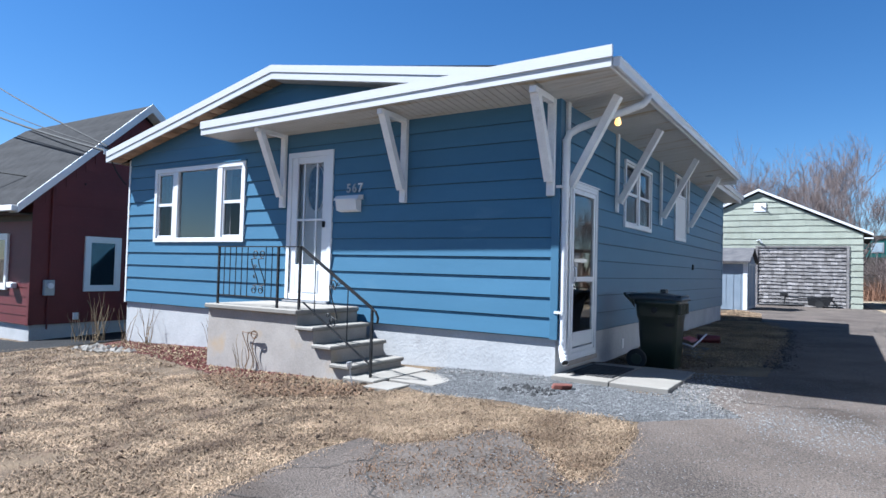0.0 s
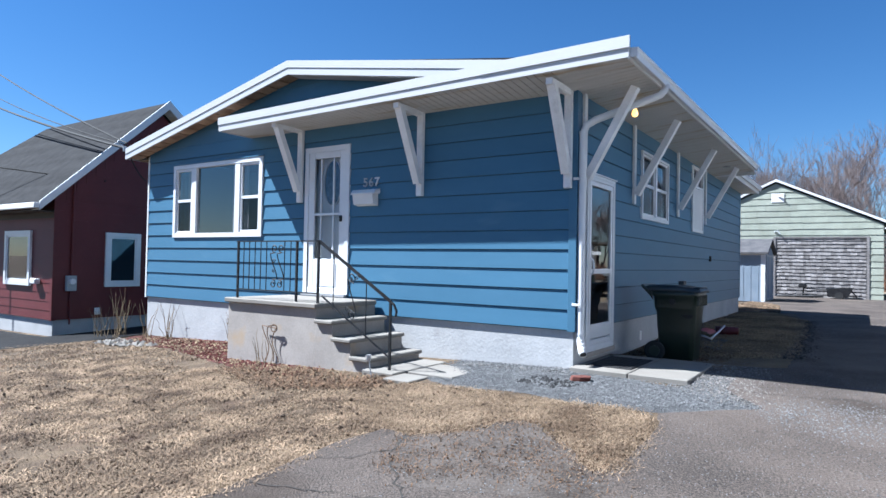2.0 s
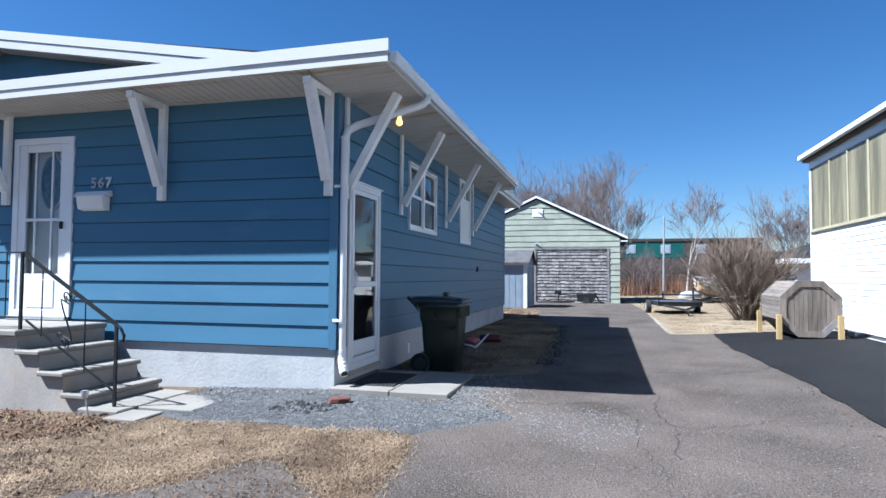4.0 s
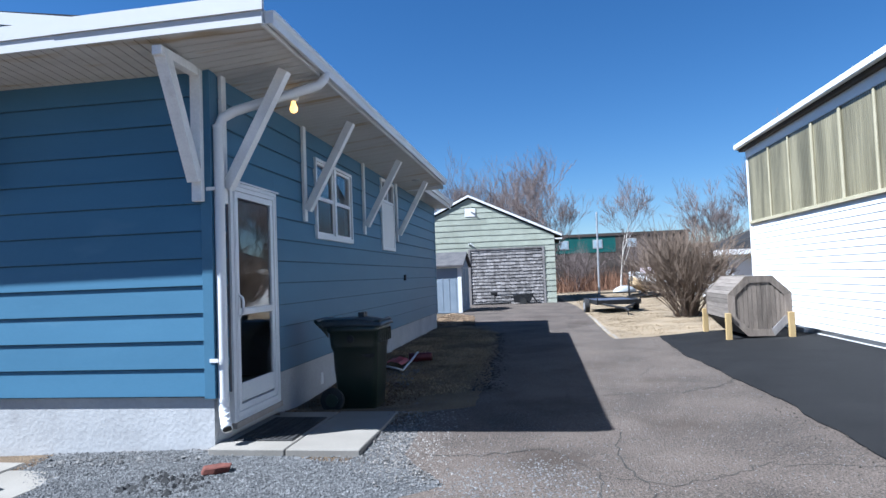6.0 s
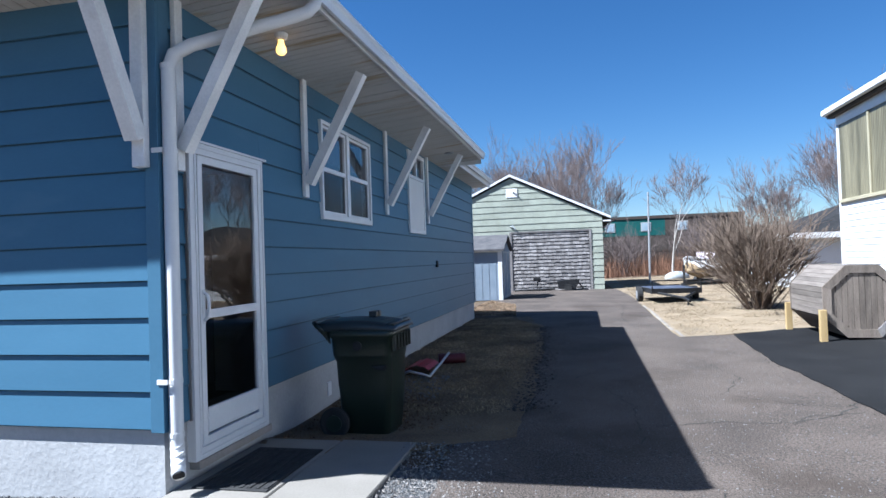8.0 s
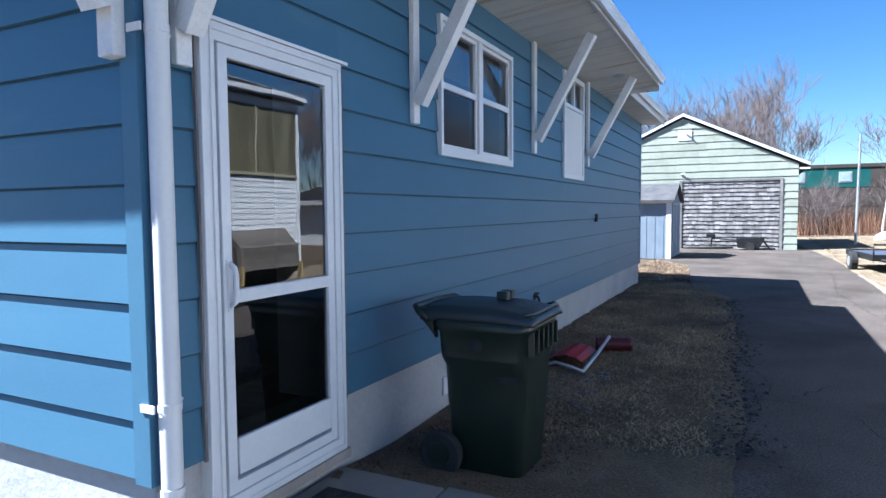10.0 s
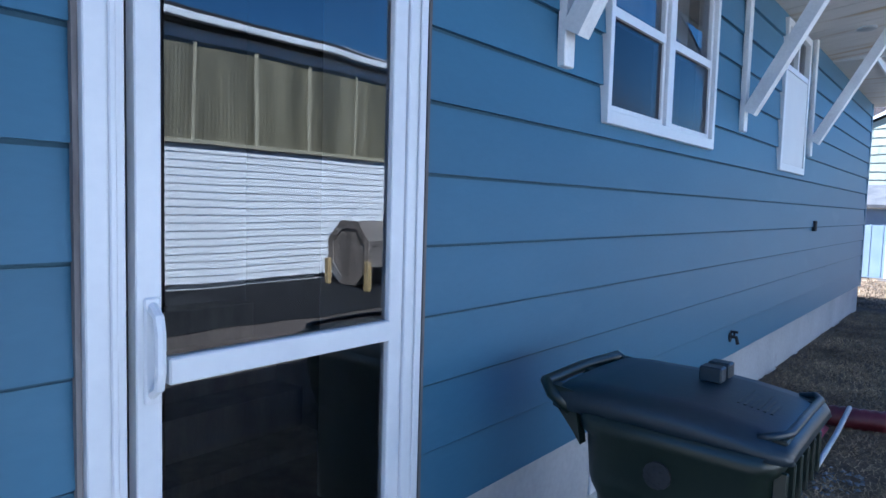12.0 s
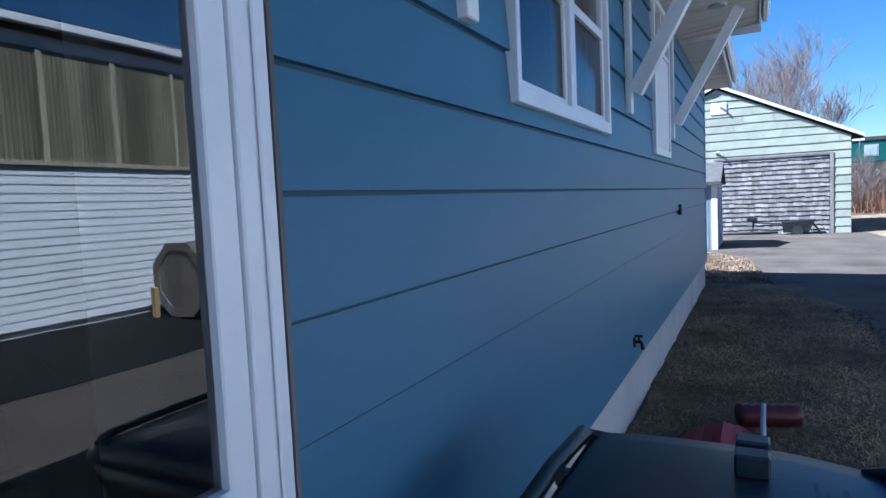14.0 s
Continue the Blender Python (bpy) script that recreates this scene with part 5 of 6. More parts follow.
part("side_wall", boxes((GR - 0.15, GR, GY + 0.15, 37.5, GB - 0.3, 3.18), (-7.14, -6.99, GY + 0.15, 37.5, GB - 0.3, 3.18), (-6.99, GR - 0.15, 37.35, 37.5, GB - 0.3, 3.18)), GREEN, gar)
course_boards(gw, "y", GY, -1, -7.14, GR, GB, 3.18, 0.265, [(-3.40, 0.07, GB - 0.3, 2.84)], GREEN, name="shingle", lip=0.022, joints=1.2, wave=0.03)
for i in range(8):
    z = 3.18 + i * 0.265
    l0 = min(3.84, (5.17 - z) / 0.476)
    x = GP - l0
    rnd = random.Random(i)
    while x < GP + l0 - 0.1:
        w = min(0.9 + 0.5 * rnd.random(), GP + l0 - x)
        za = z + (rnd.random() - 0.5) * 0.02
        top0 = min(z + 0.265, 5.15 - abs(x - GP) * 0.476)
        top1 = min(z + 0.265, 5.15 - abs(x + w - GP) * 0.476)
        if min(top0, top1) > za + 0.01 or max(top0, top1) > za + 0.05:
            bm = bmesh.new()
            prism(bm, [(x, GY - 0.022, za), (x + w - 0.01, GY - 0.022, za), (x + w - 0.01, GY - 0.004, max(top1, za + 0.005)), (x, GY - 0.004, max(top0, za + 0.005))], (0, 0.02, 0))
            part("shingle", bm, GREEN, gw)
        x += w
for s in (1, -1):
    bm = bmesh.new()
    xe = GP + s * 4.18
    prism(bm, [(GP, GY - 0.07, 5.33), (xe, GY - 0.07, 3.34), (xe, GY - 0.07, 3.24), (GP, GY - 0.07, 5.22)], (0, 7.5, 0))
    part("roof", bm, SHINGLE, gar)
    bm = bmesh.new()
    prism(bm, [(GP, GY - 0.095, 5.345), (xe, GY - 0.095, 3.355), (xe, GY - 0.095, 3.255), (GP, GY - 0.095, 5.245)], (0, 0.024, 0))
    part("rake_board", bm, WORN_WHITE, gar, "white rake board")
part("eave_return", boxes((GR + 0.03, GP + 4.18, GY - 0.09, GY + 0.05, 3.13, 3.185)), WORN_WHITE, gar)
door = part("garage_door", boxes((-3.40, -3.30, GY - 0.04, GY + 0.05, GB, 2.84), (-0.03, 0.07, GY - 0.04, GY + 0.05, GB, 2.84), (-3.30, -0.03, GY - 0.04, GY + 0.05, 2.77, 2.84)), GREY_WOOD, gar, "weathered grey cedar-shingled garage door")
part("door_backing", boxes((-3.30, -0.03, GY + 0.03, GY + 0.06, GB + 0.03, 2.77)), GREY_WOOD, door)
rnd = random.Random(4)
for r in range(18):
    z = GB + 0.04 + r * 0.15
    x = -3.295
    while x < -0.05:
        w = min(0.10 + 0.16 * rnd.random(), -0.035 - x)
        if w > 0.02:
            dz = rnd.random() * 0.03
            bm = bmesh.new()
            prism(bm, [(x, GY - 0.015 - 0.012 * rnd.random(), z - dz), (x + w - 0.006, GY - 0.015 - 0.01 * rnd.random(), z - dz), (x + w - 0.006, GY + 0.012, min(z + 0.15, 2.77)), (x, GY + 0.012, min(z + 0.15, 2.77))], (0, 0.015, 0))
            part("shingle", bm, GREY_WOOD, door)
        x += w
part("gable_vent", boxes((-3.48, -2.98, GY - 0.04, GY - 0.02, 4.33, 4.72), bevel=0.01), WHITE, gar, "square white gable vent")
bm = bmesh.new()
tube(bm, [(-3.2, GY - 0.04, 4.58), (-3.12, GY - 0.11, 4.60), (-3.05, GY - 0.12, 4.52)], 0.03, 8)
part("lamp_arm", bm, WHITE, gar)
bm = bmesh.new()
tube(bm, [(-3.35, GY - 0.02, 3.05), (-3.22, GY - 0.11, 3.10), (-3.12, GY - 0.13, 2.95)], 0.03, 8)
part("yard_lamp", bm, METER, gar, "small grey yard lamp")
gc = thing("garden_cart", "dark wheelbarrow tipped against the garage door", "wheelbarrow", (-0.9, 30.1, GB))
bm = bmesh.new()
prism(bm, [(-1.35, 29.9, 0.35), (-0.65, 29.9, 0.35), (-0.45, 29.9, 0.75), (-1.4, 29.9, 0.68)], (0, 0.45, 0))
part("tray", bm, IRON, gc)
bm = bmesh.new()
tube(bm, [(-0.62, 29.95, 0.75), (-0.30, 29.95, 0.30)], 0.03, 6)
part("prop", bm, IRON, gc)
bm = bmesh.new()
tube(bm, [(-1.4, 30.1, 0.62), (-2.2, 30.1, 0.68)], 0.025, 6)
part("handle", bm, IRON, gc)
bm = bmesh.new()
tube(bm, [(-0.95, 29.85, 0.40), (-0.95, 29.93, 0.40)], 0.15, 14)
part("wheel", bm, BLACK, gc)
tl = thing("leaning_tools", "dark tool parts lying along the garage door", "garden tools", (-2.3, 30.2, GB))
for a, b, r in (((-3.2, 30.15, 0.30), (-1.5, 30.1, 0.36), 0.05), ((-2.25, 30.1, 0.3), (-2.2, 30.2, 0.85), 0.03)):
    bm = bmesh.new()
    tube(bm, [a, b], r, 6)
    part("shaft", bm, IRON, tl)
part("tool_head", boxes((-2.4, -2.1, 30.05, 30.2, 0.72, 0.84), bevel=0.01), IRON, tl)

# ---- grey-blue garden shed ----
shed = thing("garden_shed", "grey-blue garden shed with white trim and dark roof", "shed", (-4.2, 25.8, 0.27))
SHX, SH0, SH1, SZ0 = -3.02, 24.6, 27.0, 0.28
part("wall", boxes((-5.2, SHX, SH0, SH1, SZ0, 2.0)), SHED_BLUE, shed)
for i in range(9):
    x = -5.2 + i * 0.245
    part("groove_batten", boxes((x, x + 0.03, SH0 - 0.008, SH0 - 0.001, SZ0 + 0.05, 1.95)), SHED_BLUE, shed)
bm = bmesh.new()
prism(bm, [(SHX - 0.04, SH0, 2.0), (SHX - 0.04, SH1, 2.0), (SHX - 0.04, (SH0 + SH1) / 2, 2.45)], (0.04, 0, 0))
part("gable", bm, SHED_BLUE, shed)
for trim_box in ((SHX - 0.12, SHX + 0.02, SH0 - 0.02, SH0 - 0.001, SZ0, 2.02), (SHX, SHX + 0.02, SH0, SH0 + 0.1, SZ0, 2.0), (SHX, SHX + 0.02, SH1 - 0.1, SH1, SZ0, 2.0), (-5.2, SHX - 0.12, SH0 - 0.02, SH0 - 0.002, 1.93, 2.02)):
    part("corner_trim", boxes(trim_box), WHITE, shed, "white corner trim")
for y0, y1 in ((SH0 + 0.25, 25.78), (25.82, SH1 - 0.25)):
    dr = part("shed_door", boxes((SHX + 0.001, SHX + 0.025, y0, y1, SZ0 + 0.06, 1.95)), SHED_BLUE, shed)
    part("door_trim", rect_frame("x", y0, y1, SZ0 + 0.06, 1.95, 0.06, SHX + 0.026, SHX + 0.038), METER, dr)
for s, y0 in ((1, SH0 - 0.15), (-1, SH1 + 0.15)):
    bm = bmesh.new()
    ym = (SH0 + SH1) / 2
    prism(bm, [(-5.3, y0, 1.96), (-5.3, ym, 2.50), (-5.3, ym, 2.56), (-5.3, y0, 2.03)], (5.3 + SHX + 0.12, 0, 0))
    part("roof", bm, SHED_ROOF, shed, "dark shingle shed roof")

# ---- low kerb between drive and back lawn ----
KERB = material("weathered_kerb_concrete", (0.15, 0.135, 0.115), (0.26, 0.235, 0.20), 0.95, 4, 50, 0.5)
kerb = thing("kerb_edging", "low worn concrete edging along the drive", "kerb", (1.25, 18, 0.3))
y = 14.2
rnd = random.Random(8)
while y < 21:
    ln = 0.9 + 0.5 * rnd.random()
    x = 1.22 + 0.05 * rnd.random()
    part("kerb_piece", boxes((x, x + 0.07, y, y + ln - 0.05, 0.20, 0.305 + 0.02 * rnd.random()), bevel=0.012), KERB, kerb)
    y += ln

# ---- flatbed trailer ----
tr = thing("flat_trailer", "dark flatbed utility trailer with a low rail", "trailer", (2.08, 22.75, 0.3))
ang = radians(-6)


def tpt(u, v, z):
    """u along the trailer, v across it."""
    return Vector((2.08 + u * math.sin(-ang) * 1 + v * math.cos(ang), 22.75 - u * math.cos(ang) + v * math.sin(-ang) * 1, z))


def tbox(name, u0, u1, v0, v1, z0, z1, mat, parent, label=""):
    bm = bmesh.new()
    prism(bm, [tpt(u0, v0, z0), tpt(u1, v0, z0), tpt(u1, v1, z0), tpt(u0, v1, z0)], (0, 0, z1 - z0))
    return part(name, bm, mat, parent, label)


tbox("deck", -1.15, 1.15, -0.64, 0.64, 0.64, 0.69, DECK, tr, "scuffed dark trailer deck")
for v in (-0.67, 0.64):
    tbox("side_beam", -1.15, 1.15, v, v + 0.03, 0.58, 0.715, IRON, tr)
for u in (-1.18, 1.15):
    tbox("cross_beam", u, u + 0.03, -0.67, 0.67, 0.58, 0.72, IRON, tr)
bm = bmesh.new()
tube(bm, [tpt(1.17, -0.65, 0.70), tpt(1.17, -0.65, 0.94), tpt(1.17, 0.65, 0.94), tpt(1.17, 0.65, 0.70)], 0.022, 6)
part("end_rail", bm, IRON, tr)
bm = bmesh.new()
tube(bm, [tpt(1.15, -0.5, 0.60), tpt(1.9, 0, 0.50)], 0.035, 6)
tube(bm, [tpt(1.15, 0.5, 0.60), tpt(1.9, 0, 0.50)], 0.035, 6)
tube(bm, [tpt(1.9, 0, 0.50), tpt(2.5, 0, 0.46)], 0.04, 6)
tube(bm, [tpt(2.3, 0, 0.52), tpt(2.3, 0, 0.29)], 0.02, 6)
part("tongue", bm, IRON, tr)
for v in (-0.86, 0.70):
    bm = bmesh.new()
    tube(bm, [tpt(0.0, v, 0.50), tpt(0.0, v + 0.02, 0.50), tpt(0.0, v + 0.14, 0.50), tpt(0.0, v + 0.16, 0.50)], [0.19, 0.225, 0.225, 0.19], 20)
    wh = part("wheel", bm, BLACK, tr, "black tyre")
    bm = bmesh.new()
    tube(bm, [tpt(0.0, v - 0.006, 0.50), tpt(0.0, v + 0.166, 0.50)], 0.12, 14)
    part("rim", bm, STEEL, wh, "pale steel rim")

# ---- small boat on a trailer ----
boat = thing("boat", "pale grey small motorboat on a road trailer", "boat", (4.75, 31.4, 0.3))
BO, BYAW = Vector((4.75, 31.4, 0)), radians(-213)
rot = Matrix.Rotation(BYAW, 4, "Z") @ Matrix.Scale(0.80, 4)


def bpt(u, v, z):
    return BO + rot @ Vector((v, u, 0)) + Vector((0, 0, 0.27 + (z - 0.33) * 0.80))


secs = []
for u, hw, keel, gun in ((-2.2, 0.85, 0.78, 1.55), (-1.2, 0.92, 0.75, 1.57), (0, 0.92, 0.75, 1.62), (1.0, 0.75, 0.80, 1.70), (1.8, 0.42, 0.95, 1.80), (2.3, 0.05, 1.25, 1.90)):
    secs.append((u, [(-hw, gun), (-hw * 0.96, keel + 0.42), (-hw * 0.6, keel + 0.14), (0, keel), (hw * 0.6, keel + 0.14), (hw * 0.96, keel + 0.42), (hw, gun)]))
for name, lo, hi, mt in (("hull_side", (0, 1), (5, 6), BOAT), ("hull_bottom", (1, 5), None, RUST)):
    bm = bmesh.new()
    for seg in [s for s in (lo, hi) if s]:
        rows_ = [[bm.verts.new(bpt(u, *p)) for p in pts[seg[0]:seg[1] + 1]] for u, pts in secs]
        for a, b in zip(rows_, rows_[1:]):
            for i in range(len(a) - 1):
                bm.faces.new((a[i], a[i + 1], b[i + 1], b[i]))
        if name == "hull_bottom":
            bm.faces.new(rows_[0])
    bmesh.ops.solidify(bm, geom=bm.faces[:], thickness=0.02)
    part(name, bm, mt, boat, smooth=True)
bm = bmesh.new()
for s in (0, 6):
    tube(bm, [bpt(u, *pts[s]) for u, pts in secs], 0.035, 6)
part("gunwale", bm, VINYL, boat)
bm = bmesh.new()
prism(bm, [bpt(-2.2, -0.83, 1.50), bpt(1.0, -0.72, 1.58), bpt(2.2, 0, 1.75), bpt(1.0, 0.72, 1.58), bpt(-2.2, 0.83, 1.50)], (0, 0, 0.03))
part("foredeck", bm, BOAT, boat)
bm = bmesh.new()
prism(bm, [bpt(-0.6, -0.55, 1.58), bpt(0.4, -0.55, 1.60), bpt(0.3, -0.5, 1.78), bpt(-0.6, -0.5, 1.78)], rot @ Vector((1.05, 0, 0)))
part("console", bm, BOAT, boat)
bm = bmesh.new()
prism(bm, [bpt(-0.35, -0.5, 1.78), bpt(0.25, -0.5, 1.78), bpt(0.05, -0.44, 2.12), bpt(-0.25, -0.44, 2.12)], rot @ Vector((0.94, 0, 0)))
part("windscreen", bm, material("plum_tinted_acrylic", (0.22, 0.16, 0.22), (0.30, 0.23, 0.30), 0.15), boat)
bm = bmesh.new()
prism(bm, [bpt(-2.25, -0.2, 1.1), bpt(-2.25, 0.2, 1.1), bpt(-2.25, 0.16, 1.95), bpt(-2.25, -0.16, 1.95)], rot @ Vector((0, -0.35, 0)))
part("outboard_motor", bm, IRON, boat)
bm = bmesh.new()
tube(bm, [bpt(-2.0, -0.6, 0.62), bpt(1.6, -0.4, 0.62), bpt(3.0, 0, 0.55)], 0.05, 6)
tube(bm, [bpt(-2.0, 0.6, 0.62), bpt(1.6, 0.4, 0.62), bpt(3.0, 0, 0.55)], 0.05, 6)
tube(bm, [bpt(2.7, 0, 0.55), bpt(2.7, 0, 1.5)], 0.045, 6)
tube(bm, [bpt(-0.9, -0.95, 0.55), bpt(-0.9, 0.95, 0.55)], 0.04, 6)
for u in (-1.5, 0.6):
    tube(bm, [bpt(u, 0, 0.6), bpt(u, 0, 0.9)], 0.06, 6)
part("trailer_frame", bm, IRON, boat)
for v in (-1.0, 0.85):
    bm = bmesh.new()
    tube(bm, [bpt(-0.9, v, 0.55), bpt(-0.9, v + 0.16, 0.55)], 0.27, 18)
    part("trailer_wheel", bm, BLACK, boat)
skiff = thing("upturned_skiff", "small pale upturned skiff on the grass", "boat", (4.4, 37.65, 0.3))
bm = bmesh.new()
bmesh.ops.create_uvsphere(bm, u_segments=16, v_segments=8, radius=1, matrix=Matrix.Translation((4.4, 37.65, 0.42)) @ Matrix.Rotation(radians(-55), 4, "Z") @ Matrix.Diagonal((0.40, 0.75, 0.34, 1)))
bmesh.ops.bisect_plane(bm, geom=bm.verts[:] + bm.edges[:] + bm.faces[:], plane_co=(0, 0, 0.28), plane_no=(0, 0, 1), clear_inner=True)
part("hull", bm, METER, skiff, smooth=True)

# ---- pole ----
pole = bmesh.new()
tube(pole, [(2.72, 34.2, 0.2), (2.78, 34.2, 4.6)], [0.055, 0.04], 8)
tagged(part("pole", pole, STEEL), "thin grey metal pole in the back lawn", "pole")

# ---- white outbuilding with grey roof, and an open-sided lean-to ----
ob_ = thing("outbuilding", "low white outbuilding with a grey hipped roof", "outbuilding", (9.5, 28, 0.3))
part("wall", boxes((6.6, 13, 25.5, 32, 0.1, 2.15)), VINYL, ob_)
bm = bmesh.new()
tip0, tip1 = (9.8, 27.6, 3.5), (9.8, 30, 3.5)
c = [(6.2, 25.1, 2.15), (13.4, 25.1, 2.15), (13.4, 32.4, 2.15), (6.2, 32.4, 2.15)]
vv = [bm.verts.new(p) for p in c + [tip0, tip1]]
for f in ((0, 1, 4), (1, 2, 5, 4), (2, 3, 5), (3, 0, 4, 5), (3, 2, 1, 0)):
    bm.faces.new([vv[i] for i in f])
part("roof", bm, SHINGLE, ob_, "grey hipped roof")
part("fascia", boxes((6.17, 6.2, 25.1, 32.4, 2.02, 2.2), (6.2, 13.4, 25.07, 25.1, 2.02, 2.2)), WHITE, ob_)
lt = thing("lean_to", "low open lean-to with a hanging white sheet", "shelter", (9, 38, 0.3))
part("roof", boxes((7.9, 12.0, 36.5, 40, 2.75, 2.9)), BROWN, lt)
for x, y in ((8.0, 36.6), (11.9, 36.6), (8.0, 39.9), (11.9, 39.9)):
    part("post", boxes((x - 0.06, x + 0.06, y - 0.06, y + 0.06, 0.2, 2.75)), WOOD, lt)
bm = bmesh.new()
prism(bm, [(8.1, 36.6, 2.7), (11.8, 36.6, 2.7), (11.6, 36.6, 1.9), (10.0, 36.6, 2.2), (8.6, 36.6, 1.6), (8.1, 36.6, 1.3)], (0, 0.03, 0))
part("white_sheet", bm, WHITE, lt)
bm = bmesh.new()
prism(bm, [(8.1, 36.7, 1.9), (9.0, 36.7, 1.4), (8.9, 36.7, 0.3), (8.1, 36.7, 0.3)], (0, 0.03, 0))
part("tarp", bm, TARP, lt, "green tarpaulin")

# ---- long two-tone building beyond the back lawn ----
fb = thing("long_building", "long low teal and brown building with small windows", "building", (12, 63, 0))
part("lower_wall", boxes((-30, 12.9, 60, 70, -0.5, 1.9)), BROWN, fb)
part("teal_band", boxes((-30, 6.6, 59.96, 70, 3.3, 4.75)), TEAL, fb)
part("teal_band", boxes((6.6, 12.9, 59.96, 70, 3.3, 4.75)), BROWN, fb)
part("middle_wall", boxes((-30, 12.9, 59.98, 70, 1.9, 3.3)), BROWN, fb)
part("parapet", boxes((-30, 13.0, 59.9, 70.1, 4.75, 5.0)), BROWN, fb)
for i in range(8):
    x = -14 + i * 3.0 + 0.6
    wn_ = part("window", boxes((x, x + 0.85, 59.93, 59.97, 3.65, 4.45)), METER, fb)
    # mirrored sky is painted into the opaque pane colour
    part("window_pane", boxes((x + 0.08, x + 0.77, 59.91, 59.935, 3.73, 4.37)), material("painted_sky_reflection", (0.25, 0.33, 0.40), (0.36, 0.44, 0.50), 0.2), wn_)


# ---- plain houses added over the street to block low sky; front windows mirror them ----
for hx, hw, hz in ((-16, 10, 2.1), (-2, 9, 2.2), (11, 10, 2.1)):
    oh = thing("street_house", "plain grey-sided house added across the street", "house", (hx, -24, -0.6), "houses across the street")
    part("wall", boxes((hx - hw / 2, hx + hw / 2, -30, -22, -0.9, hz)), METER, oh)
    bm = bmesh.new()
    prism(bm, [(hx - hw / 2 - 0.4, -30.4, hz), (hx + hw / 2 + 0.4, -30.4, hz), (hx, -30.4, hz + 1.5)], (0, 8.8, 0))
    part("roof", bm, SHINGLE, oh)
    simple_window("y", hx - 3, hx - 1.4, 0.4, 1.6, -22.0, 1, oh, "white-framed window")

# ---- bare trees, bush and brush ----
def branches(rnd, base, direction, length, radius, depth, out, spread, up, min_r, steps=4, curl=0.25, kids=(2, 4)):
    p, d = Vector(base), Vector(direction).normalized()
    pts, rs = [p.copy()], [radius]
    steps = steps if depth > 1 else 2
    for i in range(steps):
        d = (d + Vector((rnd.gauss(0, curl), rnd.gauss(0, curl), rnd.gauss(0, curl) * 0.6 + up * 0.12))).normalized()
        p = p + d * length / steps
        pts.append(p.copy())
        rs.append(max(min_r * 0.7, radius * (1 - 0.55 * (i + 1) / steps)))
    out.append((pts, rs, depth))
    if depth <= 0:
        return
    for _ in range(rnd.randint(*kids)):
        k = rnd.randint(max(1, steps // 2), steps)
        side = Vector((rnd.gauss(0, 1), rnd.gauss(0, 1), rnd.gauss(0, 0.5))).normalized()
        nd = (d * (1 - spread) + side * spread + Vector((0, 0, up * 0.35))).normalized()
        branches(rnd, pts[k], nd, length * rnd.uniform(0.55, 0.85), max(min_r, rs[k] * rnd.uniform(0.5, 0.75)), depth - 1, out, spread, up, min_r, steps, curl * 0.9, kids)


def limb_mesh(name, limbs, sides):
    verts, faces = [], []
    for pts, rs, _ in limbs:
        s = sides if rs[0] > 0.03 else 3
        start = len(verts)
        for i, p in enumerate(pts):
            d = (pts[min(i + 1, len(pts) - 1)] - pts[max(i - 1, 0)]).normalized()
            a = d.orthogonal().normalized()
            b = d.cross(a)
            verts += [tuple(p + rs[i] * (math.cos(2 * math.pi * k / s) * a + math.sin(2 * math.pi * k / s) * b)) for k in range(s)]
        for i in range(len(pts) - 1):
            for k in range(s):
                q, r = start + i * s, start + (i + 1) * s
                faces.append((q + k, q + (k + 1) % s, r + (k + 1) % s, r + k))
    return mesh_of(name, verts, faces)


def bare_tree(label, x, y, height, seed, bark, twig, stems=1, depth=5, spread=0.45, up=0.5, kids=(2, 4), trunk_r=0.16, twig_r=0.009, lean=0.0):
    rnd = random.Random(seed)
    t = thing("bare_tree", label, "tree", (x, y, ground_z(x, y)))
    limbs = []
    for s in range(stems):
        a = rnd.uniform(0, 6.28)
        d = Vector((math.cos(a) * (0.25 if stems > 1 else 0.03) + lean, math.sin(a) * (0.25 if stems > 1 else 0.03), 1))
        branches(rnd, (x + 0.1 * math.cos(a) * (stems > 1), y + 0.1 * math.sin(a) * (stems > 1), ground_z(x, y) - 0.1), d, height * 0.36 * rnd.uniform(0.85, 1.1), trunk_r * rnd.uniform(0.8, 1.1), depth, limbs, spread, up, twig_r, 4, 0.14, kids)
    link("trunk", limb_mesh("trunk", [l for l in limbs if l[2] >= depth - 1], 7), bark, t, smooth=True)
    link("crown", limb_mesh("crown", [l for l in limbs if l[2] < depth - 1], 4), twig, t)
    return t


for x, y, h, s in ((-3.6, 50, 10.5, 11), (0.2, 52, 9.6, 12), (-7.5, 53, 10.0, 13), (-1.6, 47, 8.4, 21)):
    bare_tree("large bare tree behind the garage", x, y, h, s, BARK, TWIG, 5, 6, 0.34, 0.40, (2, 4), 0.14, 0.0085)
bare_tree("slim pale bare birch tree", 4.75, 42.0, 8.8, 31, BIRCH, TWIG, 1, 6, 0.45, 0.5, (2, 4), 0.09, 0.008, 0.03)
for x, y, h, s in ((15.0, 57, 7.6, 41), (18.0, 51, 11.0, 42), (21.5, 49, 12.0, 44), (26.5, 47, 12.5, 46), (31.0, 45, 12.0, 47)):
    bare_tree("bare deciduous tree beyond the back lawn", x, y, h, s, BARK, TWIG, 5, 6, 0.36, 0.36, (2, 4), 0.14, 0.009)


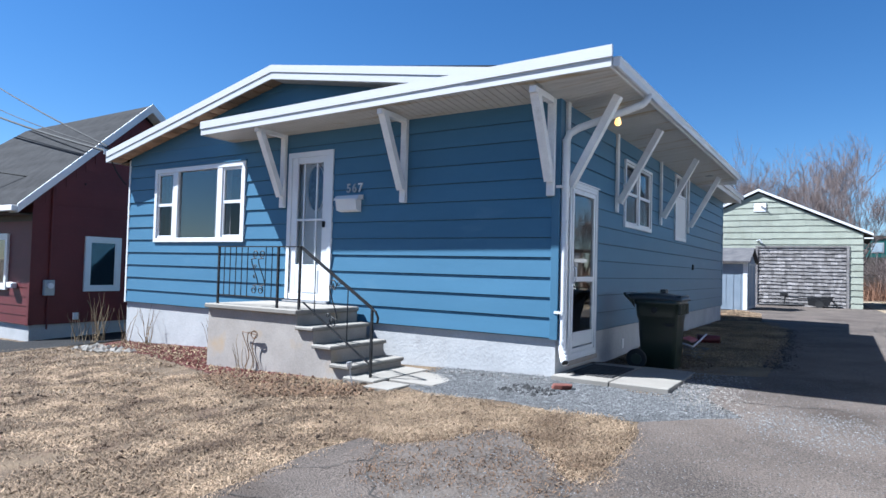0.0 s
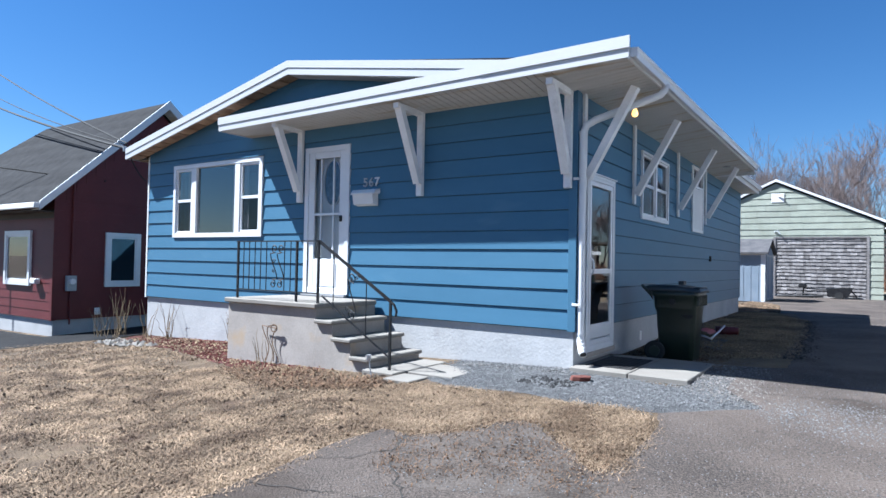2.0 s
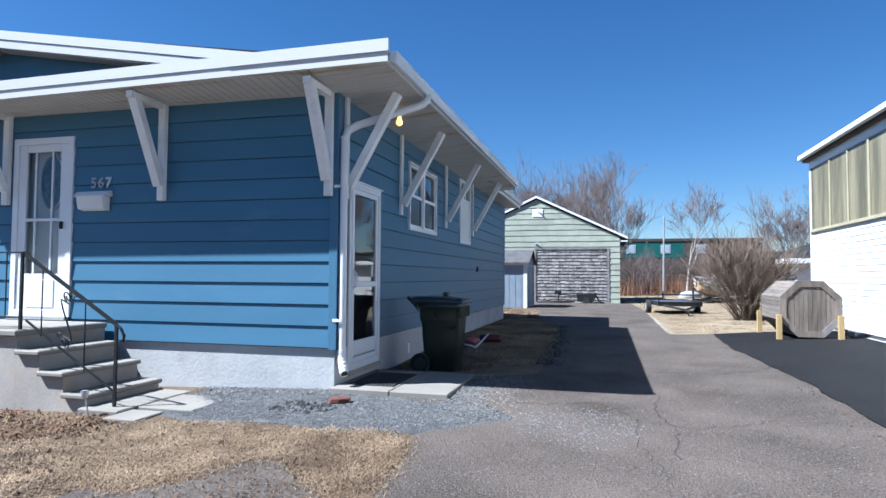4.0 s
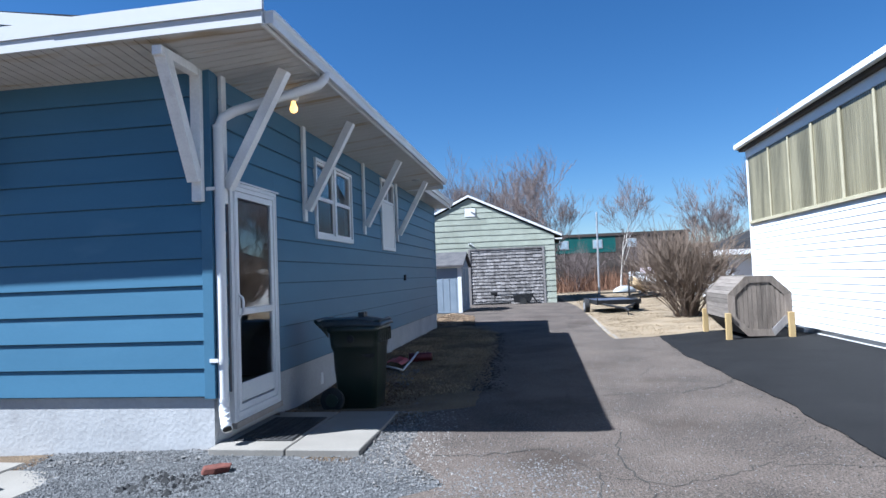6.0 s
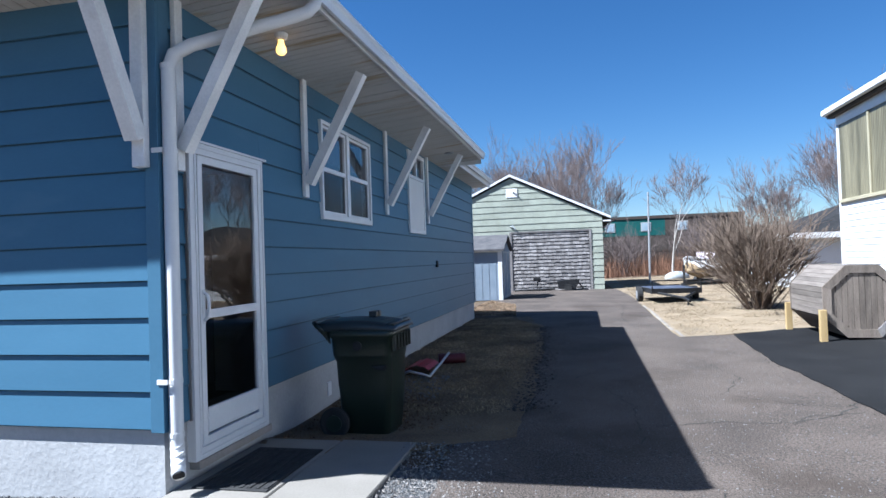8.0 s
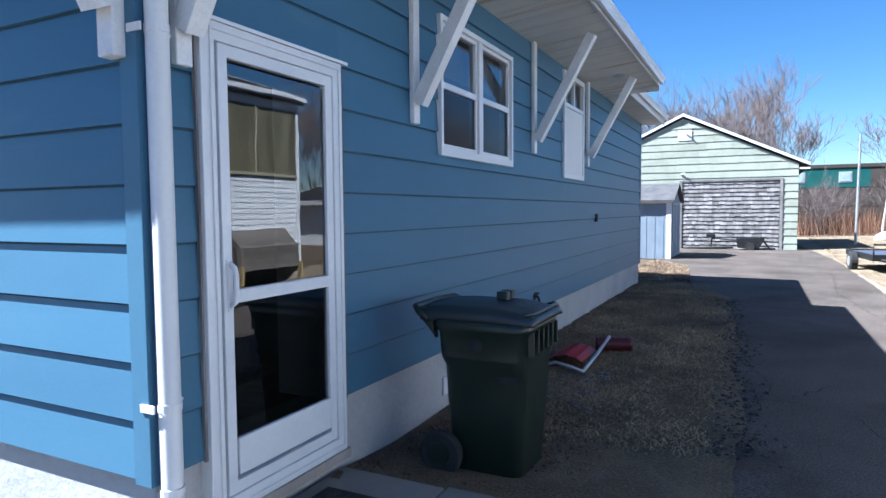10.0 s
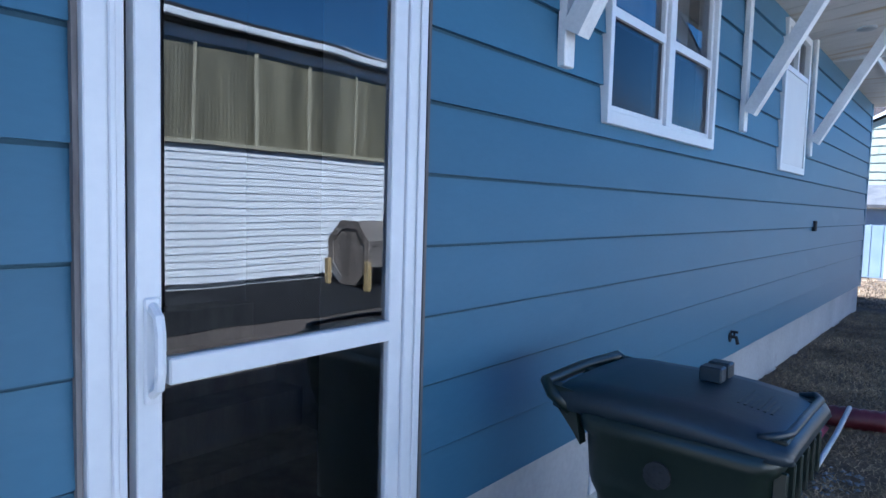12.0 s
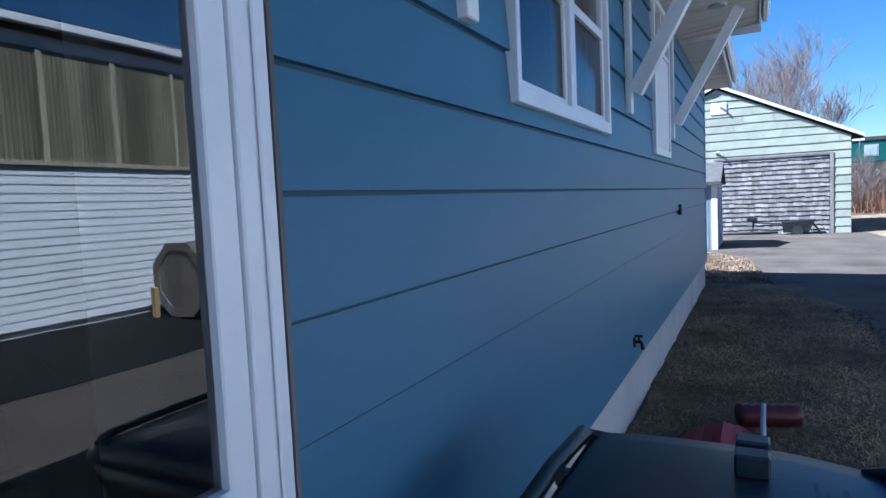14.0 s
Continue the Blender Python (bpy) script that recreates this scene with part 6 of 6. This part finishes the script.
def bush_thing(label, x, y, height, width, seed, stems, mat, depth=3):
    rnd = random.Random(seed)
    t = thing("bare_bush", label, "bush", (x, y, ground_z(x, y)))
    limbs = []
    for s in range(stems):
        a, r = rnd.uniform(0, 6.28), rnd.uniform(0.0, 1.0)
        d = Vector((math.cos(a) * r * width / height, math.sin(a) * r * width / height, 1))
        branches(rnd, (x + 0.25 * r * math.cos(a), y + 0.25 * r * math.sin(a), ground_z(x, y) - 0.05), d, height * 0.50 * rnd.uniform(0.8, 1.1), 0.018, depth, limbs, 0.35, 0.25, 0.006, 4, 0.16, (3, 4))
    link("trunk", limb_mesh("trunk", [l for l in limbs if l[2] == depth], 5), mat, t)
    link("crown", limb_mesh("crown", [l for l in limbs if l[2] < depth], 4), mat, t)
    return t


bush_thing("dense leafless tan bush on the back lawn", 3.55, 18.7, 1.95, 1.25, 51, 105, BUSH, 3)
bush_thing("smaller leafless bush behind the trailer", 2.2, 45.0, 2.8, 2.2, 52, 26, TWIG, 3)
bush_thing("leafless brush by the long building", 7.0, 47.0, 3.2, 2.6, 53, 26, TWIG, 3)


def brush_strip():
    rnd = random.Random(61)
    verts, faces = [], []
    for i in range(9000):
        x, y = rnd.uniform(0.5, 16), rnd.uniform(43, 57)
        z = ground_z(x, y)
        h = rnd.uniform(0.5, 1.5) * (1.2 if rnd.random() < 0.3 else 0.8)
        dx, dy = rnd.gauss(0, 0.25), rnd.gauss(0, 0.25)
        a = rnd.uniform(0, 3.14)
        w = 0.018
        k = len(verts)
        verts += [(x - w * math.cos(a), y - w * math.sin(a), z - 0.05), (x + w * math.cos(a), y + w * math.sin(a), z - 0.05), (x + dx, y + dy, z + h)]
        faces.append((k, k + 1, k + 2))
    tagged(link("dry_brush", mesh_of("dry_brush", verts, faces), BRUSH), "rust-brown dry brush along the far lot edge", "brush", kind="stuff")


brush_strip()


# ---- lawn blades, gravel, leaves and other ground litter ----
def in_poly(x, y, poly):
    ins = False
    for (x0, y0), (x1, y1) in zip(poly, poly[1:] + poly[:1]):
        if (y0 > y) != (y1 > y) and x < (x1 - x0) * (y - y0) / (y1 - y0) + x0:
            ins = not ins
    return ins


def blades(name, poly, count, seed, height, width, mat, label, category, lie=1.0, patch=0.0, lift=0.0, feather=0.0):
    rnd = random.Random(seed)
    xs, ys = [p[0] for p in poly], [p[1] for p in poly]
    verts, faces = [], []
    made = 0
    while made < count:
        x, y = rnd.uniform(min(xs), max(xs)), rnd.uniform(min(ys), max(ys))
        if not in_poly(x, y, poly):
            continue
        if patch and noise.noise((x * 1.3, y * 1.3, seed)) + 0.4 * noise.noise((x * 5, y * 5, seed)) < patch * (rnd.random() * 2 - 1) - 0.15:
            made += 0.25
            continue
        made += 1
        x, y = x + rnd.gauss(0, feather), y + rnd.gauss(0, feather)
        a = rnd.uniform(0, 6.28)
        h = height * rnd.uniform(0.4, 1.1)
        ln = h * lie * rnd.uniform(0.3, 1.5)
        w = width * rnd.uniform(0.6, 1.3)
        z = ground_z(x, y) + lift
        k = len(verts)
        px, py = -math.sin(a) * w, math.cos(a) * w
        ex, ey = x + math.cos(a) * ln, y + math.sin(a) * ln
        mx, my = x + math.cos(a) * ln * 0.45, y + math.sin(a) * ln * 0.45
        verts += [(x - px, y - py, z), (x + px, y + py, z), (mx + px * 0.8, my + py * 0.8, z + h * 0.75), (mx - px * 0.8, my - py * 0.8, z + h * 0.75), (ex, ey, z + h * rnd.uniform(0.2, 1.0))]
        faces += [(k, k + 1, k + 2, k + 3), (k + 3, k + 2, k + 4)]
    return tagged(link(name, mesh_of(name, verts, faces), mat), label, category, kind="stuff")


LAWN_NEAR = [(-7.5, 1.0), (-3.25, 1.0), (-3.3, 3.4), (-3.1, 3.85), (-2.4, 4.2), (-3.0, 5.2), (-4.1, 5.2), (-5.4, 4.7), (-7.0, 4.9), (-9.0, 4.5), (-9.5, 3.0)]
blades("lawn_grass", LAWN_NEAR, 130000, 71, 0.026, 0.0036, BLADE, "flattened dead tan grass blades of the front lawn", "grass", 2.5, 0.28, 0.0, 0.04)
blades("lawn_grass", [(-12.5, 2.5), (-7.5, 1.0), (-6.0, 4.9), (-7.5, 5.2), (-9.3, 5.7), (-11.3, 5.95), (-12.5, 5.0)], 44000, 72, 0.03, 0.005, BLADE, "flattened dead tan grass blades of the front lawn", "grass", 2.3, 0.4)
SPUR = [(-4.1, 4.4), (-3.3, 3.85), (-2.9, 3.72), (-2.66, 3.95), (-2.55, 4.30), (-2.41, 4.48), (-2.2, 4.50), (-1.87, 4.18), (-1.67, 3.98), (-1.5, 3.74), (-1.36, 3.75), (-1.36, 3.95), (-1.43, 4.65), (-1.52, 5.1), (-1.8, 5.34), (-2.3, 5.22), (-2.75, 5.17), (-3.4, 5.25), (-4.1, 5.2)]
blades("grass_spur", SPUR, 50000, 73, 0.032, 0.0028, STRAW, "straw-coloured dead grass beside the gravel", "grass", 2.0, 0.0, 0.004, 0.06)
blades("grass_scraps", [(-3.0, 3.6), (-2.7, 3.05), (-2.2, 2.95), (-1.25, 3.4), (-1.3, 3.8), (-2.1, 4.75), (-2.55, 4.6)], 2600, 77, 0.022, 0.003, LEAF, "loose brown grass scraps over the dirt patch", "grass", 2.4, 0.5, 0.016, 0.06)
blades("edge_grass", [(-3.35, 1.0), (-3.12, 1.0), (-3.15, 2.6), (-3.2, 3.7), (-3.4, 3.7)], 2600, 78, 0.024, 0.003, BLADE, "matted dead grass along the asphalt edge", "grass", 2.2, 0.2, 0.008, 0.03)
blades("soil_grass", [(-2.75, 8.9), (-1.0, 9.0), (-1.0, 12.5), (-1.2, 16), (-2.0, 18), (-2.75, 17.8)], 42000, 74, 0.024, 0.0032, material("shaded_dead_grass", (0.115, 0.078, 0.042), (0.42, 0.305, 0.170), 0.9, 1.5, 40, 0.0, vary=0.45, spread=0.4), "matted dead grass on the soil strip", "grass", 2.6, 0.75, 0.02, 0.06)
blades("back_grass", [(1.35, 14.4), (4.4, 15.2), (6.5, 24), (6.0, 40), (1.5, 42), (1.3, 25)], 80000, 75, 0.022, 0.0042, PALE_BLADE, "dead straw-coloured grass of the back lawn", "grass", 2.4, 0.2, 0.006)
blades("fringe_grass", [(-3.4, 18.2), (-1.9, 18.4), (-2.3, 22), (-3.4, 24)], 6000, 76, 0.05, 0.007, BLADE, "pale dead grass beside the drive", "grass", 1.3, 0.0, 0.02)


def stones(name, poly, count, seed, size, mat, label, category, lift=0.0, grow=1.0, feather=0.0):
    rnd = random.Random(seed)
    xs, ys = [p[0] for p in poly], [p[1] for p in poly]
    base = [(1, 0, 0), (0, 1, 0), (-1, 0, 0), (0, -1, 0), (0, 0, 1), (0, 0, -1)]
    tri = [(0, 1, 4), (1, 2, 4), (2, 3, 4), (3, 0, 4), (1, 0, 5), (2, 1, 5), (3, 2, 5), (0, 3, 5)]
    verts, faces = [], []
    n = 0
    while n < count:
        x, y = rnd.uniform(min(xs), max(xs)), rnd.uniform(min(ys), max(ys))
        if not in_poly(x, y, poly):
            continue
        n += 1
        x, y = x + rnd.gauss(0, feather), y + rnd.gauss(0, feather)
        s = size * (0.4 + 1.2 * rnd.random() ** 2 * grow)
        a = rnd.uniform(0, 6.28)
        k = len(verts)
        q = (rnd.uniform(0.7, 1.3), rnd.uniform(0.6, 1.1), rnd.uniform(0.45, 0.8))
        for bx, by, bz in base:
            j = rnd.uniform(0.75, 1.2)
            ux, uy, uz = bx * q[0] * s * j, by * q[1] * s * j, bz * q[2] * s * j
            verts.append((x + ux * math.cos(a) - uy * math.sin(a), y + ux * math.sin(a) + uy * math.cos(a), ground_z(x, y) + lift + s * 0.25 + uz))
        faces += [tuple(k + v for v in t) for t in tri]
    return tagged(link(name, mesh_of(name, verts, faces), mat), label, category, kind="stuff")


GRAVEL_POLY = [(-4.2, 5.75), (-3.6, 5.45), (-3.0, 5.5), (-2.2, 5.4), (-1.5, 5.45), (-0.85, 5.95), (-1.2, 6.6), (-1.25, 7.4), (-1.5, 7.4), (-1.55, 6.45), (-2.84, 6.5), (-2.9, 6.66), (-4.3, 6.66)]
stones("gravel", GRAVEL_POLY, 32000, 81, 0.0075, STONE, "loose blue-grey crushed gravel", "gravel", 0.008, 1.0, 0.10)
stones("gravel", [(-1.55, 6.4), (-0.9, 6.0), (-1.0, 7.6), (-1.2, 8.6), (-1.8, 8.6), (-1.55, 7.9)], 4500, 82, 0.009, material("brownish_gravel", (0.09, 0.08, 0.072), (0.24, 0.225, 0.21), 0.9, 20, 90, 0.3, vary=0.4), "coarse pale gravel by the door slab", "gravel", 0.012, 1.0, 0.12)
stones("gravel", [(-2.9, 3.6), (-2.68, 3.9), (-2.5, 4.5), (-2.2, 4.6), (-1.87, 4.2), (-1.5, 3.66), (-1.3, 3.5), (-1.78, 3.1), (-2.24, 2.93), (-2.66, 3.08)], 2600, 83, 0.0075, STONE, "gravel scattered over a dirt patch", "gravel", 0.012)
stones("gravel", [(-2.2, 9.6), (-1.8, 9.5), (-1.85, 10.6), (-2.4, 10.7)], 420, 84, 0.013, material("grey_rubble", (0.08, 0.08, 0.084), (0.22, 0.22, 0.23), 0.9, 20, 90, 0.3, vary=0.3), "grey rubble on the shaded soil", "gravel", 0.018)
stones("asphalt_chips", [(-3.1, 1.2), (2.2, 1.2), (2.0, 8), (-1.0, 8.2), (-1.15, 6.8), (-0.75, 5.95), (-1.4, 5.2), (-1.4, 4.0), (-1.6, 3.45), (-2.7, 3.0)], 19000, 85, 0.0045, STONE, "tiny loose stone chips on the asphalt", "gravel", 0.015)
stones("asphalt_chips", [(-0.9, 8.2), (2.0, 8), (2.0, 14), (1.1, 18), (-1.1, 16.3), (-0.9, 9.5)], 9000, 89, 0.005, STONE, "tiny loose stone chips on the asphalt", "gravel", 0.015)
CRUMB = material("broken_asphalt_edge", (0.016, 0.014, 0.013), (0.07, 0.06, 0.052), 0.95, 20, 60, 0.3, vary=0.4)
stones("asphalt_crumbs", [(-1.0, 9.0), (-0.7, 9.0), (-0.75, 10.8), (-0.8, 12.5), (-1.05, 16), (-1.25, 16), (-1.05, 12.5), (-0.95, 10.5)], 1500, 96, 0.016, CRUMB, "crumbled dark asphalt along the soil", "grit", 0.012, 1.0, 0.06)
stones("worn_aggregate", [(-0.75, 5.6), (-0.2, 5.3), (0.2, 5.5), (0.25, 6.0), (0.0, 6.5), (-0.5, 6.45), (-0.9, 6.1)], 2200, 97, 0.0075, STONE, "coarse aggregate of a worn asphalt patch", "gravel", 0.014, 1.0, 0.06)
stones("edge_debris", [(1.95, 3.0), (2.3, 3.0), (2.22, 8.0), (2.12, 13.8), (1.85, 13.8), (1.9, 9.0)], 1500, 79, 0.007, material("crumbled_asphalt", (0.02, 0.018, 0.016), (0.10, 0.085, 0.07), 0.95, 20, 60, 0.3, vary=0.4), "crumbled asphalt and grit along the driveway seam", "grit", 0.02, 1.0, 0.09)
stones("foundation_rubble", [(-4.25, 6.30), (-2.7, 6.40), (-2.7, 6.52), (-4.25, 6.55)], 150, 86, 0.019, material("grey_fieldstone", (0.07, 0.068, 0.066), (0.17, 0.165, 0.16), 0.9, 12, 60, 0.4, vary=0.3), "row of small grey stones along the foundation", "stones", 0.010)
stones("bed_stones", [(-11.3, 5.6), (-10.2, 5.55), (-9.6, 5.9), (-11.3, 6.1)], 130, 87, 0.055, SLAB, "pale edging stones of the flower bed", "stones", 0.0)
stones("mulch_chips", [(-11.2, 6.05), (-9.3, 5.8), (-7.6, 5.38), (-6.7, 5.15), (-5.6, 5.0), (-5.5, 5.45), (-7.52, 5.5), (-7.52, 6.6), (-11.3, 6.6)], 6500, 88, 0.015, MULCH, "red bark chips of the flower bed", "mulch", 0.006, 1.0, 0.06)
blades("bed_leaves", [(-11.2, 6.0), (-9.3, 5.75), (-7.6, 5.34), (-6.7, 5.1), (-5.7, 4.95), (-5.6, 5.4), (-7.5, 5.5), (-7.6, 6.5), (-11.3, 6.6)], 1100, 98, 0.022, 0.012, DRY, "pale dead leaves blown over the flower bed", "dead leaves", 2.6, 0.5, 0.022, 0.05)
LITTER = [(-6.8, 4.85), (-5.9, 4.55), (-5.2, 4.42), (-4.2, 4.80), (-4.2, 5.25), (-4.85, 5.45), (-5.9, 5.35), (-6.7, 5.2)]
blades("dry_leaf_litter", LITTER, 2200, 91, 0.035, 0.009, LEAF, "heap of withered brown leaves along the stoop", "dead leaves", 3.4, 0.4, 0.012, 0.06)
blades("dry_leaf_litter", LITTER, 260, 92, 0.05, 0.004, DRY, "straw-coloured withered stalks along the stoop", "dead leaves", 2.2, 0.4, 0.016, 0.05)
stones("leaf_scraps", LAWN_NEAR, 650, 93, 0.016, material("dark_curled_leaves", (0.03, 0.02, 0.012), (0.11, 0.07, 0.04), 0.9, 10, 60, 0.2, vary=0.4), "scattered curled brown leaves on the lawn", "dead leaves", 0.02)
stones("dark_shards", [(-3.15, 5.75), (-2.55, 5.7), (-2.45, 6.05), (-3.0, 6.15)], 170, 94, 0.028, BLACK, "dark debris shards on the gravel", "debris", 0.0)
blades("soil_litter", [(-2.78, 7.95), (-1.6, 8.1), (-1.5, 9.2), (-2.78, 10.5)], 1500, 95, 0.024, 0.008, LEAF, "dead leaf litter against the foundation", "dead leaves", 1.4, 0, 0.02)


def stalks(name, spots, seed, height, label):
    rnd = random.Random(seed)
    t = thing(name, label, "dead plant", (spots[0][0], spots[0][1], ground_z(*spots[0])))
    for x, y, n in spots_with(spots, rnd):
        for _ in range(n):
            bm = bmesh.new()
            lean = Vector((rnd.gauss(0, 0.25), rnd.gauss(0, 0.2), 1))
            h = height * rnd.uniform(0.5, 1.1)
            p = Vector((x + rnd.gauss(0, 0.07), y + rnd.gauss(0, 0.05), ground_z(x, y)))
            pts = [p + lean * h * k / 4 + Vector((rnd.gauss(0, 0.015), rnd.gauss(0, 0.015), -0.10 * h * (k / 4) ** 3)) for k in range(5)]
            tube(bm, pts, [0.006, 0.005, 0.004, 0.003, 0.002], 4)
            part("stalk", bm, DRY, t)
    return t


def spots_with(spots, rnd):
    return [(x, y, rnd.randint(6, 11)) for x, y in spots]


stalks("dead_stalks", [(-11.9, 6.5), (-12.15, 6.6), (-12.4, 6.3), (-11.7, 6.2)], 101, 0.95, "tall dry flower stalks at the house corner")
stalks("dead_stalks", [(-11.0, 6.45), (-10.4, 6.5)], 102, 0.75, "thin dry stalks against the foundation")
stalks("dead_stalks", [(-8.3, 6.35), (-7.9, 6.3), (-7.75, 6.1)], 103, 0.6, "dry dark stalks in the mulch bed")
stalks("dead_stalks", [(-6.55, 5.38)], 104, 0.6, "withered vine clump against the stoop")
vine = bmesh.new()
for i in range(3):
    tube(vine, [(-6.62 + 0.10 * i + 0.07 * math.sin(k * 0.45 + i), 5.47, 0.12 + 0.045 * k) for k in range(11)] + [(-6.45 + 0.06 * math.cos(k * 0.8 + i), 5.46, 0.55 + 0.05 * math.sin(k * 0.8 + i)) for k in range(9)], 0.006, 4)
tagged(part("dead_vine", vine, LEAF), "curled dead vine against the stoop wall", "dead plant")

# loose brick and twig pile
bk = bmesh.new()
prism(bk, [(-2.66, 6.17, 0.235), (-2.55, 6.23, 0.245), (-2.47, 6.25, 0.235), (-2.44, 6.17, 0.235), (-2.52, 6.11, 0.24), (-2.61, 6.09, 0.235)], (0.02, 0.01, 0.05))
bmesh.ops.bevel(bk, geom=bk.edges[:], offset=0.008, segments=1, affect="EDGES")
tagged(part("loose_brick", bk, BRICK), "broken red brick on the gravel", "brick")
sl = thing("solar_light", "small silver garden light on a stake", "garden light", (-4.62, 5.28, 0.14))
bm = bmesh.new()
tube(bm, [(-4.62, 5.28, 0.12), (-4.66, 5.27, 0.34)], 0.007, 6)
part("stake", bm, STEEL, sl)
bm = bmesh.new()
tube(bm, [(-4.66, 5.27, 0.33), (-4.665, 5.27, 0.36), (-4.67, 5.27, 0.40), (-4.672, 5.27, 0.405)], [0.02, 0.03, 0.032, 0.01], 10)
part("lamp_head", bm, STEEL, sl)


# cracks in the asphalt: thin dark raised strips of sealed dirt
def crack(points, width, seed):
    rnd = random.Random(seed)
    verts, faces = [], []
    pts = []
    for a, b in zip(points, points[1:]):
        n = max(2, int((Vector(b) - Vector(a)).length / 0.07))
        pts += [Vector(a).lerp(Vector(b), k / n) + Vector((rnd.gauss(0, 0.018), rnd.gauss(0, 0.018))) for k in range(n)]
    pts.append(Vector(points[-1]))
    for i, p in enumerate(pts):
        d = (pts[min(i + 1, len(pts) - 1)] - pts[max(i - 1, 0)]).normalized()
        w = width * rnd.uniform(0.3, 1.0)
        q = Vector((-d.y, d.x)) * w
        for s in (q, -q):
            verts.append((p.x + s.x, p.y + s.y, ground_z(p.x, p.y) + 0.0185))
    faces = [(2 * i, 2 * i + 1, 2 * i + 3, 2 * i + 2) for i in range(len(pts) - 1)]
    tagged(link("asphalt_crack", mesh_of("asphalt_crack", verts, faces), CRACK), "dark dirt-filled crack in the asphalt", "crack", "cracks in the driveway", kind="structure")


CRACK = material("dark_crack_dirt", (0.02, 0.018, 0.016), (0.05, 0.045, 0.04), 0.95, 10, 60, 0.3)
crack([(-3.25, 2.9), (-2.95, 3.1), (-2.8, 3.35), (-2.95, 3.72)], 0.0087, 1)
crack([(-2.8, 3.3), (-2.45, 3.0), (-2.2, 2.7), (-2.25, 2.2)], 0.0074, 2)
crack([(-3.2, 2.4), (-2.6, 2.6), (-2.2, 2.7)], 0.0056, 3)
crack([(-1.2, 6.6), (-0.7, 6.55), (-0.1, 6.75), (0.25, 6.2), (0.2, 5.4)], 0.0087, 4)
crack([(0.25, 6.2), (0.7, 6.0), (1.4, 6.4), (2.1, 6.3)], 0.0062, 5)
crack([(1.0, 12.6), (1.35, 10.6), (1.0, 9.8), (1.6, 9.3)], 0.0074, 6)
crack([(-0.75, 9.8), (-0.6, 10.8), (-0.85, 11.6), (-0.7, 13.0)], 0.0099, 7)
crack([(0.7, 15.0), (0.5, 17.5), (0.75, 21), (0.3, 24), (0.5, 28)], 0.0099, 8)
crack([(-2.0, 20.5), (-0.5, 21.0), (0.6, 20.7)], 0.0087, 9)
crack([(-2.6, 24.0), (-1.0, 23.8), (0.4, 24.3)], 0.0087, 10)
crack([(0.25, 5.4), (0.5, 4.0), (0.2, 2.4)], 0.0050, 11)
crack([(0.25, 8.55), (0.8, 8.75), (1.3, 8.7), (1.75, 9.0), (2.05, 9.4)], 0.011, 21)
crack([(1.3, 8.7), (1.5, 8.95), (1.95, 9.05)], 0.007, 22)
crack([(0.45, 5.2), (0.55, 5.9), (0.4, 6.6), (0.5, 7.2)], 0.008, 23)
crack([(-0.95, 10.2), (-0.5, 10.35), (-0.2, 10.9)], 0.010, 24)
crack([(0.1, 8.0), (0.15, 9.2), (-0.1, 10.1)], 0.007, 25)

# ---- siding of the blue house ----
# groove bares the darkened wall behind, drawn as shade under each lap
course_boards(front, "y", FY, -1, LX + 0.03, SX - 0.075, SILL_Z, SOFFIT_Z, STEP, [(-10.65, -8.20, 1.81, 3.125), (-7.215, -6.30, 0.95, 3.155)], BLUE, groove=0.011, lip=0.019)
course_boards(side, "x", SX, 1, FY + 0.10, BY - 0.09, SILL_Z, SOFFIT_Z, STEP, [(6.95, 7.95, 0.415, 2.545), (9.15, 10.64, 2.15, 3.16), (12.40, 13.35, 2.13, 3.40)], BLUE, groove=0.011, lip=0.019)
